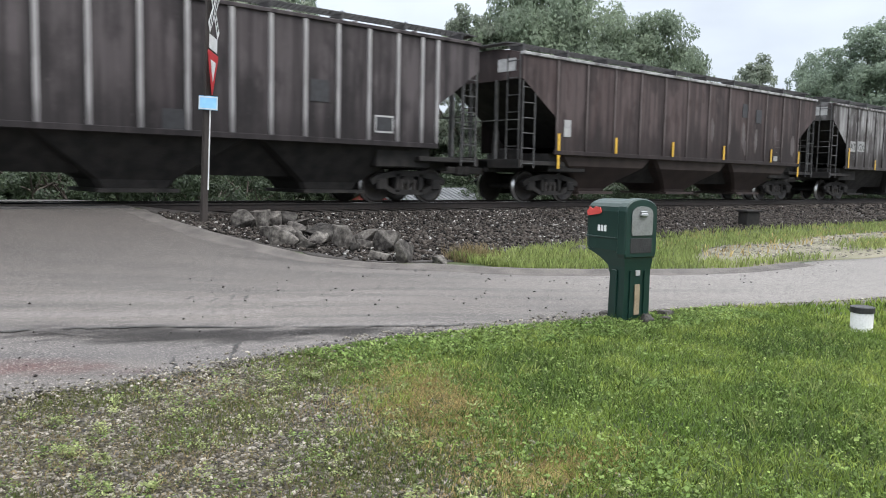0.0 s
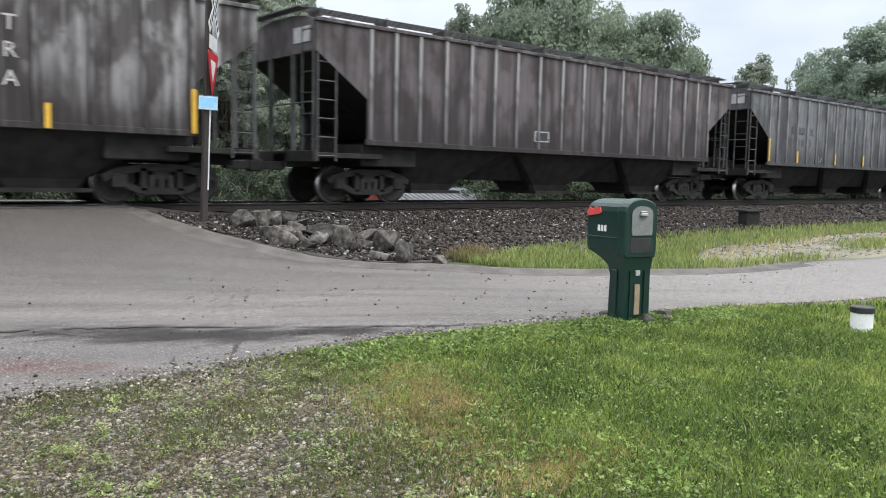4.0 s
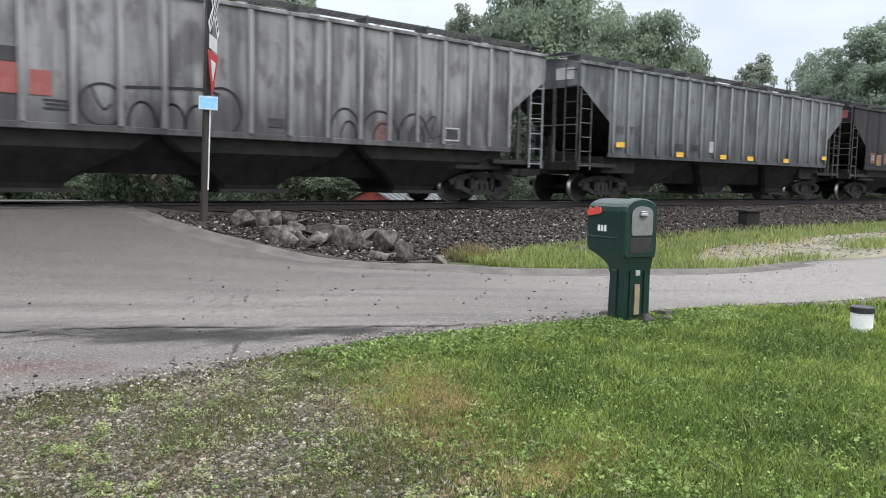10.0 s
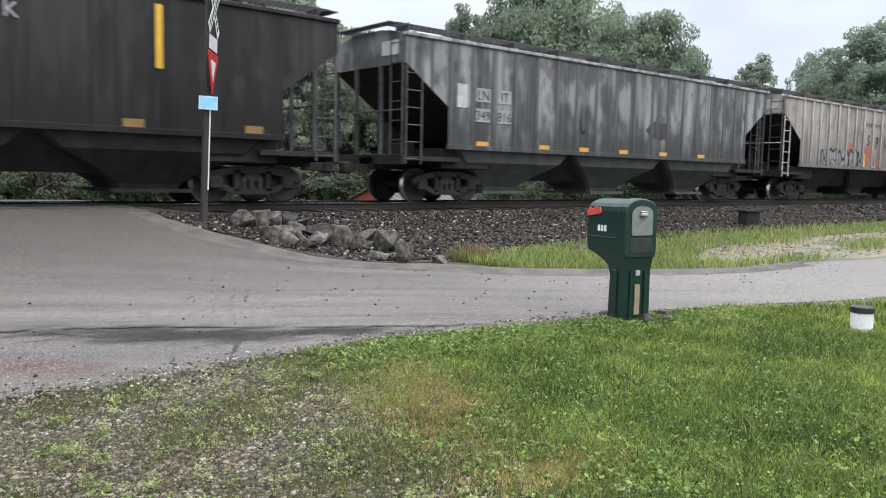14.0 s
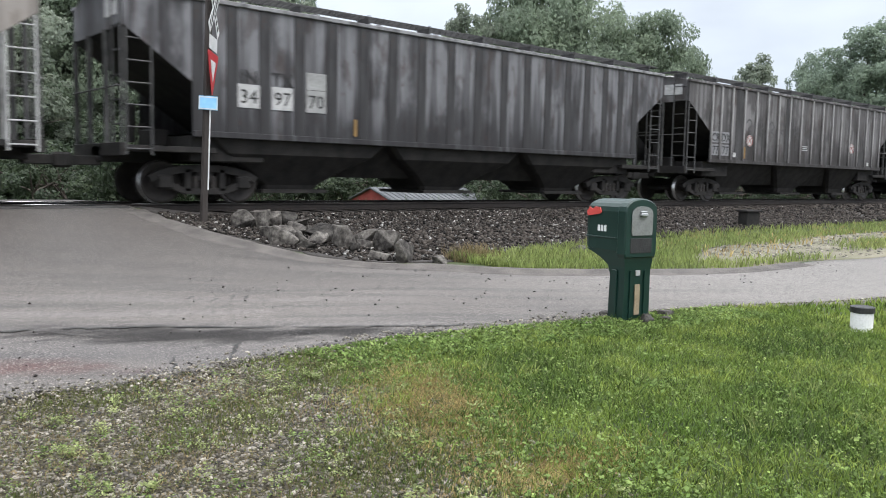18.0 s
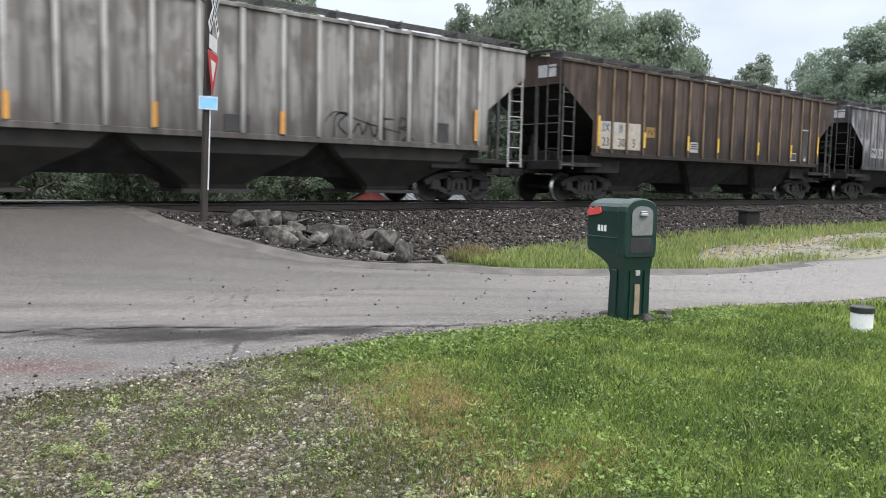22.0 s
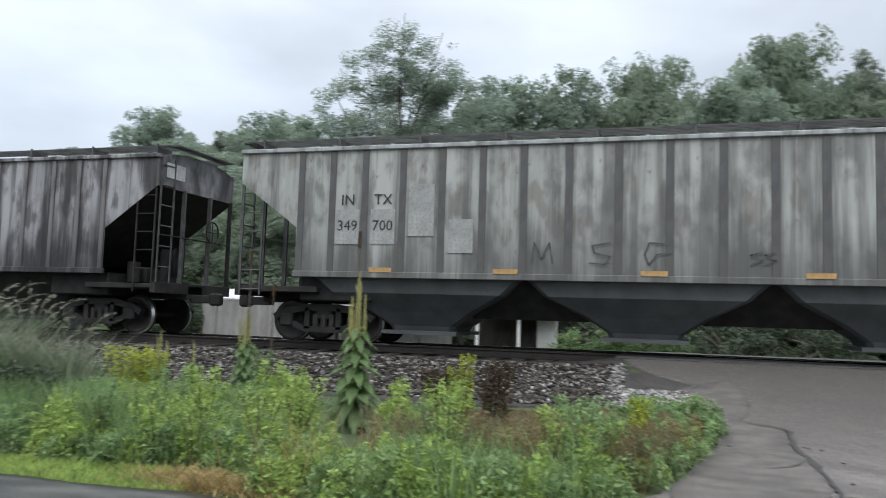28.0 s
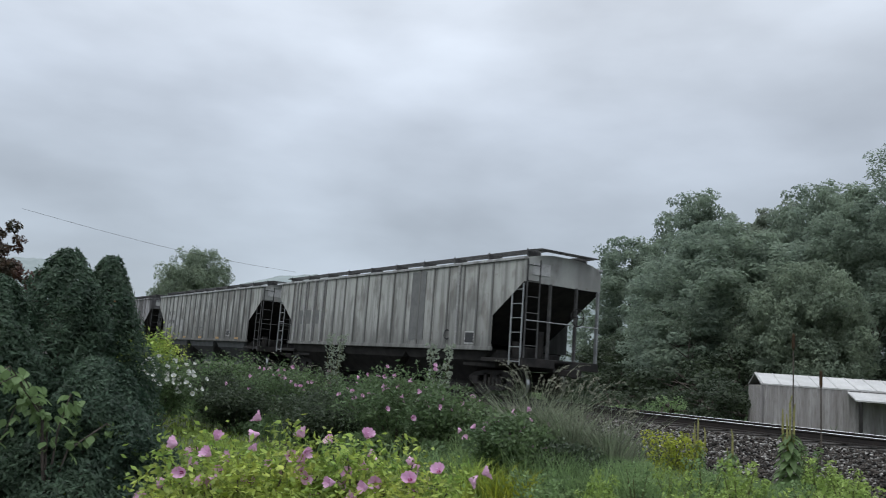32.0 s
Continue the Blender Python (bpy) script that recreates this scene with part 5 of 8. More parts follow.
tree("tree", pose(-19.9, 53.2, -0.7) @ Matrix.Diagonal((1.16, 1.16, 1.03, 1)), "tall airy tree with thin green foliage greyed by haze against the sky", [(a * 1.0, b, z, rr, rr) for a, b, z, rr in ((0, 0, 20.6, 1.9), (-2.3, 0.5, 18.8, 2.0), (2.2, -0.6, 19.0, 2.0), (-3.4, -1, 16.2, 1.9), (3.4, 1, 16.6, 2.1), (0.3, 1.2, 16.8, 2.3), (-1.2, -1.4, 14.2, 2.2), (2.2, 0.4, 13.6, 2.2), (-4.2, 0.4, 13.4, 1.4), (0, 0, 11, 2.4), (-2.5, 1, 10, 2.0), (2.8, 0.5, 10, 2.0))], 62000, 0.078, M["leaf_dark_hazed"], 9, trunk=(0.19, 9.0), limbs=12, gaps=0.5)

# undergrowth beyond the track
S0 = tree("bush", pose(9.5, 27.0, -0.6), "dark leafy shrub in the undergrowth behind the rails", [(0, 0, 0.9, 1.1, 0.9), (1.0, 0.3, 0.7, 0.8, 0.7), (-1.0, -0.2, 0.8, 0.9, 0.8), (0.3, 0.8, 0.6, 0.9, 0.6)], 5200, 0.058, M["leaf_bush"], 21, trunk=(0.05, 0.3), limbs=4, gaps=0.35)
S1 = tree("bush", pose(4.0, 29.0, -0.6), "broad dark green thicket behind the rails", [(0, 0, 1.4, 1.4, 1.3), (1.3, 0.3, 1.1, 1.2, 1.0), (-1.4, -0.2, 1.2, 1.2, 1.1), (0.3, 0.9, 1.0, 1.2, 0.9)], 6500, 0.07, M["leaf_bush"], 22, trunk=(0.06, 0.3), limbs=4, gaps=0.3)
for k in range(64):
    x = -62 + 2.1 * k + R.uniform(-0.7, 0.7)
    y = R.uniform(25.5, 31.5)
    if 15.0 < x < 24.5 or -17.5 < x < -2.8:
        y = R.uniform(36, 40)
    s = R.uniform(0.7, 1.25)
    copy_thing(R.choice((S0, S1, S1)), pose(x, y, -0.65, 0, 0, R.uniform(0, 360)) @ Matrix.Diagonal((s, s, s * R.uniform(0.8, 1.3), 1)))

S2 = tree("bush", pose(-2.4, 23.6, -0.4), "fresh light green shrub below the far side of the bank", [(0, 0, 0.6, 0.7, 0.6), (0.6, 0.2, 0.5, 0.5, 0.5), (-0.6, -0.1, 0.5, 0.6, 0.5)], 4200, 0.04, M["leaf_weed"], 23, trunk=(0.04, 0.2), limbs=3, gaps=0.35)
for k in range(34):
    x = -58 + 2.2 * k + R.uniform(-0.7, 0.7)
    if x > -27 and x < -16.8 or -3.4 < x < 3.0 or x < -30:
        s, y = R.uniform(0.8, 1.3), R.uniform(22.8, 24.4)
        copy_thing(S2, pose(x, y, float(height(x, y)) - 0.05, 0, 0, R.uniform(0, 360)) @ Matrix.Diagonal((s, s, s * R.uniform(0.9, 1.5), 1)))

for k in range(44):
    x = -66 + 3.3 * k + R.uniform(-0.8, 0.8)
    s = R.uniform(1.5, 2.1)
    copy_thing(S1, pose(x, R.uniform(35.0, 38.5), -0.7, 0, 0, R.uniform(0, 360)) @ Matrix.Diagonal((s, s, s * R.uniform(0.65, 0.95), 1)))

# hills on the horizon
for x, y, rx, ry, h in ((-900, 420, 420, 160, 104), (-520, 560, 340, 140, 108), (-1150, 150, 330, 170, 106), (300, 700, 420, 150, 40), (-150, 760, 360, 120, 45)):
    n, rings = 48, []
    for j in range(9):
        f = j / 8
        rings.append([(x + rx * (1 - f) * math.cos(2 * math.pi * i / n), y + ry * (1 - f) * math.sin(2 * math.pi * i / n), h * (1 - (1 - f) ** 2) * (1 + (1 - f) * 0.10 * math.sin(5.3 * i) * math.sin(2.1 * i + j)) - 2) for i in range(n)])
    tagged(new("hill", Geo().loft(rings).mesh("hill", M["hill"], smooth=True)), "wooded hill on the horizon, distance haze in its colour", "hill", kind="structure")


def ridge_roof(x0, x1, y0, y1, z0, z1, over=0.25):
    """Two roof slopes with the ridge along x."""
    ym, g = (y0 + y1) / 2, Geo()
    for s in (-1, 1):
        ye = y0 - over if s < 0 else y1 + over
        a = [(x0 - over, ye, z0), (x1 + over, ye, z0), (x1 + over, ym, z1), (x0 - over, ym, z1)]
        b = [(p[0], p[1], p[2] + 0.05) for p in a]
        g.loft([a, b])
    return g


def roof_ribs(parent, mat, x0, x1, y0, y1, z0, z1, over, step):
    """Standing seams up the near slope of a ridge roof."""
    ym = (y0 + y1) / 2
    me = Geo().loft([[(-0.03, y0 - over, z0 + 0.045), (0.03, y0 - over, z0 + 0.045), (0, y0 - over, z0 + 0.085)], [(-0.03, ym, z1 + 0.045), (0.03, ym, z1 + 0.045), (0, ym, z1 + 0.085)]]).mesh("roof_seam", mat)
    k = x0 - over + 0.04
    while k <= x1 + over:
        part("roof_seam", me, parent, "", pose(k, 0, 0))
        k += step


def corrugated(length, z0, z1, pitch=0.2, depth=0.03):
    """A ribbed wall along x from 0 to length, facing -y."""
    g, pts, k = Geo(), [], 0.0
    while k < length - pitch:
        pts += [(k, 0), (k + pitch * 0.55, 0), (k + pitch * 0.65, -depth), (k + pitch * 0.9, -depth)]
        k += pitch
    pts.append((length, 0))
    for (xa, ya), (xb, yb) in zip(pts[:-1], pts[1:]):
        g.add([(xa, ya, z0), (xb, yb, z0), (xb, yb, z1), (xa, ya, z1)], [(0, 1, 2, 3)])
    g.box(0, length, 0.01, 0.08, z0, z1)
    return g


# red shed with metal roof, low behind the bank
red = thing("shed", pose(19.95, 27.0, -0.85), "low red wooden shed with a pale ribbed metal roof", "shed")
part("wall", Geo().box(0, 5.2, 0, 3.0, 0, 1.25).mesh("wall", M["barn_red"]), red)
part("gable", Geo().add([(0, 0, 1.25), (0, 3.0, 1.25), (0, 1.5, 1.76), (0.02, 0, 1.25), (0.02, 3.0, 1.25), (0.02, 1.5, 1.76)], [(0, 2, 1), (3, 4, 5), (0, 3, 5, 2), (1, 2, 5, 4)]).mesh("gable", M["barn_red"]), red)
part("roof", ridge_roof(0, 5.2, 0, 3.0, 1.25, 1.78, 0.12).mesh("roof", M["roof_metal"]), red)
roof_ribs(red, M["roof_metal"], 0, 5.2, 0, 3.0, 1.25, 1.78, 0.12, 0.3)
# white metal outbuilding
white = thing("outbuilding", pose(-16.6, 26.0, -0.75, 0, 0, 40), "long white corrugated metal outbuilding with a low roof", "outbuilding")
part("wall", corrugated(9.5, 0, 2.55).mesh("wall", M["stained_metal"]), white)
part("base_rail", Geo().box(-0.04, 9.54, -0.09, -0.035, 0.62, 0.8).mesh("base_rail", M["white_paint"]), white, "white strip along the wall foot")
part("end_wall", corrugated(4.0, 0, 2.55).mesh("end_wall", M["stained_metal"]), white, "", pose(0, 4.0, 0, 0, 0, -90))
part("back_wall", Geo().box(0, 9.5, 3.95, 4.0, 0, 2.55).mesh("back_wall", M["white_metal"]), white)
part("roof", ridge_roof(0, 9.5, 0, 4.0, 2.55, 2.95, 0.03).mesh("roof", M["white_metal"]), white)
roof_ribs(white, M["white_metal"], 0, 9.5, 0, 4.0, 2.55, 2.95, 0.03, 0.6)
part("awning", Geo().loft([[(2.7, -1.3, 2.2), (9.5, -1.3, 2.2), (9.5, -0.035, 2.46), (2.7, -0.035, 2.46)], [(2.7, -1.3, 2.25), (9.5, -1.3, 2.25), (9.5, -0.035, 2.51), (2.7, -0.035, 2.51)]]).mesh("awning", M["white_metal"]), white)
for x in (2.85, 6.2, 9.4):
    part("post", Geo().box(x - 0.05, x + 0.05, -1.28, -1.18, 0, 2.2).mesh("post", M["black_steel"]), white)


# ---- yard and roadside things ----
def rock_mesh(seed, sx, sy, sz):
    """A broken angular block: the hull of a few corners, with chipped edges."""
    r, bm = random.Random(seed), bmesh.new()
    for k in range(13):
        p = Vector((r.uniform(-1, 1), r.uniform(-1, 1), r.uniform(-1, 1)))
        p *= r.uniform(0.8, 1.0) / max(abs(p.x), abs(p.y), abs(p.z)) ** 0.85
        p = p if p.length < 1.3 else p * 1.3 / p.length
        bm.verts.new((p.x * sx, p.y * sy, p.z * sz))
    hull = bmesh.ops.convex_hull(bm, input=bm.verts[:])
    bmesh.ops.delete(bm, geom=[v for v in hull["geom_interior"] if isinstance(v, bmesh.types.BMVert)], context="VERTS")
    bmesh.ops.dissolve_limit(bm, angle_limit=radians(9), verts=bm.verts[:], edges=bm.edges[:])
    bmesh.ops.bevel(bm, geom=bm.edges[:], offset=0.035 * min(sx, sy, sz) + 0.003, segments=1, affect="EDGES")
    me = bpy.data.meshes.new("rock")
    bm.to_mesh(me)
    bm.free()
    me.materials.append(M["rock"])
    return me


for i, (x, y, w, h) in enumerate(((7.05, 14.3, 0.44, 0.34), (8.06, 14.56, 0.48, 0.28), (7.02, 13.32, 0.25, 0.23), (7.0, 12.76, 0.46, 0.3), (8.14, 14.0, 0.38, 0.22), (7.27, 12.4, 0.34, 0.16), (8.11, 13.18, 0.5, 0.28), (8.05, 12.41, 0.31, 0.39), (8.71, 12.78, 0.61, 0.22), (8.53, 12.32, 0.32, 0.15), (8.81, 12.09, 0.44, 0.36), (8.48, 11.01, 0.47, 0.39), (8.23, 11.46, 0.44, 0.14), (8.08, 13.5, 0.26, 0.2), (8.81, 10.53, 0.29, 0.12), (7.12, 14.66, 0.27, 0.2), (7.49, 13.08, 0.27, 0.21), (12.59, 10.68, 0.39, 0.16), (8.09, 12.1, 0.2, 0.16), (8.9, 11.6, 0.21, 0.19), (7.36, 14.2, 0.36, 0.36), (7.5, 13.5, 0.42, 0.2), (7.8, 13.62, 0.34, 0.22), (7.73, 12.85, 0.42, 0.22), (7.28, 12.62, 0.3, 0.26), (8.3, 12.62, 0.3, 0.15), (7.75, 14.5, 0.36, 0.26), (8.4, 13.3, 0.4, 0.24))):
    tagged(new("boulder", rock_mesh(60 + i, w * 0.66, w * 0.56, h * 0.74)), "grey broken limestone boulder beside the crossing", "boulder", "riprap boulders").matrix_basis = pose(x, y, float(height(x, y)) + h * 0.42, 7 * math.sin(i), 9 * math.cos(2 * i), -40 + 25 * math.sin(3 * i))

# mailbox
mb = thing("mailbox", pose(6.98, 5.19, 0.0, 0, 0, -10), "dark green moulded plastic mailbox on an integral post at the lane", "mailbox")
HW, HD = 0.215, 0.60


def arch(w, z0, z1, n=10):
    pts = [(-w * 0.93, z0), (-w, z0 + 0.04)]
    rr = w
    zc = z1 - rr * 0.62
    pts += [(-w * math.cos(math.pi * k / n), zc + rr * 0.62 * math.sin(math.pi * k / n) ** 0.85) for k in range(n + 1)]
    return pts + [(w, z0 + 0.04), (w * 0.93, z0)]


g = Geo()
rings = []
for y, k, zl in ((-0.13, 0.97, 0.0), (-0.12, 1.0, 0.0), (0.02, 1.0, 0.0), (0.3, 0.99, 0.0), (0.42, 0.965, 0.01), (0.465, 0.9, 0.03), (0.475, 0.8, 0.06)):
    rings.append([(x * k, y, 1.0 + (z - 1.0) * k + zl * 0.3) for x, z in arch(HW, 0.72, 1.305)])
g.loft(rings)
part("head", g.mesh("head", M["green_plastic"], smooth=False), mb)
part("front_hood", Geo().loft([[(x * k, y, 1.0 + (z - 1.0) * k) for x, z in arch(HW, 0.7, 1.305)] for y, k in ((-0.165, 0.985), (-0.15, 1.03), (-0.05, 1.035), (-0.04, 1.005))]).mesh("front_hood", M["green_plastic"]), mb)
part("seam_band", Geo().box(-HW - 0.008, HW + 0.008, -0.04, 0.46, 0.885, 0.9, 0, 0.003).mesh("seam_band", M["green_plastic"]), mb)
g = Geo()
g.loft([[(-0.185, -0.13, 0.02), (0.185, -0.13, 0.02), (0.185, 0.10, 0.02), (-0.185, 0.10, 0.02)], [(-0.18, -0.13, 0.5), (0.18, -0.13, 0.5), (0.18, 0.09, 0.5), (-0.18, 0.09, 0.5)], [(-0.185, -0.135, 0.6), (0.185, -0.135, 0.6), (0.185, 0.12, 0.6), (-0.185, 0.12, 0.6)], [(-0.2, -0.14, 0.68), (0.2, -0.14, 0.68), (0.2, 0.24, 0.68), (-0.2, 0.24, 0.68)], [(-0.212, -0.14, 0.76), (0.212, -0.14, 0.76), (0.212, 0.45, 0.76), (-0.212, 0.45, 0.76)]])
part("post", g.mesh("post", M["green_plastic"]), mb)
for x in (-0.1, 0.1):
    part("post_groove", Geo().box(x - 0.012, x + 0.012, -0.146, -0.13, 0.04, 0.56).mesh("post_groove", M["green_plastic"]), mb)
part("side_rib", Geo().box(-0.2, -0.182, -0.03, 0.05, 0.04, 0.56, 0, 0.006).mesh("side_rib", M["green_plastic"]), mb)
door = part("door", Geo().loft([[(x, y, z) for x, z in arch(0.145, 0.93, 1.235)] for y in (-0.168, -0.178)]).mesh("door", M["grey_plastic"]), mb, "grey plastic mailbox door")
part("door_handle", Geo().box(-0.055, 0.055, -0.215, -0.178, 1.125, 1.165, 0, 0.012).box(-0.045, 0.045, -0.2, -0.178, 1.165, 1.185, 0, 0.006).mesh("door_handle", M["galv"]), door)
# no opening is cut: a black plate paints the shade of the newspaper slot
part("paper_slot", Geo().box(-0.15, 0.15, -0.17, -0.16, 0.745, 0.9, 0, 0.003).mesh("paper_slot", M["ink"]), mb, "black plate for the shade inside the newspaper slot")
part("label_plate", Geo().box(-0.03, 0.03, -0.142, -0.128, 0.505, 0.56).mesh("label_plate", M["white_panel"]), mb)
part("wood_strip", Geo().box(-0.035, 0.035, -0.142, -0.128, 0.09, 0.41).mesh("wood_strip", surface("bare_wood_strip", (0.26, 0.2, 0.13), (0.34, 0.27, 0.18), 5, 0.7)), mb, "bare tan strip on the post front")
part("flag", Geo().loft([[(x, y, z) for y, z in [(0.21, 1.155), (0.235, 1.14), (0.42, 1.11), (0.435, 1.13), (0.435, 1.165), (0.40, 1.205), (0.345, 1.185), (0.31, 1.215), (0.235, 1.205)]] for x in (-HW - 0.014, -HW - 0.002)]).mesh("flag", M["red_plastic"]), mb, "red plastic signal flag lying down")
for k in range(3):
    part("number_bar", Geo().box(-HW - 0.006, -HW, 0.235 - 0.05 * k, 0.268 - 0.05 * k, 0.955, 1.02).mesh("number_bar", M["white_paint"]), mb, "white number bar")
for k in range(6):
    x, y = 6.98 + R.uniform(-0.4, 0.35), 5.19 + R.uniform(-0.35, 0.4)
    if abs(x - 6.98) < 0.24 and abs(y - 5.19) < 0.2:
        x += 0.35
    s = R.uniform(0.07, 0.15)
    tagged(new("stone", rock_mesh(90 + k, s * 0.95, s * 0.75, s * 0.6)), "flat grey stone at the mailbox foot", "stone").matrix_basis = pose(x, y, s * 0.25, 0, 0, 60 * k)

# capped pipe
# rust-orange dome with a stub; what it is stays unidentified
dome_thing = thing("valve_cap", pose(9.3, 3.1, 0.0), "unidentified rust-orange dome with a side stub in the lawn", "valve cap")
part("dome", Geo().tube([(0, 0, 0), (0, 0, 0.1), (0, 0, 0.145), (0, 0, 0.168), (0, 0, 0.175)], [0.085, 0.09, 0.072, 0.04, 0.008], 14).mesh("dome", M["clay"], smooth=True), dome_thing)
part("stub", Geo().tube([(-0.07, 0, 0.1), (-0.125, 0, 0.105), (-0.135, 0, 0.105)], [0.018, 0.02, 0.014], 8).mesh("stub", M["clay"]), dome_thing)
pipe = thing("standpipe", pose(8.54, 3.42, 0.0), "short white plastic standpipe with a black cap in the lawn", "standpipe")
part("pipe", Geo().tube([(0, 0, -0.1), (0, 0, 0.2)], 0.108, 24).mesh("pipe", M["white_paint"], smooth=False), pipe)
part("cap", Geo().tube([(0, 0, 0.2), (0, 0, 0.205), (0, 0, 0.258), (0, 0, 0.265)], [0.112, 0.119, 0.119, 0.1], 24).mesh("cap", surface("black_rubber", (0.015, 0.015, 0.016), (0.025, 0.025, 0.025), 8, 0.5)), pipe, "black rubber cap")

# steel junction box in the ballast
bx = thing("signal_box", pose(22.8, 12.6, 0.12, 0, 0, -20), "small dark steel lineside box in the ballast", "lineside box")
part("body", Geo().box(-0.24, 0.24, -0.2, 0.2, 0.0, 0.5, 0, 0.015).mesh("body", M["black_steel"]), bx)
part("lid", Geo().box(-0.29, 0.29, -0.25, 0.25, 0.5, 0.56, 0, 0.01).mesh("lid", M["black_steel"]), bx)

# crossing sign on a wooden post
sp = thing("crossing_sign", pose(6.41, 14.79, 0.4, 0, 1.9, 0), "railroad crossing sign post with yield and blue information plates", "road sign")
part("post", Geo().box(-0.057, 0.057, -0.057, 0.057, -0.3, 4.75, 0, 0.012).mesh("post", M["post_wood"]), sp)
part("reflector_strip", Geo().box(0.034, 0.06, -0.066, -0.058, 0.75, 2.3).mesh("reflector_strip", M["white_sheet"]), sp, "white reflective strip")
fr = Matrix.Rotation(radians(54), 4, "Z")


def sign_plate(name, outline, mat, y, label=""):
    return part(name, Geo().loft([[(x, y, z) for x, z in outline], [(x, y + 0.006, z) for x, z in outline]]).mesh(name, M[mat]), sp, label, fr)


sign_plate("yield_plate", [(-0.46, 3.30), (-0.43, 3.36), (0.43, 3.36), (0.46, 3.30), (0.03, 2.56), (-0.03, 2.56)], "red_sheet", -0.1, "red bordered yield plate")
sign_plate("yield_centre", [(-0.24, 3.20), (0.24, 3.20), (0.0, 2.80)], "white_sheet", -0.106, "white yield centre")
sign_plate("track_plate", [(-0.34, 3.40), (0.34, 3.40), (0.34, 3.66), (-0.34, 3.66)], "white_sheet", -0.1)
for s in (-1, 1):
    a = radians(45 * s)
    ca, sa = math.cos(a), math.sin(a)
    sign_plate("crossbuck_blade", [(x * ca - z * sa, 4.18 + x * sa + z * ca) for x, z in ((-0.61, -0.11), (0.61, -0.11), (0.61, 0.11), (-0.61, 0.11))], "white_sheet", -0.1 - 0.008 * (s > 0), "white crossbuck blade")
    for k in range(7):
        x = -0.45 + 0.15 * k
        sign_plate("letter_bar", [(px * ca - pz * sa, 4.18 + px * sa + pz * ca) for px, pz in ((x - 0.03, -0.07), (x + 0.03, -0.07), (x + 0.03, 0.07), (x - 0.03, 0.07))], "ink", -0.106 - 0.008 * (s > 0))
bl = Matrix.Rotation(radians(-22), 4, "Z")
part("blue_plate", Geo().box(-0.15, 0.2, -0.1, -0.092, 2.27, 2.53, 0, 0.003).mesh("blue_plate", M["blue_sheet"]), sp, "light blue information plate with white border", bl)
for z in (2.28, 2.5):
    part("plate_border", Geo().box(-0.148, 0.198, -0.103, -0.099, z, z + 0.018).mesh("plate_border", M["white_sheet"]), sp, "", bl)
for x in (-0.147, 0.18):
    part("plate_border", Geo().box(x, x + 0.016, -0.103, -0.099, 2.28, 2.518).mesh("plate_border", M["white_sheet"]), sp, "", bl)

# far crossing sign, seen from behind
fs = thing("crossing_sign", pose(-9.3, 20.8, 0.25, 0, 0, 0), "far railroad crossing sign on a dark post beyond the rails", "road sign")
part("post", Geo().box(-0.06, 0.06, -0.06, 0.06, -0.2, 3.0, 0, 0.01).mesh("post", M["post_wood"]), fs)
for s in (-1, 1):
    a = radians(45 * s)
    ca, sa = math.cos(a), math.sin(a)
    o = [(x * ca - z * sa, 2.65 + x * sa + z * ca) for x, z in ((-0.5, -0.1), (0.5, -0.1), (0.5, 0.1), (-0.5, 0.1))]
    part("crossbuck_blade", Geo().loft([[(x, 0.07 + 0.01 * s, z) for x, z in o], [(x, 0.076 + 0.01 * s, z) for x, z in o]]).mesh("crossbuck_blade", M["galv"]), fs, "bare metal back of a crossbuck blade", Matrix.Rotation(radians(62), 4, "Z"))
part("reflector_strip", Geo().box(0.061, 0.067, -0.03, 0.03, 0.2, 2.2).mesh("reflector_strip", M["white_sheet"]), fs)

# white porch glimpsed under the cars
porch = thing("porch", pose(-6.9, 26.5, -0.75, 0, 0, 8), "white house porch with posts and a dark railing beyond the rails", "porch")
part("deck", Geo().box(0, 2.7, 0, 2.2, 0.7, 0.85).mesh("deck", M["post_wood"]), porch)
for x in (0.1, 1.5):
    part("post", Geo().box(x - 0.05, x + 0.05, 0, 0.1, 0, 2.9).mesh("post", M["white_paint"]), porch)
for k in range(12):
    part("baluster", Geo().box(0.2 + 0.16 * k, 0.23 + 0.16 * k, 0.03, 0.06, 0.85, 1.7).mesh("baluster", M["black_steel"]), porch)
part("wall", Geo().box(2.1, 2.75, 0.35, 2.2, 0, 2.3).mesh("wall", M["white_metal"]), porch)
part("back_wall", Geo().box(0, 2.1, 2.0, 2.2, 0, 2.3).mesh("back_wall", M["post_wood"]), porch)
part("roof", ridge_roof(0, 2.75, -0.1, 2.3, 2.3, 2.7, 0.1).mesh("roof", M["post_wood"]), porch)

# wire to the far hill
part_wire = Geo().tube([(-66.7 - 3.3 * k + 0 * k, 8.2 + 6 * k, 11.2 - 0.5 * math.sin(math.pi * k / 5)) for k in range(6)], 0.012, 4)
tagged(new("overhead_wire", part_wire.mesh("overhead_wire", M["wire"])), "thin black overhead wire", "wire", kind="structure")
for x, lean in ((-94.0, 0),):
    up = thing("utility_pole", pose(x, 55, -0.7), "distant wooden utility pole", "utility pole")
    part("pole", Geo().tube([(0, 0, 0), (0, 0, 12.4)], [0.16, 0.1], 8).mesh("pole", M["post_wood"]), up)
    part("crossarm", Geo().box(-1.1, 1.1, -0.06, 0.06, 11.3, 11.45).mesh("crossarm", M["post_wood"]), up)

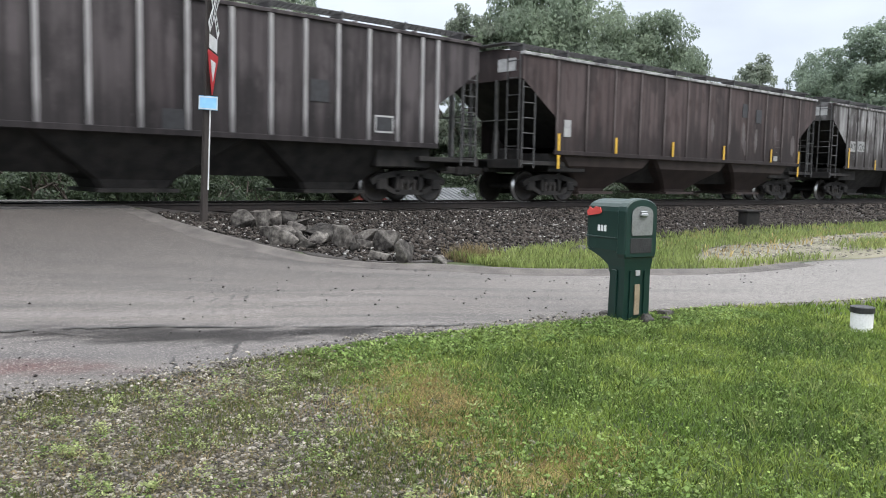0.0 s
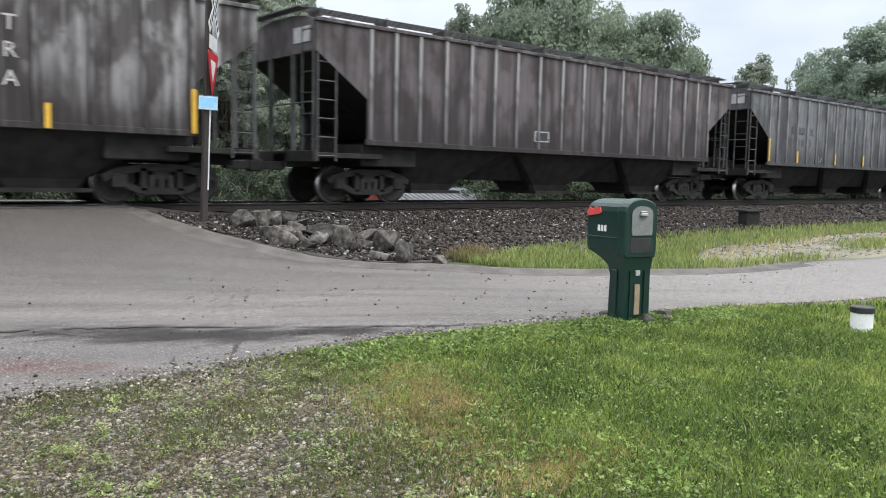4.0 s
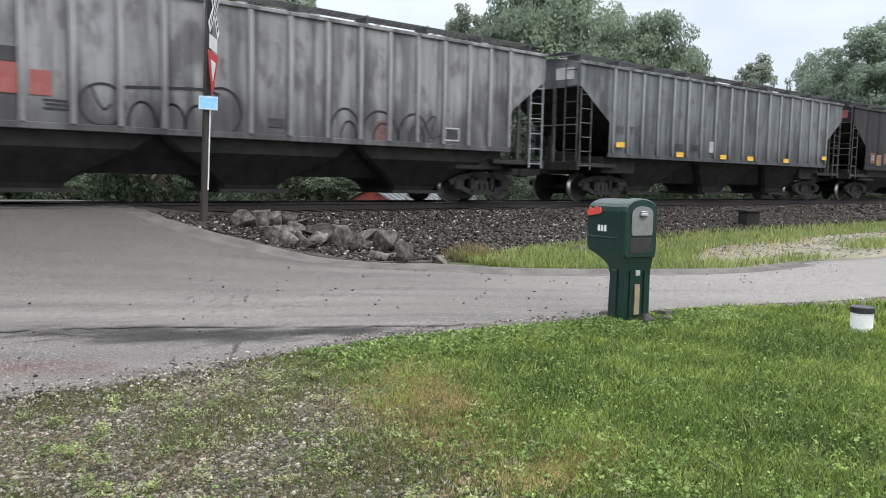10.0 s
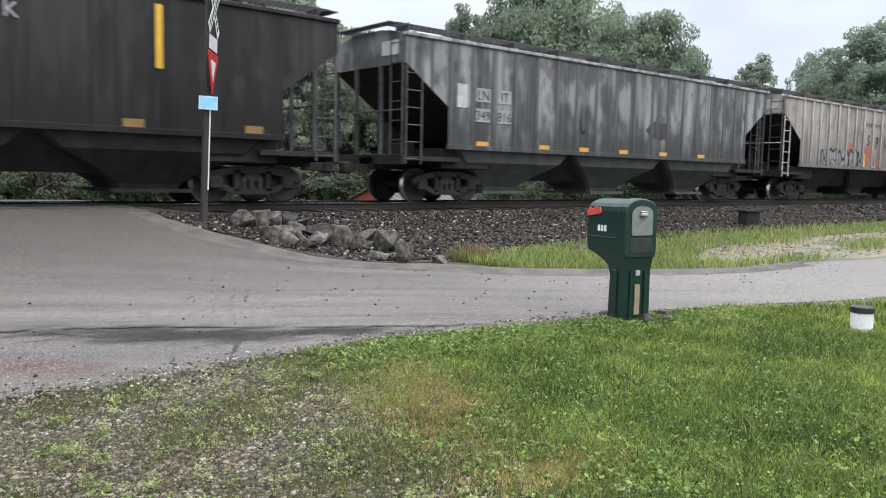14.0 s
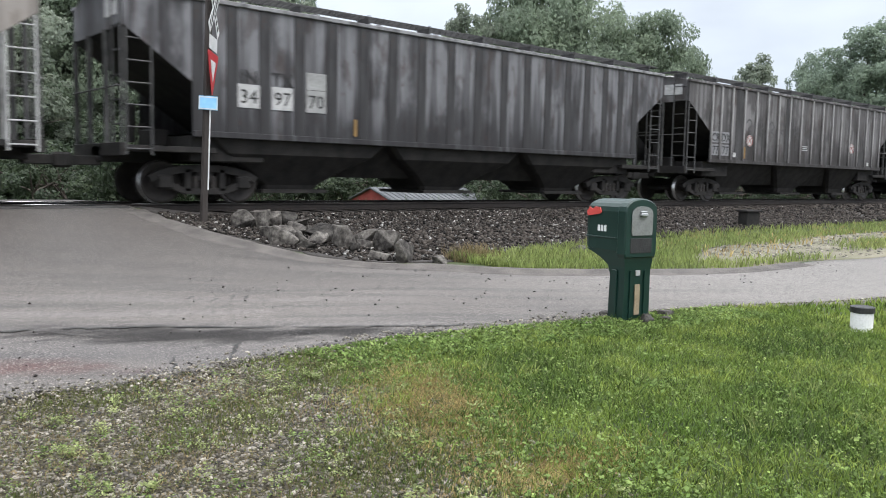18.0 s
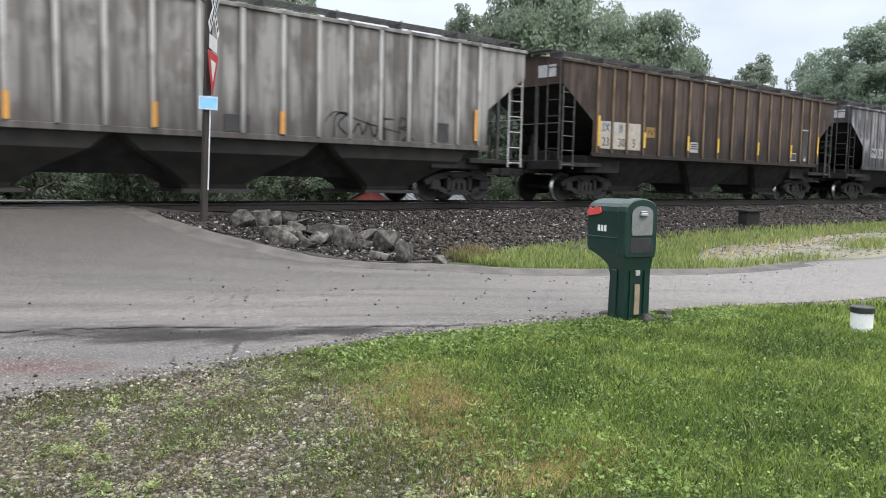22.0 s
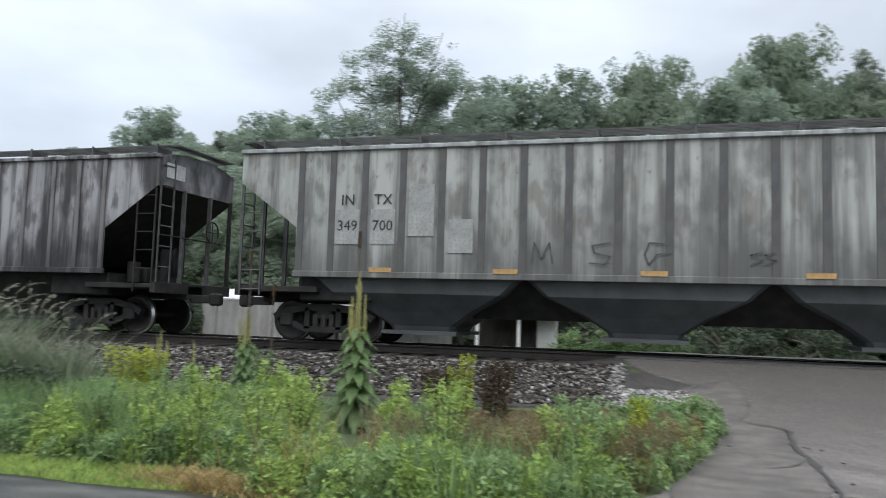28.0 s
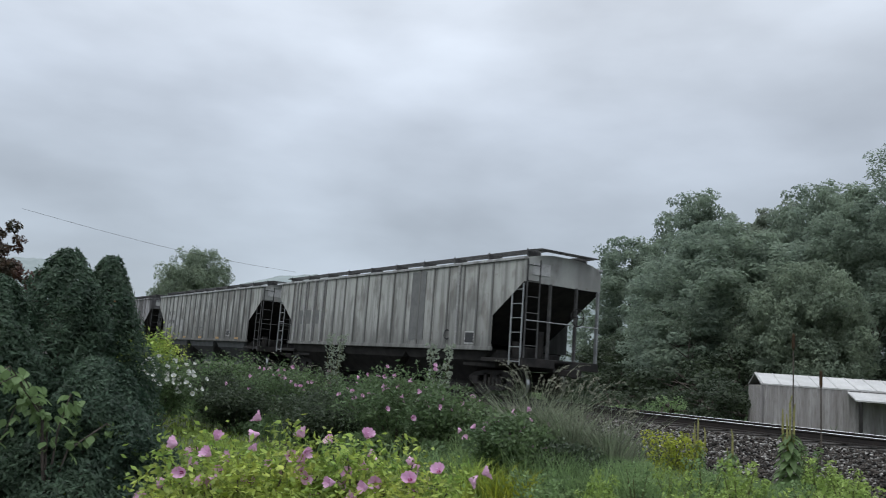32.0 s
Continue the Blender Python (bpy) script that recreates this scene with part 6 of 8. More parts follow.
for k, (xa, ya, xb, yb) in enumerate(((3.567, 8.709, 3.752, 8.913), (3.771, 8.495, 3.937, 8.661), (3.975, 8.466, 4.228, 8.787), (4.112, 8.398, 4.384, 8.767), (5.842, 8.243, 6.221, 8.622), (5.929, 8.038, 6.347, 8.418), (6.124, 7.922, 6.464, 8.233))):
    part("tyre_groove", crack([(xa, ya), ((xa + xb) / 2, (ya + yb) / 2), (xb, yb)], 0.012, 100 + k), road, "short dark groove in the asphalt")
EDGE_LINE = [(5.25, 11.65), (5.68, 11.22), (6.02, 10.84), (6.4, 10.6), (6.78, 10.36), (7.07, 10.12), (7.31, 9.69), (7.5, 9.26), (7.83, 8.88)]
for k in range(24):
    f = k / 23 * (len(EDGE_LINE) - 1.001)
    i = int(f)
    x = EDGE_LINE[i][0] + (EDGE_LINE[i + 1][0] - EDGE_LINE[i][0]) * (f - i)
    y = EDGE_LINE[i][1] + (EDGE_LINE[i + 1][1] - EDGE_LINE[i][1]) * (f - i)
    part("tyre_groove", crack([(x, y), (x + 0.17, y + 0.22), (x + 0.34, y + 0.44)], R.uniform(0.006, 0.013), 120 + k), road, "short dark groove by the road edge")

# ---- lettering and marks on the cars ----
M["dark_patch17"] = surface("slate_patch", (0.12, 0.122, 0.122), (0.16, 0.162, 0.16), 3, 0.7)
INK, PALE = M["ink"], M["pale_ink"]


def box_mark(k, x, z, w=0.42, h=0.34):
    panel(c[k], "data_panel", M["white_panel"], x, z, w, h, "", -1.61)
    panel(c[k], "data_field", M["dark_box"], x, z, w * 0.86, h * 0.8, "", -1.618)


def bars(k, x, z, w, rows, mat="ink", h=0.035, y=-1.612):
    for i in range(rows):
        panel(c[k], "text_bar", M[mat], x, z - 0.075 * i, round(w * (1 - 0.18 * (i % 2)), 3), h, "", y)


def stroke(k, pts, width=0.05, mat="ink", y=-1.609):
    """One sprayed line on the side of a car."""
    part("graffiti", ribbon(bend(pts, 5), width).mesh("graffiti", M[mat]), c[k], "", pose(0, y, 0))


def arc(x, z, rx, rz, a0=0, a1=360, n=9):
    return [(x + rx * math.cos(radians(a0 + (a1 - a0) * i / n)), z + rz * math.sin(radians(a0 + (a1 - a0) * i / n))) for i in range(n + 1)]


def blob(k, x, z, rx, rz, mat, seed, y=-1.606):
    """A filled sprayed patch with an uneven rim."""
    r = random.Random(seed)
    rim = [(x + rx * q * math.cos(6.283 * i / 14), 0, z + rz * q * math.sin(6.283 * i / 14)) for i in range(14) for q in (r.uniform(0.75, 1.1),)]
    part("paint_patch", Geo().add(rim, [tuple(range(14))]).mesh("paint_patch", M[mat]), c[k], "", pose(0, y, 0))


def letters(k, items, size, mat, z):
    for s, x in items:
        words(c[k], s, size, mat, x, z - 0.36 * size)


M["faded_ink"] = surface("faded_lettering", (0.05, 0.05, 0.052), (0.09, 0.09, 0.09), 8, 0.7)
M["soot"] = surface("sooty_bay", (0.022, 0.021, 0.022), (0.06, 0.058, 0.06), 1.6, 0.75, 0, 0.1, 12, (0.018, 0.017, 0.018), (3, 1, 0.4))
M["grey_spray"] = surface("grey_spray", (0.16, 0.16, 0.17), (0.26, 0.26, 0.27), 4, 0.7)
M["red_spray"] = surface("red_spray", (0.25, 0.07, 0.05), (0.34, 0.12, 0.09), 2.5, 0.7, 0, 0.05, 14, (0.2, 0.12, 0.1))
FADED = M["faded_ink"]
box_mark(0, 5.73, 1.94, 0.55, 0.42)
for x, z in ((0.5, 1.7), (3.9, 2.6)):
    panel(c[0], "repair_patch", M["dark_box"], x, z, 0.5, 0.5)
panel(c[1], "door_panel", M["grey_panel"], -6.9, 2.2, 0.3, 0.5, "", -1.615)
panel(c[1], "data_panel", M["pale_patch"], 5.6, 1.68, 0.3, 0.2)
M["scuff"] = surface("scuffed_maroon_paint", (0.062, 0.046, 0.045), (0.125, 0.115, 0.112), 2.2, 0.75, 0, 0.1, 14, (0.05, 0.036, 0.036), (3, 1, 0.5))
for i, (x, z, rx, rz) in enumerate(((0.95, 2.55, 0.14, 0.45), (2.1, 2.75, 0.12, 0.7), (3.1, 2.45, 0.16, 0.55), (3.3, 2.0, 0.2, 0.3), (4.02, 2.35, 0.13, 0.5), (6.95, 2.25, 0.2, 0.5), (5.5, 2.6, 0.12, 0.4))):
    blob(1, x, z, rx, rz, "scuff", 40 + i)
for x, z in ((3.15, 3.4), (4.15, 3.25)):
    panel(c[1], "repair_patch", M["dark_box"], x, z, 0.42, 0.5)
stroke(1, [(5.32, 2.1), (5.6, 2.4), (6.05, 2.35), (6.0, 2.15), (5.6, 2.12)], 0.018, "scuff")
stroke(1, [(5.45, 1.95), (5.8, 1.9), (6.0, 1.62)], 0.018, "scuff")
for x in (-7.3, 7.45):
    panel(c[1], "reflector_strip", M["yellow"], x, 1.2, 0.1, 0.4, "", -1.648)
panel(c[2], "name_panel", M["pale_patch"], -6.76, 2.44, 0.54, 0.46)
panel(c[2], "name_panel", M["pale_patch"], -5.9, 2.47, 0.7, 0.46)
letters(2, (("AT", -6.76), ("GX", -5.9)), 0.42, INK, 2.44)
letters(2, (("78", -6.76),), 0.38, FADED, 1.98)
for s, z in (("T", 3.28), ("R", 2.8), ("A", 2.3)):
    letters(2, ((s, 4.03),), 0.4, PALE, z)
box_mark(2, 1.98, 1.68)
box_mark(2, 2.98, 1.68)
box_mark(3, -1.3, 1.9, 0.6, 0.3)
letters(4, (("R", -5.49), ("RR", -4.73), ("X", -3.85)), 0.46, FADED, 2.88)
letters(4, (("2", -5.63), ("9 0", -4.8), ("3", -3.96)), 0.46, FADED, 2.4)
stroke(4, [(-3.1, 1.85), (-2.98, 1.62), (-2.8, 1.82)], 0.03, "grey_panel")
box_mark(4, 5.15, 1.86)
letters(5, (("PM", -6.34), ("IX", -5.62)), 0.44, FADED, 2.2)
letters(5, (("07", -6.37), ("28", -5.56)), 0.44, INK, 1.78)
box_mark(5, 3.44, 1.84, 0.44, 0.36)
box_mark(5, 4.31, 1.84, 0.44, 0.36)
panel(c[5], "data_panel", M["soot"], -7.1, 1.92, 0.36, 0.3)
for x in (-4.0, -2.6, -0.6, 0.5, 2.3):
    bars(5, x, 2.1 if x < -2 else 1.85, 0.42, 3)
blob(5, -4.0, 2.5, 0.16, 0.2, "soot", 3)
letters(6, (("IN", -6.6),), 0.42, INK, 2.8)
panel(c[6], "red_patch", M["red_panel"], -5.1, 2.3, 0.5, 0.55)
panel(c[6], "red_patch", M["red_panel"], -4.58, 2.25, 0.36, 0.45)
panel(c[6], "brown_patch", M["soot"], -5.1, 2.72, 0.5, 0.26)
stroke(6, arc(-3.5, 1.93, 0.42, 0.4), 0.05)
stroke(6, [(-3.7, 2.25), (-3.5, 1.85), (-3.35, 1.95)], 0.04)
stroke(6, [(-3.1, 2.3), (-2.4, 2.34), (-1.5, 2.38), (-1.15, 2.3)], 0.06)
for x in (-2.75, -2.15, -1.6):
    stroke(6, arc(x, 1.62, 0.27, 0.42, 200, -20), 0.05)
stroke(6, arc(-1.1, 1.95, 0.46, 0.5, 110, -100), 0.05)
stroke(6, [(-1.35, 2.4), (-1.38, 1.9), (-1.3, 1.5)], 0.04)
for x, w in ((2.0, 0.42), (3.0, 0.55), (4.05, 0.48)):
    stroke(6, arc(x, 1.62, w, 0.62, 195, -15), 0.05)
    stroke(6, arc(x + 0.1, 1.6, w * 0.5, 0.35, 190, -10), 0.04)
blob(6, 3.05, 1.75, 0.24, 0.26, "dull_red", 5)
stroke(6, [(4.2, 1.6), (4.5, 2.1), (4.75, 2.2), (4.6, 1.7), (4.95, 1.75)], 0.04)
bars(6, -4.3, 1.95, 0.5, 3)
box_mark(6, 5.32, 1.8, 0.5, 0.34)
panel(c[6], "dark_patch", M["soot"], 0.2, 1.8, 0.4, 0.2)
letters(7, (("IN", -6.9), ("TX", -6.15)), 0.4, FADED, 2.3)
panel(c[7], "repair_patch", M["grey_panel"], -1.5, 1.95, 0.42, 0.4)
for x in (-3.6, -2.6, 4.2):
    bars(7, x, 1.95, 0.5, 3)
for x, m in ((-6.61, "dull_red"), (-5.89, "dull_tan"), (-5.1, "dull_red"), (-4.25, "dull_red"), (-3.55, "dull_red")):
    panel(c[8], "painted_square", M[m], x, 1.98 - 0.08 * (m == "dull_tan"), 0.52, 0.5)
letters(8, (("12", -6.61), ("1", -5.1)), 0.34, PALE, 2.0)
for s, x in zip("OLAWK", (-3.9, -2.9, -1.0, 0.0, 2.0)):
    letters(8, ((s, x),), 0.4, M["grey_panel"], 3.5)
panel(c[8], "yellow_strip", M["yellow"], 4.65, 3.35, 0.14, 1.25)
for s, x, z in (("LN", -6.2, 2.9), ("IT", -5.4, 2.9), ("349", -6.2, 2.36), ("816", -5.4, 2.36)):
    panel(c[9], "number_panel", M["pale_patch"], x, z, 0.52, 0.36, "", -1.61)
    letters(9, ((s, x),), 0.36, INK, z)
panel(c[9], "repair_patch", M["white_panel"], -6.95, 2.83, 0.36, 0.62)
blob(9, 1.8, 2.35, 0.75, 0.36, "soot", 7)
stroke(9, [(-2.2, 2.45), (-2.05, 2.1), (-1.9, 2.2)], 0.07)
for s, x, z, h in (("S", -0.84, 2.8, 0.72), ("P", 0.12, 2.72, 0.78), ("C", 1.12, 2.76, 0.58)):
    letters(10, ((s, x),), h, INK, z)
letters(10, (("SOUTH", -0.92), ("POINT", 0.15)), 0.24, FADED, 3.5)
blob(10, -0.7, 2.12, 0.5, 0.5, "red_spray", 1)
blob(10, -2.7, 2.35, 0.36, 0.3, "red_spray", 2)
blob(10, 0.35, 1.78, 0.25, 0.2, "red_spray", 4)
for i, (x, w, h) in enumerate(((-5.15, 0.42, 0.3), (-4.35, 0.5, 0.36), (-3.35, 0.62, 0.33), (-2.35, 0.5, 0.38), (-1.6, 0.34, 0.32))):
    blob(10, x, 1.88, w, h, "grey_spray", 20 + i, -1.609)
    stroke(10, [(x - w, 1.58), (x - 0.7 * w, 1.9 + h), (x - 0.1 * w, 1.78 + h * (i % 2)), (x + 0.5 * w, 1.92 + h), (x + w, 1.75), (x + 0.8 * w, 1.56)], 0.075, "ink", -1.613)
    stroke(10, [(x - 0.5 * w, 1.6), (x - 0.2 * w, 1.85), (x + 0.15 * w, 1.65 + 0.1 * (i % 3)), (x + 0.5 * w, 1.8)], 0.05, "ink", -1.613)
stroke(10, [(-0.5, 1.7), (-0.2, 1.55), (0.0, 1.62)], 0.05, "white_panel", -1.613)
for i, x in enumerate((2.3, 2.9, 3.6, 4.7, 5.5, 6.2)):
    stroke(10, [(x, 1.65), (x + 0.05, 2.2 - 0.05 * i), (x + 0.3, 2.0), (x + 0.22, 1.62)], 0.05, ("pale_ink", "faded_ink", "grey_spray")[i % 3], -1.609)
stroke(10, [(6.7, 3.2), (6.85, 3.5), (7.0, 3.2), (7.15, 3.55), (7.3, 3.3)], 0.04)
stroke(10, [(6.4, 1.7), (6.5, 2.0), (6.7, 1.75), (6.9, 1.9)], 0.05)
for s, x in (("34", -6.2), ("97", -5.39), ("70", -4.53)):
    panel(c[11], "number_panel", M["white_panel"] if x < -5 else M["pale_patch"], x, 2.33, 0.52, 0.5, "", -1.61)
    letters(11, ((s, x),), 0.42, INK, 2.33)
letters(11, (("IN", -6.2), ("TX", -5.39)), 0.42, INK, 2.75)
panel(c[11], "repair_patch", M["pale_patch"], -4.53, 2.78, 0.52, 0.38)
panel(c[11], "reflector_strip", M["dull_tan"], -3.45, 1.8, 0.09, 0.4)
for s, x, z in (("CR", -7.05, 2.34), ("DX", -6.38, 2.34), ("77", -7.05, 1.88), ("77", -6.38, 1.88)):
    panel(c[12], "number_panel", M["grey_spray"], x, z, 0.5, 0.4, "", -1.606)
    letters(12, ((s, x),), 0.42, INK, z)
panel(c[12], "repair_patch", M["white_panel"], -5.72, 1.73, 0.18, 0.16)
panel(c[12], "repair_patch", M["white_panel"], 6.03, 1.68, 0.18, 0.16)
panel(c[12], "reflector_strip", M["dull_tan"], -5.11, 1.83, 0.1, 0.44, "", -1.672)
for x in (-5.42, -1.66):
    panel(c[12], "sooty_bay", M["soot"], x, 2.85, 0.56, 2.5, "", -1.605)
for x, z in ((-4.67, 2.3), (4.25, 2.33)):
    field = part("mark_field", Geo().loft([[(0.22 * math.cos(6.283 * q / 20), y, 0.22 * math.sin(6.283 * q / 20)) for q in range(20)] for y in (0.004, -0.004)]).mesh("mark_field", M["white_panel"]), c[12], "", pose(x, -1.61, z))
    part("round_mark", Geo().tube([(0.19 * math.cos(6.283 * q / 20), -0.004, 0.19 * math.sin(6.283 * q / 20)) for q in range(21)], 0.016, 4).tube([(-0.1, -0.006, -0.1), (0.1, -0.006, 0.1)], 0.014, 4).tube([(-0.1, -0.006, 0.1), (0.1, -0.006, -0.1)], 0.014, 4).mesh("round_mark", M["red_panel"]), field, "red ring and cross on a white field")
for i, x in enumerate((-4.75, -3.85, -3.05, -2.25, -1.1)):
    stroke(12, [(x - 0.22, 2.95), (x, 3.1), (x + 0.2, 2.9), (x - 0.05, 2.75), (x + 0.1, 2.65)], 0.05, "faded_ink")
    stroke(12, [(x + 0.08, 2.8), (x + 0.06, 2.4), (x + 0.08, 2.05)], 0.03, "faded_ink")
bars(12, -0.23, 2.25, 0.45, 3, "white_panel")
panel(c[12], "dark_patch", M["soot"], 5.2, 1.9, 0.5, 0.6)
for x, pts in ((2.55, ((0, 0), (0.05, 0.5), (0.35, 0.55), (0.1, 0.3), (0.4, 0.05))), (3.05, ((0, 0.1), (0.2, 0.35), (0.3, 0.1), (0.45, 0.4))), (3.55, ((0, 0.35), (0.15, 0.05), (0.3, 0.4), (0.45, 0.1))), (3.95, ((0, 0.7), (0.05, 0.0), (-0.1, 0.45), (0.3, 0.5))), (4.4, ((0, 0), (0.1, 0.55), (0.35, 0.4), (0.1, 0.3), (0.4, 0.2), (0.15, 0.0), (0.5, 0.05)))):
    stroke(13, [(x + p, 1.57 + z) for p, z in pts], 0.045)
stroke(13, [(2.3, 1.9), (2.6, 2.15), (3.4, 1.95), (4.5, 1.75)], 0.03)
panel(c[13], "grey_patch", M["grey_panel"], -5.6, 2.9, 0.5, 0.7)
panel(c[13], "grey_patch", M["grey_panel"], -4.7, 2.9, 0.5, 0.7)
letters(13, (("WT", -5.15),), 0.3, FADED, 2.95)
bars(13, -5.6, 2.1, 0.5, 4)
panel(c[13], "dark_patch", M["soot"], 0.12, 1.74, 0.6, 0.36)
panel(c[13], "dark_patch", M["soot"], 5.85, 1.84, 0.4, 0.46)
panel(c[14], "name_panel", surface("faded_tan_panel", (0.34, 0.30, 0.25), (0.44, 0.40, 0.35), 5, 0.7), -6.04, 2.1, 2.05, 0.85)
panel(c[14], "grey_patch", M["grey_panel"], -6.6, 2.36, 0.9, 0.32, "", -1.617)
letters(14, (("IX", -6.8), ("II", -6.05)), 0.38, INK, 2.34)
letters(14, (("23", -6.8), ("30", -6.0), ("5", -5.35)), 0.38, INK, 1.9)
panel(c[14], "sketch_panel", M["dull_tan"], -4.48, 2.29, 0.5, 0.34)
stroke(14, [(-4.65, 2.2), (-4.5, 2.36), (-4.42, 2.22), (-4.3, 2.38)], 0.03, "ink", -1.622)
panel(c[14], "data_panel", M["grey_panel"], -1.89, 1.9, 0.5, 0.36)
bars(14, -1.89, 2.0, 0.4, 3, "ink", 0.035, -1.622)
box_mark(14, 5.38, 1.79, 0.44, 0.32)
panel(c[14], "white_patch", M["white_panel"], 6.35, 1.74, 0.16, 0.18)
panel(c[14], "door_bar", M["grey_panel"], 6.3, 2.92, 0.5, 0.05)
panel(c[14], "door_panel", M["soot"], 6.3, 2.3, 0.42, 1.1)
for x in (1.4, 1.75, 2.15):
    stroke(14, arc(x, 1.98, 0.16, 0.32, 60, 400), 0.05, "soot")
panel(c[15], "name_panel", M["pale_patch"], -5.9, 2.22, 1.5, 0.44)
letters(15, (("PM", -6.28), ("RX", -5.5)), 0.46, INK, 2.22)
letters(15, (("38", -6.28), ("50", -5.5)), 0.4, FADED, 1.8)
panel(c[15], "white_patch", M["white_panel"], -3.92, 2.03, 0.3, 0.12)
panel(c[15], "white_patch", M["white_panel"], -2.9, 2.03, 0.55, 0.14)
panel(c[15], "dark_patch", M["soot"], 3.4, 1.85, 0.5, 0.4)
part("roof_strip", Geo().box(-1.95, 0.25, -1.68, -1.45, EAVE + 0.05, EAVE + 0.10).mesh("roof_strip", M["orange"]), c[15], "orange strip on the roof edge")
for s, x, z in (("IN", -6.2, 2.98), ("TX", -5.39, 2.98), ("349", -6.2, 2.42), ("700", -5.39, 2.42)):
    if z < 2.5:
        panel(c[16], "number_panel", M["pale_patch"], x, 2.5, 0.55, 0.75, "", -1.61)
    words(c[16], s, 0.32, INK, x, z)
panel(c[16], "repair_patch", M["pale_patch"], -4.53, 2.85, 0.56, 1.1)
panel(c[16], "repair_patch", M["pale_patch"], -3.66, 2.3, 0.52, 0.7)
for q, (x, pts) in enumerate(((-1.97, [(-0.2, 0), (-0.15, 0.42), (0.0, 0.1), (0.15, 0.42), (0.22, 0)]), (-0.83, [(0.2, 0.42), (-0.15, 0.36), (-0.1, 0.22), (0.2, 0.15), (0.1, 0.0), (-0.2, 0.02)]), (0.2, [(0.25, 0.4), (-0.1, 0.42), (-0.18, 0.2), (-0.1, 0.0), (0.05, 0.2), (0.3, 0.22)]), (2.02, [(0.1, 0.25), (-0.1, 0.2), (0.1, 0.1), (-0.1, 0.02)]), (2.26, [(0.1, 0.25), (-0.1, 0.2), (0.1, 0.1), (-0.1, 0.02)]))):
    part("graffiti", ribbon([(a + x, b + 1.75) for a, b in pts], 0.03).mesh("graffiti", FADED), c[16], "", pose(0, -1.635, 0))
for x in (-5.4, -2.7, 0.2, 3.1, 6.0):
    panel(c[16], "reflector_strip", M["worn_orange"], x, 1.58, 0.5, 0.1, "", -1.648)
box_mark(16, 4.6, 1.85, 0.5, 0.34)
for x in (-6.4, -5.6, -4.8):
    panel(c[17], "dark_patch", M["dark_patch17"], x, 2.6, 0.45, 0.6)
for k in range(5):
    part("wide_rib", Geo().box(-0.05, 0.05, -1.68, -1.595, SILL + 0.05, EAVE - 0.03, 0, 0.01).mesh("wide_rib", M["pale_patch"]), c[17], "", pose((-6.9, -6.0, -5.1, -4.25, 5.6)[k], 0, 0))
panel(c[17], "bare_panel", M["dark_patch17"], 3.15, 2.9, 0.9, 2.4)
words(c[17], "C", 0.5, INK, 5.05, 1.72, -1.64)
box_mark(17, 6.3, 1.8, 0.5, 0.4)


# ---- grass, gravel and plants ----
def blades(name, pts, h, w, lean, mat, seed, label, category="grass"):
    """Grass blades as one mesh: three triangles each."""
    r = np.random.default_rng(seed)
    n = len(pts)
    a = r.random(n) * 6.283
    hh = (h[0] + (h[1] - h[0]) * r.random(n) ** 1.3) if isinstance(h, tuple) else h
    ww = w * (0.6 + 0.8 * r.random(n))
    side = np.stack([np.cos(a), np.sin(a), np.zeros(n)], -1) * ww[:, None]
    b = r.random(n) * 6.283
    d = np.stack([np.cos(b), np.sin(b), np.zeros(n)], -1) * (hh * lean * (0.3 + r.random(n)))[:, None]
    up = np.zeros((n, 3))
    up[:, 2] = hh
    v = np.stack([pts - side, pts + side, pts + d * 0.35 + up * 0.6 - side * 0.8, pts + d * 0.35 + up * 0.6 + side * 0.8, pts + d + up], 1)
    tri = np.array([(0, 1, 3), (0, 3, 2), (2, 3, 4)])
    f = (tri[None] + 5 * np.arange(n)[:, None, None]).reshape(-1, 3)
    ob = new(name, raw_mesh(name, v.reshape(-1, 3), f, mat))
    return tagged(ob, label, category, kind="stuff")


def rosettes(name, pts, size, k, mat, seed, label, tilt=0.35, reach=0.25):
    """Low broad-leaved weeds: k leaves round each point."""
    r = np.random.default_rng(seed)
    n = len(pts)
    P = np.repeat(pts, k, 0)
    a = r.random(n * k) * 6.283
    s = np.repeat(size * (0.5 + r.random(n)), k) * (0.6 + 0.6 * r.random(n * k))
    out = np.stack([np.cos(a), np.sin(a), tilt * (0.2 + r.random(n * k))], -1)
    sd = np.stack([-np.sin(a), np.cos(a), 0.25 * r.normal(size=n * k)], -1)
    P = P + np.stack([np.cos(a), np.sin(a), np.zeros(n * k)], -1) * (s * reach * (0.4 + 1.2 * r.random(n * k)))[:, None]
    P[:, 2] += 0.012 + 0.035 * r.random(n * k)
    v = np.stack([P, P + (out * 0.55 + sd * 0.38) * s[:, None], P + out * s[:, None] * np.array([1, 1, 0.8]), P + (out * 0.55 - sd * 0.38) * s[:, None]], 1)
    return tagged(new(name, raw_mesh(name, v.reshape(-1, 3), np.arange(4 * n * k).reshape(-1, 4), mat)), label, "weeds", kind="stuff")


def on_ground(x, y, dz=0.0):
    return np.stack([x, y, height(x, y) + dz], -1)


def wave(x, y, f=1.0, s=0.0):
    """Slow pattern between 0 and 1 over the ground."""
    return 0.5 + 0.25 * np.sin(f * (1.7 * x + 0.6 * y) + s) + 0.25 * np.sin(f * (2.3 * y - 1.1 * x) + 2.1 * s + 1)


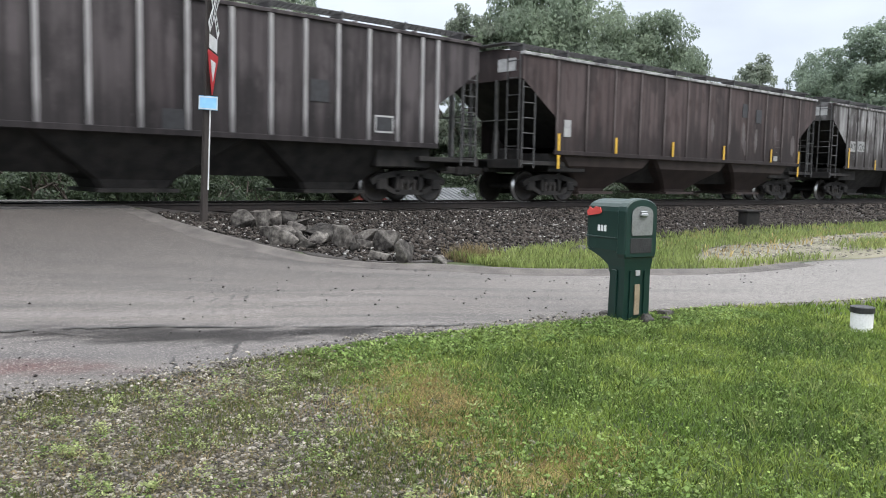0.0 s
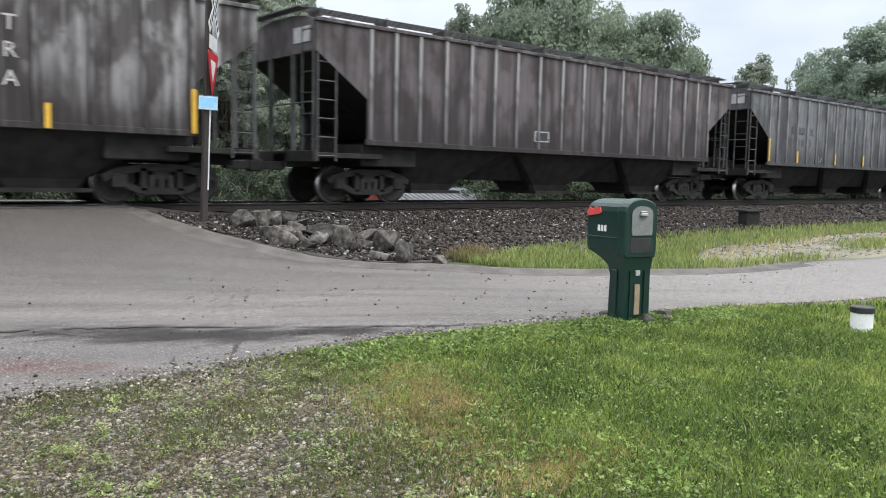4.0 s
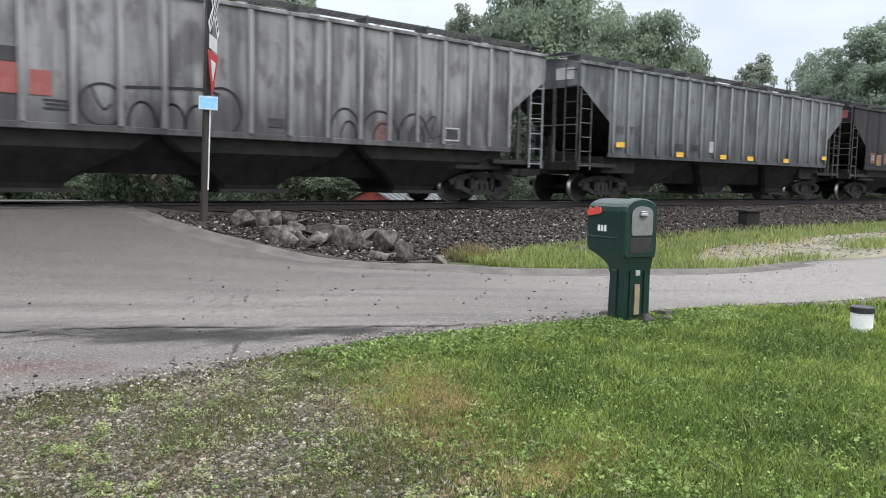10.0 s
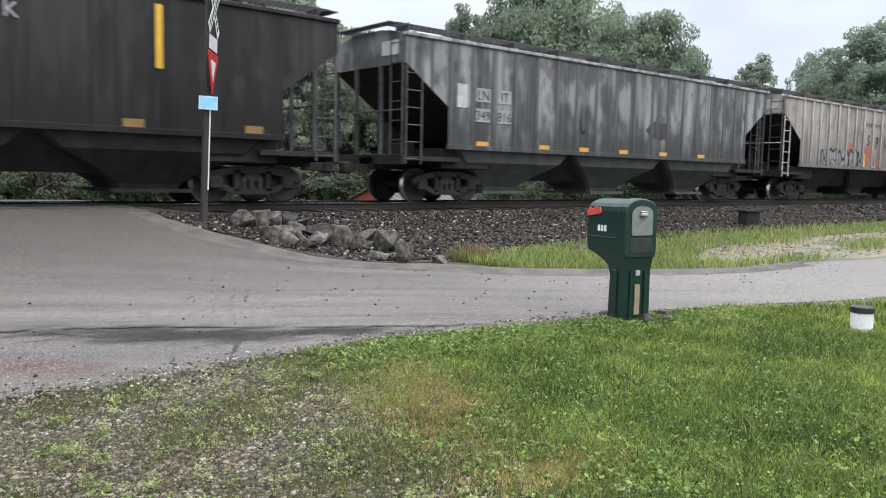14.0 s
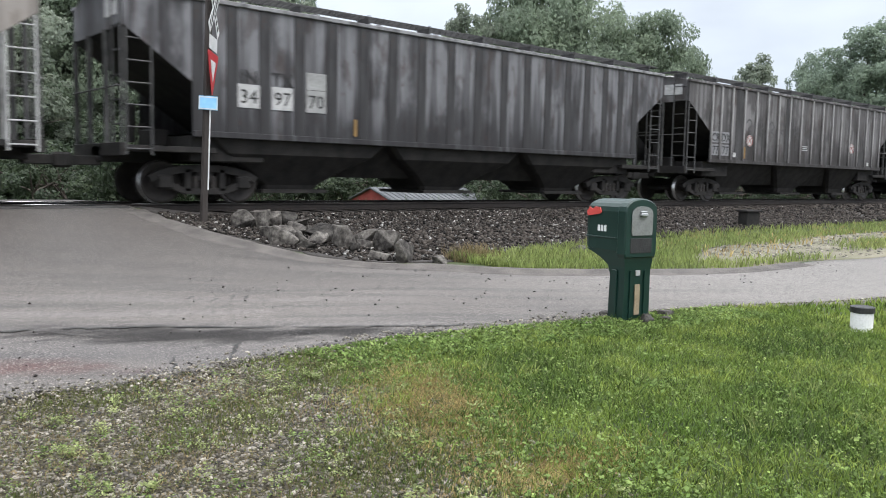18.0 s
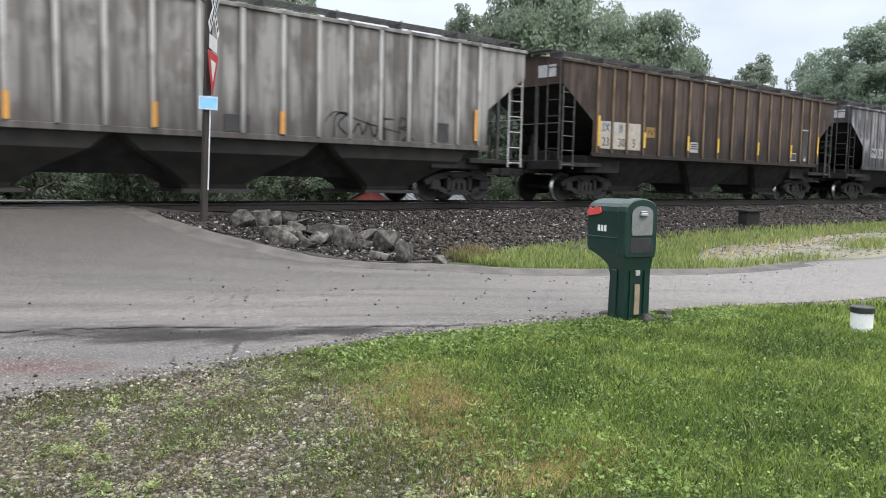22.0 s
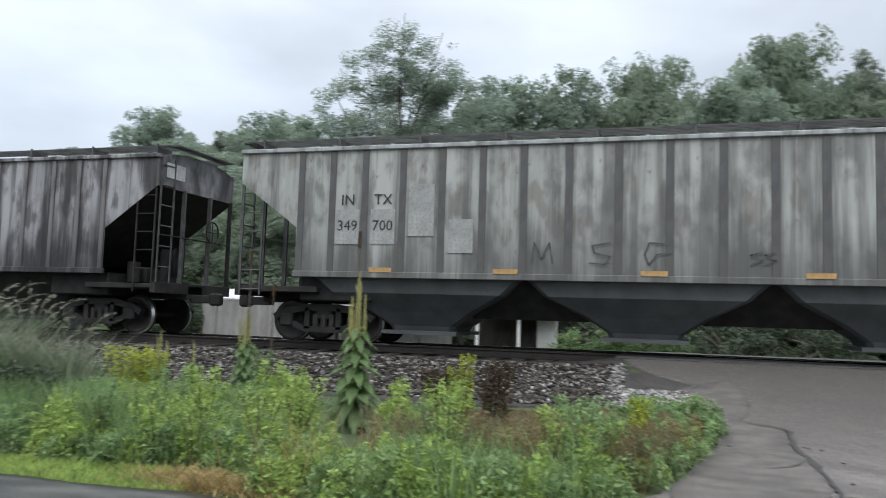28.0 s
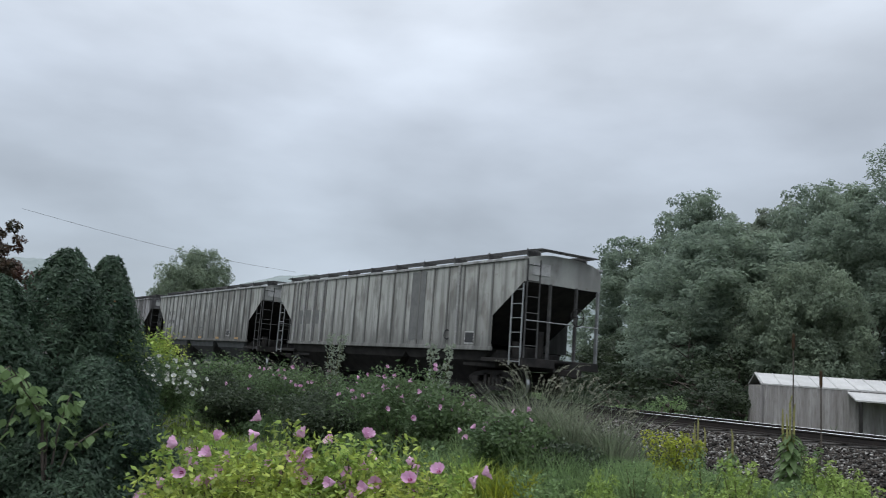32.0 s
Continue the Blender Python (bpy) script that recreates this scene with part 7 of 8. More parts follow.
def edge_y(x):
    return np.interp(x, [-3, -0.5, 1.1, 2.0, 3.0, 4.3, 5.75, 8.2, 11.5, 18, 40], [4.4, 5.25, 5.59, 5.56, 5.7, 5.78, 5.58, 5.1, 4.18, 3.01, 0.5])


def verge_x(y):
    """Where gravel gives way to lawn."""
    return np.interp(y, [-2, 1.0, 2.2, 3.2, 4.2, 5.2, 5.9], [1.7, 2.2, 2.55, 2.8, 3.3, 3.45, 3.2])


def lawn_points(n, x0, x1, y0, y1, seed, soft=0.6):
    r = np.random.default_rng(seed)
    x, y = x0 + (x1 - x0) * r.random(n), y0 + (y1 - y0) * r.random(n)
    dry = ((x - 3.38 - 0.45 * (y - 4.05)) / 0.26) ** 2 + ((y - 4.05) / 0.7) ** 2 + 0.6 * wave(x, y, 3.0)
    ok = (dry + 1.0 * r.random(n) > 1.1) & (y < edge_y(x) - 0.04 + 0.1 * (r.random(n) - 0.5)) & (x > verge_x(y) - soft * (r.random(n) - 0.25) ** 2 * 3)
    return on_ground(x[ok], y[ok])


near = lawn_points(190000, 1.8, 9.0, 0.5, 6.0, 1)
deep = wave(near[:, 0], near[:, 1], 1.4, 0.3) + 0.5 * wave(near[:, 0], near[:, 1], 4.1, 2.0) + 0.5 * np.random.default_rng(91).random(len(near)) > 1.05
blades("lawn_grass", near[~deep], (0.018, 0.066), 0.0027, 0.9, M["grass"], 2, "short bright green lawn grass")
blades("lawn_grass", near[deep], (0.02, 0.07), 0.003, 0.9, M["grass_dark"], 92, "deeper green patches of lawn grass")
for m, n, k, h in (("grass", 480, 3, (0.04, 0.1)), ("grass_dark", 420, 93, (0.04, 0.1)), ("leaf_verge", 60, 95, (0.05, 0.12))):
    tuft = np.repeat(lawn_points(n, 2.8, 9.0, 0.3, 6.0, k), 24, 0)
    tuft = tuft + np.random.default_rng(k + 1).normal(size=tuft.shape) * np.array([0.05, 0.05, 0])
    blades("grass_tuft", tuft, h, 0.0034, 0.9, M[m], k + 2, "longer grass tufts standing in the lawn")
blades("lawn_grass", lawn_points(60000, 8.5, 24, -3.0, 5.2, 6), (0.05, 0.1), 0.009, 0.6, M["grass"], 7, "short bright green lawn grass")
blades("lawn_grass", lawn_points(25000, 20, 60, -10, 3.4, 8), (0.07, 0.15), 0.025, 0.5, M["grass"], 9, "short bright green lawn grass")
rosettes("lawn_weeds", lawn_points(2600, 2.6, 10, 0.4, 5.8, 10), 0.024, 6, M["lawn_weed"], 11, "broad-leaved weeds in the lawn")
rosettes("clover", lawn_points(15000, 2.2, 9, 0.6, 5.9, 120), 0.013, 3, M["lawn_weed"], 121, "small clover leaves all through the lawn", 0.9)
rosettes("clover", lawn_points(5000, 2.2, 9, 0.6, 5.9, 122), 0.012, 3, M["leaf_pale_weed"], 123, "small pale clover leaves in the lawn", 1.0)
rosettes("lawn_weeds", lawn_points(700, 2.6, 8, 0.4, 5.4, 12), 0.022, 5, M["leaf_fresh"], 13, "pale clover leaves in the lawn")
q = np.random.default_rng(96)
n = 2600
wx = 3.3 + 5.2 * q.random(n)
wy = edge_y(wx) - 0.08 - 0.75 * q.random(n) ** 1.6
rosettes("edge_weeds", on_ground(wx, wy), 0.027, 7, M["lawn_weed"], 97, "leafy green weeds along the lawn edge", 0.8)
n = 900
hub = lawn_points(26, 2.6, 5.2, 0.8, 3.6, 98)
cl = np.repeat(hub, 36, 0) + q.normal(size=(len(hub) * 36, 3)) * np.array([0.13, 0.13, 0])
rosettes("lawn_weeds", cl, 0.023, 6, M["lawn_weed"], 99, "patches of broad-leaved weeds in the lawn", 0.6)
# dry patch between gravel and lawn
r = np.random.default_rng(14)
n = 26000
dx, dy = 3.38 + 0.26 * r.normal(size=n), 4.05 + 0.55 * r.normal(size=n)
dx += 0.45 * (dy - 4.2)
dx[:5000], dy[:5000] = 2.95 + 0.34 * r.normal(size=5000), 2.66 + 0.12 * r.normal(size=5000)
ok = (dy < 5.6) & (wave(dx, dy, 6.0, 1.3) + 0.5 * r.random(n) > 0.45)
blades("dry_grass", on_ground(dx[ok], dy[ok]), (0.02, 0.05), 0.0035, 0.8, M["dry_grass"], 15, "orange-brown dead grass between gravel and lawn")


def gravel_points(n, seed, x0=-1.5, x1=4.2, y0=0.8, y1=6.0):
    r = np.random.default_rng(seed)
    x, y = x0 + (x1 - x0) * r.random(n), y0 + (y1 - y0) * r.random(n)
    ok = (y < edge_y(x) + 0.12 * r.random(n)) & (x < verge_x(y) + 0.75 * r.random(n) ** 2)
    return np.stack([x, y, height(x, y) + 0.012], -1)[ok]


gp = gravel_points(54000, 16, -0.2, 4.2, 1.5, 6.0)
tagged(new("gravel", stones(len(gp), lambda r, k: gp, (0.004, 0.019), M["gravel"], "gravel", 17, 0.6)), "pale grey loose limestone gravel", "gravel", kind="stuff")
thin = gravel_points(110000, 18)
thin = thin[wave(thin[:, 0], thin[:, 1], 2.2, 1.0) + 0.35 * np.random.default_rng(2).random(len(thin)) > 0.90 - 0.12 * (thin[:, 0] - 0.8)]
blades("thin_grass", thin, (0.015, 0.045), 0.0026, 0.9, M["thin_grass"], 19, "thin green grass growing through gravel")
brown = gravel_points(28000, 20)
brown = brown[wave(brown[:, 0], brown[:, 1], 2.6, 3.0) > 0.4]
blades("thin_dry_grass", brown, (0.012, 0.035), 0.003, 1.0, M["leaf_russet"], 21, "thin brown dead grass on the gravel")
for m, n, k, sp in (("leaf_pale_weed", 46, 22, 0.05), ("lawn_weed", 60, 24, 0.06), ("leaf_pale_weed", 90, 26, 0.025)):
    hub = np.repeat(gravel_points(n, k, 0.4, 4, 2.2, 5.2), 14, 0)
    hub = hub + np.random.default_rng(k).normal(size=hub.shape) * np.array([sp, sp, 0])
    rosettes("gravel_weeds", hub, 0.014, 6, M[m], k + 1, "clumps of low green weeds rooted in the gravel", 0.5)
rosettes("gravel_weeds", gravel_points(200, 28, -0.5, 4, 1.8, 5.6), 0.014, 8, M["lawn_weed"], 29, "low green weeds rooted in the gravel")
for m, n, k, f, lab in (("moss_olive", 15000, 130, 2.0, "olive mossy growth matted over the gravel"), ("leaf_russet", 9000, 132, 2.9, "brown dead leaves matted over the gravel"), ("lawn_weed", 5000, 134, 1.5, "low green creeping growth over the gravel")):
    mat_p = gravel_points(n, k, -0.3, 4.2, 1.4, 6.0)
    mat_p = mat_p[wave(mat_p[:, 0], mat_p[:, 1], f, k) + 0.4 * np.random.default_rng(k).random(len(mat_p)) > 0.66]
    rosettes("ground_cover", mat_p, 0.011, 4, M[m], k + 1, lab, 0.7, 0.9)
# coarser cover of the yard round and behind the standing place
n = 26000
bx, by = 2.0 + 16 * r.random(n), -9 + 9.6 * r.random(n)
ok = bx > np.interp(by, [-9, -1.5, 0.6], [0.6, 1.7, 2.1]) + 0.4 * r.random(n)
blades("yard_grass", on_ground(bx[ok], by[ok]), (0.03, 0.08), 0.007, 0.8, M["grass"], 26, "short green grass behind the gravel verge")
n = 9000
bx, by = -4.0 + 5.8 * r.random(n), -5.8 + 8.6 * r.random(n)
ok = ((bx < -0.2) | (by < 1.5)) & (bx < np.interp(by, [-6, -1.5, 2.8], [0.4, 1.5, 2.4])) & (np.hypot(bx + 3.95, by - 2.6) > 0.5)
bp = np.stack([bx, by, height(bx, by) + 0.012], -1)[ok]
tagged(new("gravel", stones(len(bp), lambda q, k: bp, (0.008, 0.03), M["gravel"], "gravel", 29, 0.6)), "pale grey loose limestone gravel", "gravel", kind="stuff")
# edge crumbs along the asphalt
n = 3000
ex = -1 + 13 * r.random(n)
ey = edge_y(ex) + 0.14 * r.normal(size=n) * (ex < 7)
ep = np.stack([ex, ey, height(ex, ey) + 0.04], -1)
tagged(new("edge_gravel", stones(n, lambda q, k: ep, (0.006, 0.022), M["gravel"], "edge_gravel", 27, 0.6)), "loose stones along the asphalt edge", "gravel", kind="stuff")
n = 260
cx, cy = 1.0 + 14 * r.random(n), 6.0 + 4.5 * r.random(n)
cp = np.stack([cx, cy, height(cx, cy) + 0.042], -1)
tagged(new("road_debris", stones(n, lambda q, k: cp, (0.005, 0.02), M["ballast_bed"], "road_debris", 28, 0.6)), "dark crumbs scattered on the asphalt", "debris", kind="stuff")

# bright grass beyond the lane
n = 42000
fx, fy = 9.3 + 50 * r.random(n) ** 1.6, 7.0 + 5.2 * r.random(n)
lane = np.interp(fx, [8, 9.3, 10.6, 12.4, 18.8, 30, 60], [10.15, 8.85, 7.9, 7.32, 7.0, 6.65, 5.6])
hi = np.interp(fx, [8, 10, 13, 20, 60], [10.8, 10.9, 11.6, 12.2, 12.4])
bare = (fx > 13.5) & (wave(fx * 0.35, fy, 1.1, 0.5) + 0.3 * r.random(n) < 0.82) & (fy < np.interp(fx, [13.5, 17, 30], [8.6, 10.2, 10.8]))
ok = (fy > lane + 0.08) & (fy < hi) & ~bare
blades("verge_grass", on_ground(fx[ok], fy[ok]), (0.08, 0.22), 0.011, 0.55, M["leaf_verge"], 31, "bright green rough grass between lane and ballast")
n = 9000
sx, sy = 15 + 45 * r.random(n), 7.2 + 4.2 * r.random(n)
ok = sy > np.interp(sx, [12, 18.8, 30, 60], [7.6, 7.2, 6.7, 5.6]) + 0.05
sp2 = on_ground(sx[ok], sy[ok], 0.01)
tagged(new("verge_gravel", stones(len(sp2), lambda q, k: sp2, (0.02, 0.06), M["gravel"], "verge_gravel", 33, 0.5)), "pale loose stone on the far verge", "gravel", kind="stuff")
n = 2200
yx, yy = 14 + 30 * r.random(n), 8.4 + 3.6 * r.random(n)
ok = wave(yx * 0.5, yy, 1.3, 2.0) > 0.5
blades("dry_verge_grass", on_ground(yx[ok], yy[ok]), (0.08, 0.2), 0.012, 0.7, M["dry_grass"], 35, "yellow dry grass on the far verge")
n = 700
bx2, by2 = 9.2 + 0.9 * r.random(n), 10.3 + 0.7 * r.random(n)
blades("russet_weeds", on_ground(bx2, by2), (0.1, 0.35), 0.006, 0.6, M["leaf_russet"], 36, "russet weeds at the foot of the ballast")

# mown strip and straw beside the wet drive
n = 34000
mx, my = -16 + 12.2 * r.random(n), 5.55 + 1.2 * r.random(n)
low = np.interp(mx, [-16, -6.1, -3.3], [5.0, 5.66, 5.72])
ok = (my > low) & (my < low + 0.85)
blades("mown_grass", on_ground(mx[ok], my[ok]), (0.03, 0.08), 0.006, 0.7, M["leaf_fresh"], 41, "mown light green grass strip beside the drive")
n = 2200
tx, ty = -3.65 + 0.35 * r.normal(size=n), 6.15 + 0.13 * r.normal(size=n)
blades("straw", on_ground(tx, ty), (0.05, 0.16), 0.005, 1.6, M["dry_grass"], 42, "cut straw lying at the weed edge")


def weed_bed(name, x, y, h, spread, per, size, mat, seed, label, long=1.3, up=0.3):
    """Leafy weeds: leaves round upright stems at x, y."""
    q = np.random.default_rng(seed)
    n = len(x)
    k = np.repeat(np.arange(n), per)
    f = q.random(n * per) ** 0.8
    a = q.random(n * per) * 6.283
    rad = spread * (1.1 - 0.75 * f) * np.sqrt(q.random(n * per))
    hh = h[k] if hasattr(h, "__len__") else h
    px, py = x[k] + rad * np.cos(a), y[k] + rad * np.sin(a)
    p = np.stack([px, py, height(px, py) + 0.03 + f * hh], -1)
    return tagged(new(name, leaf_cloud(name, p, size, mat, seed, up, long)), label, "weeds", kind="stuff")


def bed_points(n, x0, x1, y0, y1, seed):
    q = np.random.default_rng(seed)
    x, y = x0 + (x1 - x0) * q.random(n), y0 + (y1 - y0) * q.random(n)
    lo = np.interp(x, [-16, -6.1, -4.2, -3.6, -3.0, -2.2, -1.3, -0.8, -0.4, 0.1, 0.4], [6.3, 6.3, 6.4, 6.15, 5.8, 5.55, 5.6, 6.1, 7.0, 8.8, 10.6])
    ok = (y > lo + 0.25 * q.random(n)) & (x < np.interp(y, [7, 9, 12.4, 14], [-0.35, 0.05, 0.4, -0.4]))
    return x[ok], y[ok]


def cap(y):
    """Growth is lower towards the ballast."""
    return np.clip(1.1 - 0.084 * y, 0.14, 0.62)


def thinned(x, y, seed):
    """Leaves room round the mullein and lets russet growth take the end of the bed."""
    q = np.random.default_rng(seed)
    free = ((x + 4.0) ** 2 + (y - 9.6) ** 2 > 0.3) & ((x - 0.157 + 0.427 * y) ** 2 > 0.13 * (y > 7.0))
    end = (x > -2.7) & (y > 7.4)
    keep = free & (~end | (q.random(len(x)) < 0.3))
    return x[keep], y[keep]


x, y = thinned(*bed_points(900, -9, 0.3, 5.5, 11.6, 51), 1)
weed_bed("leafy_weeds", x, y, cap(y) * (0.35 + 0.6 * wave(x, y, 1.6, 0.7) * (0.6 + 0.5 * r.random(len(x)))), 0.2, 160, 0.021, M["leaf_weed"], 52, "dense green leafy weeds along the ballast")
x, y = thinned(*bed_points(620, -6.2, 0.2, 5.5, 11.0, 53), 2)
weed_bed("bright_weeds", x, y, cap(y) * (0.4 + 0.6 * r.random(len(x)) * wave(x, y, 2.1, 2.0) * 1.5), 0.15, 150, 0.02, M["leaf_fresh"], 54, "bright yellow-green young weeds")
x, y = thinned(*bed_points(50, -5.4, -2.6, 8.6, 10.6, 73), 3)
weed_bed("bright_weeds", x, y, 0.3 + 0.4 * r.random(len(x)), 0.17, 170, 0.024, M["leaf_fresh"], 74, "tall bright green leafy weeds round the mullein")
x, y = bed_points(160, -10, -4.5, 7.5, 11.0, 55)
weed_bed("dark_weeds", x, y, cap(y) * (0.6 + 0.4 * r.random(len(x))), 0.25, 150, 0.024, M["leaf_weed"], 56, "dark green weeds in deeper growth")
x, y = bed_points(420, -2.9, 0.2, 7.3, 11.4, 57)
weed_bed("russet_weeds", x, y, cap(y) * (0.7 + 0.5 * r.random(len(x))), 0.16, 110, 0.016, M["leaf_russet"], 58, "russet-brown seeding weeds near the crossing")
x, y = bed_points(5500, -2.9, 0.0, 7.3, 11.4, 75)
blades("russet_stems", on_ground(x, y), cap(y) * (0.7 + 0.7 * r.random(len(x))), 0.004, 0.4, M["leaf_russet"], 76, "brown seeding stems near the crossing", "weeds")
x, y = bed_points(17000, -9, -5.2, 7.2, 11.2, 59)
blades("tall_grass", on_ground(x, y), (cap(y) + 0.1) * (0.7 + 0.6 * r.random(len(x))), 0.006, 0.45, M["leaf_weed"], 60, "tall rank dark green grass in the weed border")
x, y = thinned(*bed_points(5500, -5.4, -0.3, 5.6, 11.3, 69), 4)
ok = wave(x, y, 1.2, 0.4) > 0.36
blades("tall_grass", on_ground(x[ok], y[ok]), cap(y[ok]) * (0.6 + 0.7 * r.random(int(ok.sum()))), 0.005, 0.45, M["leaf_weed"], 70, "tall rank green grass among the weeds")
x, y = bed_points(700, -6.5, -0.6, 7.6, 11.8, 61)
blades("seeding_grass", on_ground(x, y), cap(y) * (1.0 + 0.6 * r.random(len(x))), 0.004, 0.3, M["pale_grass"], 62, "thin pale seeding grass stems")
x, y = np.full(60, -3.0) + 0.3 * r.normal(size=60), np.full(60, 6.5) + 0.3 * r.normal(size=60)
blades("dry_tuft", on_ground(x, y), (0.4, 0.75), 0.006, 0.35, M["dry_grass"], 66, "dry tan grass tuft at the weed edge")
n = 420
x, y = -1.5 + 1.95 * r.random(n), 6.6 + 5.6 * r.random(n)
ok = (x > np.interp(y, [6.4, 7.4, 8.8, 10.6, 12.4], [-0.95, -0.75, -0.5, -0.3, -0.2]) - 0.5) & (x < np.interp(y, [6.4, 7.4, 8.8, 10.6, 12.4], [-0.5, -0.22, 0.06, 0.4, 0.42]))
x, y = x[ok], y[ok]
weed_bed("edge_weeds", x, y, 0.10 + 0.2 * r.random(len(x)), 0.14, 70, 0.026, M["leaf_weed"], 77, "low green weeds along the asphalt edge")
n = 900
x, y = -1.0 + 1.15 * r.random(n), 12.0 + 1.7 * r.random(n)
pg = on_ground(x, y, 0.03)
tagged(new("edge_gravel", stones(n, lambda q, k: pg, (0.02, 0.045), M["pale_stone"], "edge_gravel", 79, 0.6)), "pale ballast stones spilled at the end of the crossing", "gravel", kind="stuff")
n = 1500
x, y = -1.2 + 1.75 * r.random(n), 9.6 + 3.4 * r.random(n)
eg = on_ground(x, y, 0.02)
tagged(new("edge_gravel", stones(n, lambda q, k: eg, (0.015, 0.05), M["ballast"], "edge_gravel", 78, 0.6)), "loose ballast stones at the end of the crossing", "gravel", kind="stuff")
n = 400
x, y = -34 + 25 * r.random(n), 6.6 + 5.6 * r.random(n)
weed_bed("leafy_weeds", x, y, 0.12 + 0.75 * np.clip(wave(x, y, 0.9, 0.3), 0.05, 1) * r.random(n), 0.4, 150, 0.04, M["leaf_shrub"], 63, "dense green weeds along the ballast further off")
n = 9000
x, y = -34 + 25 * r.random(n), 6.6 + 5.6 * r.random(n)
blades("tall_grass", on_ground(x, y), (0.2, 0.6), 0.011, 0.5, M["leaf_weed"], 64, "tall rank green grass among the weeds")
n = 9000
x, y = -60 + 170 * r.random(n), 21.8 + 4 * r.random(n)
blades("far_grass", on_ground(x, y), (0.25, 0.75), 0.03, 0.4, M["leaf_shrub"], 65, "rough grass below the far side of the bank")


def leaf_mesh(l, w, mat, name="leaf", fold=0.12, droop=0.25):
    """A pointed leaf along +x with a folded midrib."""
    rows = [(0, 0.06), (0.2, 0.34), (0.45, 0.5), (0.7, 0.38), (0.9, 0.14), (1.0, 0.0)]
    v, f = [], []
    for t, k in rows:
        z = -droop * l * t * t
        v += [(t * l, -k * w, z + fold * w * 0.5), (t * l, 0, z - fold * w * 0.5), (t * l, k * w, z + fold * w * 0.5)]
    for i in range(5):
        a = 3 * i
        f += [(a, a + 3, a + 4, a + 1), (a + 1, a + 4, a + 5, a + 2)]
    return Geo().add(v, f).mesh(name, mat, smooth=True)


def mullein(m, h, spikes, seed, label):
    t = thing("mullein_plant", m, label, "wild plant")
    q = random.Random(seed)
    part("stalk", Geo().tube([(0, 0, 0), (0.01, 0, h * 0.35), (0.0, 0.01, h * 0.68)], [0.03, 0.024, 0.018], 7).mesh("stalk", M["stem"]), t)
    for k in range(spikes):
        a = 6.283 * k / spikes + q.uniform(-0.3, 0.3)
        rr = 0.0 if k == 0 else q.uniform(0.05, 0.2)
        top = h if k == 0 else h * q.uniform(0.74, 0.97)
        x, y = rr * math.cos(a), rr * math.sin(a)
        z0 = h * 0.5
        line = [(0, 0, z0), (x * 0.8, y * 0.8, z0 + 0.08), (x, y, z0 + 0.2), (x * 1.05, y * 1.05, top - 0.1), (x * 1.1 + q.uniform(-0.03, 0.03), y * 1.1, top)]
        part("flower_spike", Geo().tube(line, [0.01, 0.013, 0.016, 0.013, 0.006], 7).mesh("flower_spike", M["mullein_spike"]), t)
    lm = leaf_mesh(0.38, 0.16, M["leaf_mullein"], droop=0.5)
    for k in range(60):
        f = k / 59
        s = (0.62 * (1 - f) + 0.62) * h / 1.95
        part("leaf", lm, t, "", pose(0, 0, 0.12 + f * h * 0.6, 0, q.uniform(-8, 26), 137.5 * k) @ Matrix.Diagonal((s, s, s, 1)))
    return t


mullein(pose(-3.98, 9.7, 0.0), 2.0, 10, 1, "tall branched mullein plant with grey-green leaves among the weeds")
mullein(pose(-6.1, 10.6, 0.0), 1.52, 4, 2, "slender mullein plant at the ballast edge")
mullein(pose(-7.1, 10.0, 0.0), 1.12, 4, 3, "slender mullein plant at the ballast edge")
mullein(pose(-6.55, 10.0, 0.0), 1.02, 2, 4, "slender mullein plant at the ballast edge")
for x, y, z in ((-6.62, 11.5, 2.42), (-6.2, 11.5, 1.9), (-4.42, 10.68, 2.62)):
    t = thing("dry_stalk", pose(x, y, 0), "tall bare dark seed stalk from last year", "wild plant")
    part("stem", Geo().tube([(0, 0, 0), (0.01, 0.01, z * 0.5), (0, 0.02, z)], [0.014, 0.011, 0.008], 6).mesh("stem", M["bark"]), t)
    part("seed_head", Geo().tube([(0, 0.02, z - 0.26), (0, 0.02, z - 0.2), (0, 0.02, z - 0.02), (0, 0.02, z)], [0.01, 0.024, 0.022, 0.006], 7).mesh("seed_head", M["leaf_brown"]), t)


def spire(name, m, h, wid, n, size, mat, seed, label, stems=4):
    """An upright plant: stems and a column of small leaves or flowers."""
    t = thing(name, m, label, "wild plant")
    q = np.random.default_rng(seed)
    for k in range(stems):
        a = 6.283 * k / stems
        e = (wid * 0.5 * math.cos(a), wid * 0.5 * math.sin(a), h * (0.8 + 0.2 * q.random()))
        part("stem", Geo().tube([(0, 0, 0), (e[0] * 0.4, e[1] * 0.4, h * 0.5), e], [0.012, 0.009, 0.004], 5).mesh("stem", M["stem"]), t)
    f = q.random(n)
    a = q.random(n) * 6.283
    k = q.integers(0, stems, n)
    cx, cy = np.cos(6.283 * k / stems), np.sin(6.283 * k / stems)
    rad = wid * 0.4 * (1 - 0.6 * f) * np.sqrt(q.random(n))
    p = np.stack([wid * 0.5 * cx * f + rad * np.cos(a), wid * 0.5 * cy * f + rad * np.sin(a), h * (0.15 + 0.85 * f)], -1)
    part("foliage", leaf_cloud("foliage", p, size, mat, seed), t)
    return t


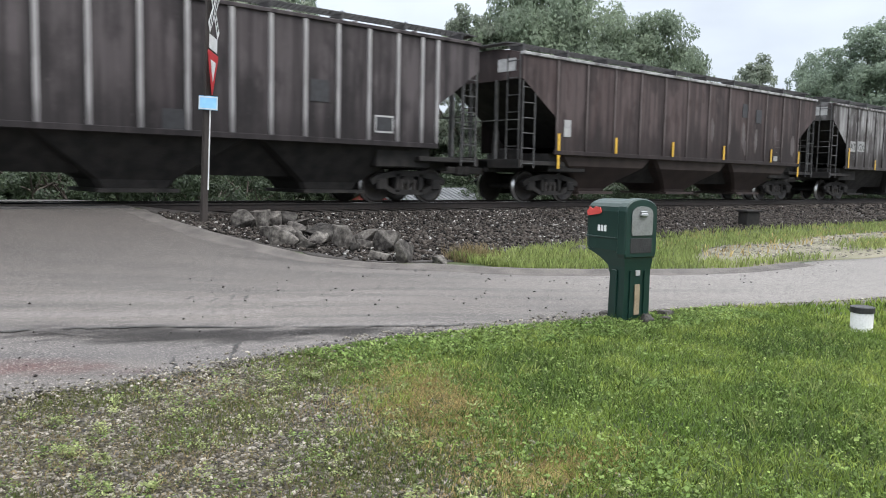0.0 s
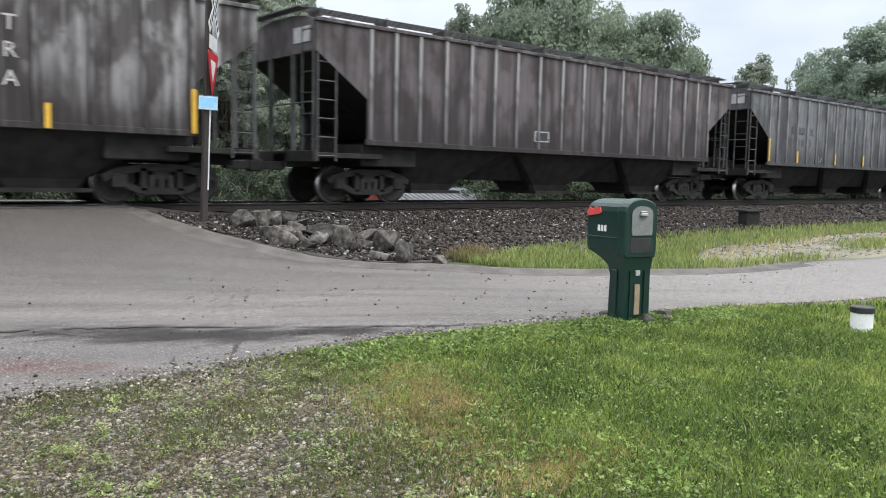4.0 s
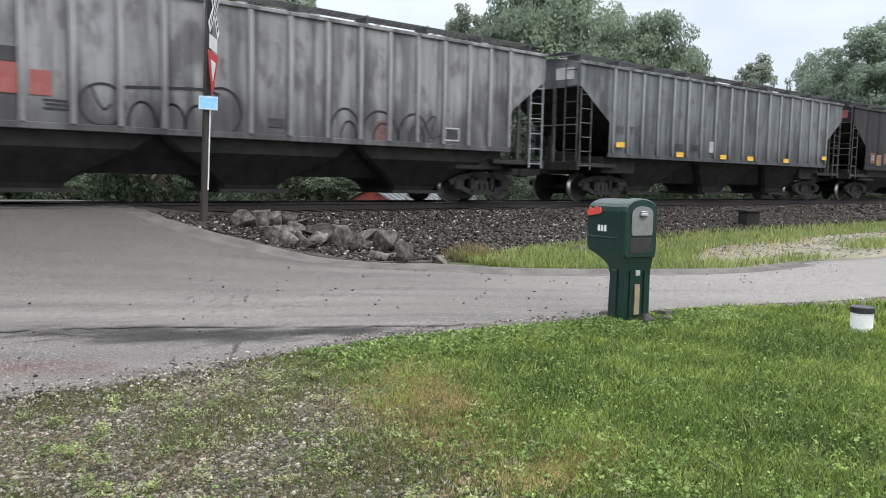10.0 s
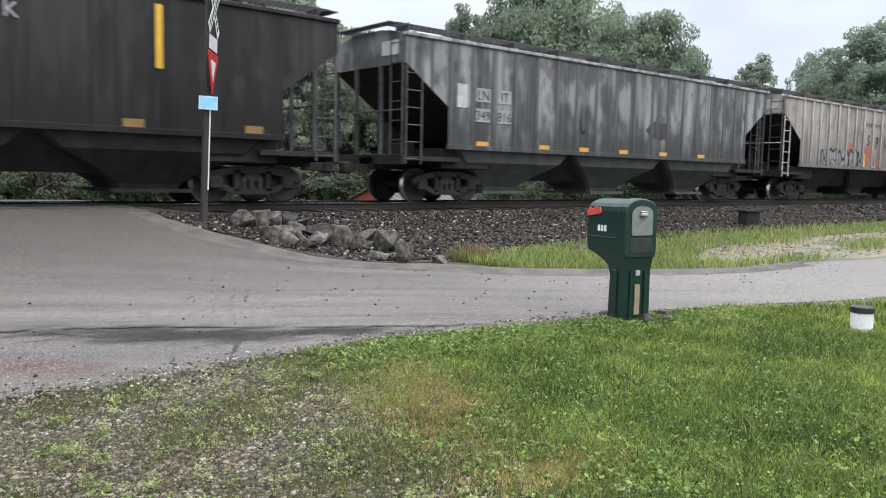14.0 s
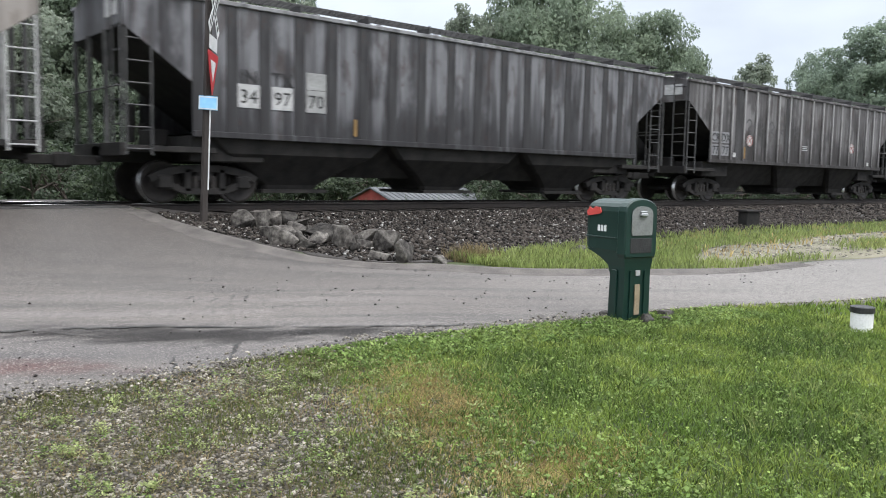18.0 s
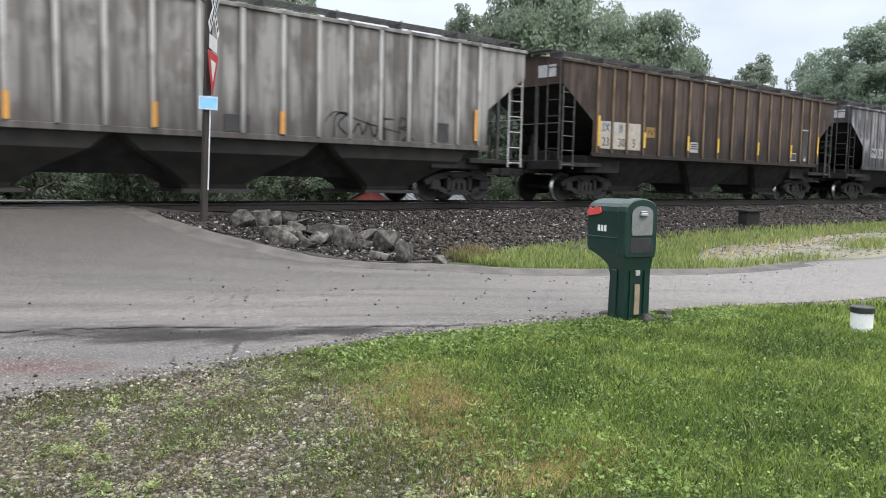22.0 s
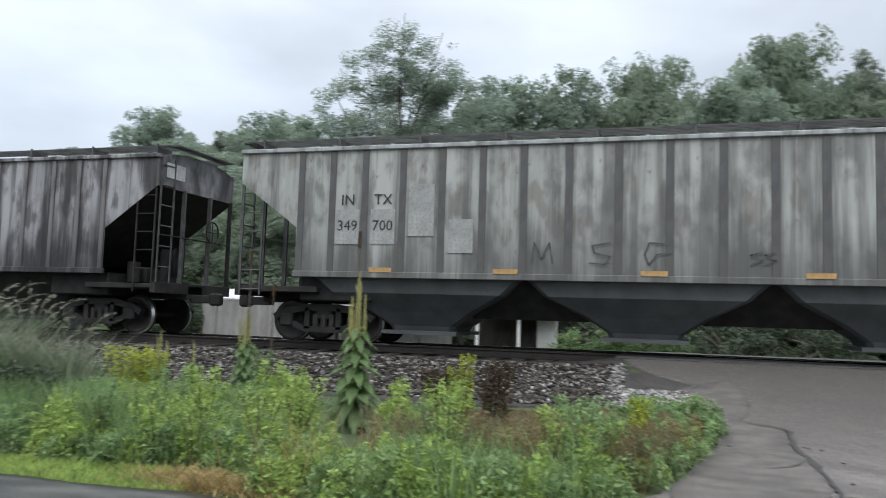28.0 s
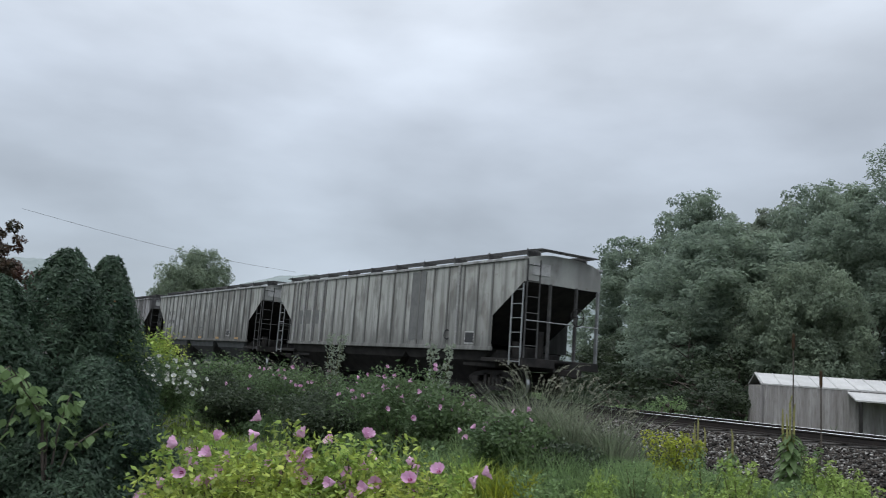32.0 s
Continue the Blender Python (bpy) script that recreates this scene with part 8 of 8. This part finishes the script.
for x, y, h, w, m, lab in ((-6.5, 8.6, 0.98, 0.5, "leaf_yellow", "bushy yellow-green goldenrod"), (-6.35, 8.75, 0.9, 0.42, "leaf_yellow", "bushy yellow-green goldenrod"), (-2.5, 9.6, 1.0, 0.17, "leaf_yellow", "yellow-green goldenrod spire"), (-2.62, 9.5, 0.86, 0.16, "leaf_yellow", "yellow-green goldenrod spire"), (-0.46, 8.7, 0.68, 0.2, "leaf_yellow", "yellow flowering spire by the crossing"), (-0.53, 8.55, 0.5, 0.2, "leaf_yellow", "yellow flowering spire by the crossing"), (-0.5, 10.4, 0.5, 0.25, "leaf_fresh", "yellow-green spire by the crossing"), (-2.9, 9.6, 0.82, 0.3, "leaf_brown", "dark brown seeding dock"), (-2.06, 9.6, 0.92, 0.24, "leaf_brown", "dark brown seeding dock"), (-2.2, 9.5, 0.85, 0.22, "leaf_brown", "dark brown seeding dock"), (-2.72, 9.7, 0.75, 0.26, "leaf_brown", "dark brown seeding dock"), (-5.0, 9.4, 0.85, 0.3, "leaf_fresh", "fresh green weed spire"), (-4.6, 9.2, 0.8, 0.34, "leaf_fresh", "fresh green weed spire"), (-5.3, 9.7, 0.95, 0.24, "leaf_mullein", "tall brownish green weed spire")):
    spire("goldenrod" if "golden" in lab else "dock_plant" if "dock" in lab else "weed_spire", pose(x, y, float(height(x, y))), h, w, 900 if m == "leaf_brown" else 520 if w < 0.4 else 1300, 0.022, M[m], int(abs(x * 100)), lab + " among the weeds", 9 if w > 0.4 else 4)


for k in range(26):
    x, y = R.uniform(-5.6, -0.6), R.uniform(6.6, 9.4)
    if y < np.interp(x, [-5.6, -4.2, -3.0, -2.2, -1.3, -0.6], [6.6, 6.6, 6.2, 6.0, 6.3, 7.4]):
        y += 0.9
    if abs(x - 0.157 + 0.427 * y) < 0.45:
        x += 0.9
    m = R.choice(("leaf_fresh", "leaf_weed", "leaf_fresh"))
    spire("tall_weed", pose(x, y, float(height(x, y))), R.uniform(0.55, 0.95) * (1.35 - 0.06 * y), R.uniform(0.22, 0.42), 620, R.uniform(0.018, 0.027), M[m], 500 + k, "upright leafy green weed rising above the border", 5)


def petals(mat, heart, n=5, rad=0.05):
    """A cup of overlapping petals with wavy rims round a dark throat and a pale column."""
    g = Geo()
    for k in range(n):
        a = 6.283 * k / n
        ring = [(0.12, -0.12, 0.0), (0.42, -0.5, 0.42), (0.78, -0.62, 0.66), (0.97, -0.3, 0.86), (0.92, 0.0, 0.74), (1.0, 0.32, 0.82), (0.78, 0.6, 0.7), (0.42, 0.48, 0.46), (0.12, 0.12, 0.0)]
        ca, sa = math.cos(a), math.sin(a)
        pts = [(rad * (x * ca - y * sa), rad * (x * sa + y * ca), rad * z + 0.002 * k) for x, y, z in ring]
        mid = (rad * 0.55 * ca, rad * 0.55 * sa, rad * 0.36 + 0.002 * k)
        g.add([*pts, mid], [(i, (i + 1) % 9, 9) for i in range(9)])
    g.add([(0.34 * rad * math.cos(6.283 * k / 8), 0.34 * rad * math.sin(6.283 * k / 8), 0.27 * rad) for k in range(8)] + [(0, 0, 0.12 * rad)], [(k, (k + 1) % 8, 8) for k in range(8)], 1)
    g.tube([(0, 0, 0.1 * rad), (0, 0, 0.75 * rad)], [0.06 * rad, 0.1 * rad], 5, 0)
    return g.mesh("flower", mat, heart)


PINK, WHITE = petals(M["petal"], M["petal_heart"]), petals(M["petal_white"], M["leaf_yellow"])


def flower_bush(name, m, w, h, leaves, size, mat, flowers, fl, fs, seed, label, sticks=14, toward=-45):
    """Branching stems, small leaves and single flowers near the outside."""
    t = thing(name, m, label, "flowering shrub")
    q, qr = np.random.default_rng(seed), random.Random(seed)
    tips = []
    for k in range(sticks):
        a, rr = 2.4 * k, w * 0.5 * math.sqrt((k + 0.5) / sticks)
        e = Vector((rr * math.cos(a), rr * math.sin(a), h * qr.uniform(0.72, 0.98) * (1 - 0.25 * (rr / (w * 0.5)) ** 2)))
        part("stem", Geo().tube([(e.x * 0.15, e.y * 0.15, 0), e * 0.5 + Vector((0, 0, 0.05 * h)), e], [0.011, 0.008, 0.004], 5).mesh("stem", M["bark"]), t)
        tips.append(e)
    per = leaves // sticks
    pts = np.concatenate([np.array(e)[None] * (0.36 + 0.68 * q.random((per, 1)) ** 0.6) + q.normal(size=(per, 3)) * np.array([0.10, 0.10, 0.08]) * w * 0.8 for e in tips])
    part("foliage", leaf_cloud("foliage", pts, size, mat, seed, 0.5, 1.05, heart=q.normal(size=pts.shape) * 0.8 + np.array([0, 0, 0.8])), t)
    for k in range(flowers):
        e = qr.choice(tips)
        a = radians(toward + qr.uniform(-110, 110))
        d = Vector((math.cos(a), math.sin(a), qr.uniform(-0.35, 1.1)))
        p = Vector((e.x, e.y, e.z * qr.uniform(0.86, 1.12))) + Vector((math.cos(a), math.sin(a), 0.15)) * w * qr.uniform(0.1, 0.2)
        part("flower", fl, t, "", Matrix.Translation(p) @ d.to_track_quat("Z", "Y").to_matrix().to_4x4() @ Matrix.Diagonal((fs * qr.uniform(0.75, 1.1), fs * qr.uniform(0.75, 1.1), fs * qr.uniform(1.2, 1.7), 1)))
    return t


flower_bush("mallow_bush", pose(-3.72, 2.86, 0), 0.95, 1.2, 13000, 0.019, M["leaf_mallow"], 34, PINK, 0.74, 3, "leafy rose mallow bush with pink flowers and yellowing leaves", 26)
flower_bush("mallow_bush", pose(-4.18, 2.3, 0), 1.0, 1.2, 13000, 0.019, M["leaf_mallow"], 34, PINK, 0.74, 4, "leafy rose mallow bush with pink flowers and yellowing leaves", 24)
for k, (x, y, w, h, m, nf, fl, lab) in enumerate((
        (-8.1, 7.5, 1.1, 1.0, "leaf_shrub", 16, PINK, "dark green shrub with small pink flowers"), (-11.4, 7.8, 2.0, 1.5, "leaf_shrub", 30, PINK, "tall shrub dotted with pink and white flowers"), (-10.2, 8.0, 1.5, 1.25, "leaf_shrub", 16, PINK, "dark green shrub with small pink flowers"), (-16.4, 8.2, 2.2, 1.45, "leaf_shrub", 26, PINK, "dark shrub with faded pink flowers"),
        (-15.4, 5.0, 1.5, 1.4, "leaf_shrub", 120, WHITE, "shrub covered in small white flowers"), (-13.8, 7.6, 1.7, 0.95, "leaf_bush", 0, PINK, "dark rounded green shrub"), (-17.6, 7.0, 1.6, 1.15, "leaf_bush", 0, PINK, "dark rounded green shrub"), (-15.6, 6.6, 1.5, 0.9, "leaf_bush", 0, PINK, "dark rounded green shrub"), (-12.4, 7.0, 1.4, 0.8, "leaf_bush", 0, PINK, "dark rounded green shrub"),
        (-16.9, 5.1, 1.5, 2.1, "leaf_mallow", 0, PINK, "tall yellow-green shrub"), (-9.3, 8.8, 1.1, 0.95, "leaf_shrub", 8, PINK, "dark green shrub with small pink flowers"), (-7.4, 7.9, 0.9, 0.75, "leaf_bush", 0, PINK, "dark rounded green shrub"), (-19.0, 7.6, 2.4, 1.5, "leaf_shrub", 0, PINK, "mid-green leafy shrub"), (-14.4, 9.0, 1.6, 1.35, "leaf_shrub", 12, PINK, "tall shrub dotted with pink and white flowers"))):
    flower_bush("flowering_shrub" if nf else "shrub", pose(x, y, float(height(x, y))), w, h, 7000, 0.034, M[m], nf, fl, 0.85, 70 + k, lab + " in the border", 18)
spire("weed_spire", pose(-15.9, 8.9, 0.0), 2.15, 0.4, 700, 0.04, M["leaf_pale_hazed"], 89, "tall leafy weed spire standing over the shrubs")
spire("weed_spire", pose(-12.4, 9.3, 0.0), 2.0, 0.5, 500, 0.05, M["leaf_pale_hazed"], 88, "tall leafy weed spire standing over the shrubs")
# ornamental grasses
def ornamental_grass(k, x, y, h, mat, plumes, label):
    """A tuft of arching blades, with feathery plumes on thin stems where it flowers."""
    t = thing("ornamental_grass", pose(x, y, float(height(x, y))), label, "ornamental grass")
    q = np.random.default_rng(200 + k)
    n = 420
    p = np.stack([0.12 * q.normal(size=n), 0.12 * q.normal(size=n), np.zeros(n)], -1)
    ob = blades("leaf_blades", p, (0.45 * h, 0.95 * h), 0.008, 0.75, mat, 300 + k, "")
    ob.parent = t
    tagged(ob, "", kind="stuff")
    del ob["category"]
    for i in range(plumes):
        a, out, top = q.random() * 6.283, h * q.uniform(0.15, 0.6), h * q.uniform(0.85, 1.15)
        c, s = math.cos(a), math.sin(a)
        line = [(0.05 * c, 0.05 * s, 0), (out * 0.25 * c, out * 0.25 * s, top * 0.55), (out * 0.6 * c, out * 0.6 * s, top * 0.88), (out * 0.85 * c, out * 0.85 * s, top * 0.98), (out * 1.1 * c, out * 1.1 * s, top * 0.97)]
        part("stem", Geo().tube(line[:4], [0.004, 0.003, 0.003, 0.002], 4).mesh("stem", M["pale_grass"]), t)
        f = q.random(22)
        u = np.array(line[2])[None] * ((1 - f) ** 2)[:, None] + 2 * np.array(line[3])[None] * (f * (1 - f))[:, None] + np.array(line[4])[None] * (f ** 2)[:, None]
        part("plume", leaf_cloud("plume", u + q.normal(size=(22, 3)) * 0.006 * np.sin(3.14 * np.clip(f, 0.1, 1))[:, None], 0.014, M["plume"], 900 + i, 0.2, 1.6), t)


for k, (x, y, h, m, np_, lab) in enumerate(((-9.3, 8.9, 1.6, "pale_grass", 16, "arching clump of ornamental grass with pale plumes"), (-8.7, 9.2, 1.5, "pale_grass", 14, "arching clump of ornamental grass with pale plumes"), (-9.9, 9.6, 1.6, "pale_grass", 14, "arching clump of ornamental grass with pale plumes"), (-18.2, 8.8, 1.5, "pale_grass", 10, "arching clump of ornamental grass with pale plumes"), (-8.1, 9.4, 1.3, "pale_grass", 8, "arching clump of ornamental grass with pale plumes"), (-7.75, 6.65, 0.62, "leaf_mallow", 0, "low strap-leaved yellow-green clump"), (-7.2, 6.8, 0.55, "leaf_yellow", 0, "low strap-leaved yellow-green clump"), (-8.3, 6.5, 0.6, "leaf_weed", 0, "low strap-leaved green clump"))):
    ornamental_grass(k, x, y, h, M[m], np_, lab + " in the border")

n = 16000
x, y = -24 + 16.5 * r.random(n), -3 + 9.5 * r.random(n)
blades("lawn_grass", on_ground(x, y), (0.05, 0.12), 0.012, 0.6, M["grass"], 44, "short green lawn beyond the drive")

# conifers and the vine at the end of the border
def conifer(m, h, w, seed, label):
    t = thing("conifer", m, label, "tree")
    q = np.random.default_rng(seed)
    part("trunk", Geo().tube([(0, 0, 0), (0, 0, h * 0.9)], [0.07, 0.015], 7).mesh("trunk", M["bark"]), t)
    n = 34000
    f = q.random(n) ** 1.25
    a = q.random(n) * 6.283
    lump = 1 + 0.14 * np.sin(3 * a + 9 * f + seed) + 0.1 * np.sin(7 * a - 14 * f)
    rad = w * 0.5 * lump * np.clip(1.02 - f, 0, 1) ** 0.62 * (0.72 + 0.3 * q.random(n))
    p = np.stack([rad * np.cos(a), rad * np.sin(a), 0.03 + f * h * (0.97 + 0.05 * q.random(n))], -1)
    part("foliage", leaf_cloud("foliage", p, 0.02, M["leaf_conifer"], seed, 0.1, 1.5, heart=np.stack([np.cos(a), np.sin(a), np.full(n, 0.5)], -1)), t)
    return t


conifer(pose(-9.6, 2.2, 0), 2.5, 2.0, 5, "dense dark green conical arborvitae in the border")
conifer(pose(-9.85, 2.7, 0), 2.5, 1.7, 6, "dense dark green conical arborvitae in the border")
conifer(pose(-9.2, 1.5, 0), 2.1, 2.0, 7, "broad dark green conifer in the border")
conifer(pose(-8.7, 2.45, 0), 1.35, 2.1, 8, "low dark green juniper in front of the conifers")
tree("tree", pose(-16.4, 2.0, 0), "dull reddish leafy small tree behind the conifers", lobes_round(8, 3.7, 2.4, 0.6, 12), 22000, 0.036, M["leaf_redbush"], 17, trunk=(0.07, 1.0), limbs=6, gaps=0.4)
vine = thing("climbing_vine", pose(-8.0, 2.0, 0) @ Matrix.Diagonal((0.95, 0.95, 1.0, 1)), "broad-leaved climbing vine hanging in front of the conifers", "vine")
lm = leaf_mesh(0.095, 0.085, M["leaf_weed"])
q = random.Random(9)
for s in range(7):
    a = q.uniform(-0.6, 0.6)
    e = Vector((q.uniform(-0.35, 0.45), q.uniform(-0.5, 0.55), q.uniform(0.75, 1.32)))
    pts = [Vector((0, 0, 0)), Vector((e.x * 0.3, e.y * 0.3, e.z * 0.7)), e, e + Vector((e.x * 0.5, e.y * 0.6, -0.15)), e + Vector((e.x * 0.8, e.y * 1.0, -0.5))]
    part("stem", Geo().tube(pts, [0.012, 0.009, 0.007, 0.005, 0.003], 5).mesh("stem", M["bark"]), vine)
    for k in range(34):
        f = 0.8 + 3.1 * k / 33
        i = min(int(f), 3)
        p = pts[i].lerp(pts[i + 1], f - i) + Vector((q.uniform(-0.06, 0.06), q.uniform(-0.06, 0.06), q.uniform(-0.05, 0.05)))
        part("leaf", lm, vine, "", Matrix.Translation(p) @ pose(0, 0, 0, q.uniform(-25, 25), q.uniform(15, 60), q.uniform(0, 360)))

# single stones of the ballast that lie nearest the yard
loose = [stones(1, lambda q, k: np.zeros((1, 3)), (0.05, 0.05), M["ballast"], "ballast_stone", 400 + k, 0.75) for k in range(8)]
for host, n, x0, x1, y0, y1 in ((bed2, 190, 8.6, 14.5, 11.4, 13.4), (bed, 110, -6.0, -1.4, 12.45, 13.6)):
    for k in range(n):
        x, y = R.uniform(x0, x1), R.uniform(y0, y1)
        s = R.uniform(0.8, 1.5)
        part("ballast_stone", loose[k % 8], host, "", pose(x, y, float(height(x, y)) + 0.055, R.uniform(-40, 40), R.uniform(-40, 40), R.uniform(0, 360)) @ Matrix.Diagonal((s, s, s, 1)))


LAG = ((0, 0), (8, 0), (16, 0), (22, 0), (24.2, 0), (25.5, 0.05), (26.5, 0.45), (27.5, 0.78), (28.2, 0.76), (29, 0.58), (30.5, 0.3), (32, 0.05))


def motions():
    for ob, x in TRAIN:
        walk(ob, [(t, pose(x - SPEED * t + lag, YC, RAIL_Z)) for t, lag in LAG])

    for ob, x, wx in AXLES:
        rows, t0, t1 = [], max(0.0, (x - 50) / SPEED), min(32.0, (x + 45) / SPEED)
        for f in range(round(t0 * FPS), round(t1 * FPS) + 1):
            rows.append((f / FPS, pose(wx, 0, 0.46, 0, -math.degrees(SPEED * (f / FPS - t0) / 0.46), 0)))
        if t0 > 0:
            rows.insert(0, (0, rows[0][1]))
        if t1 < 32:
            rows.append((32, rows[-1][1]))
        walk(ob, rows)


motions()
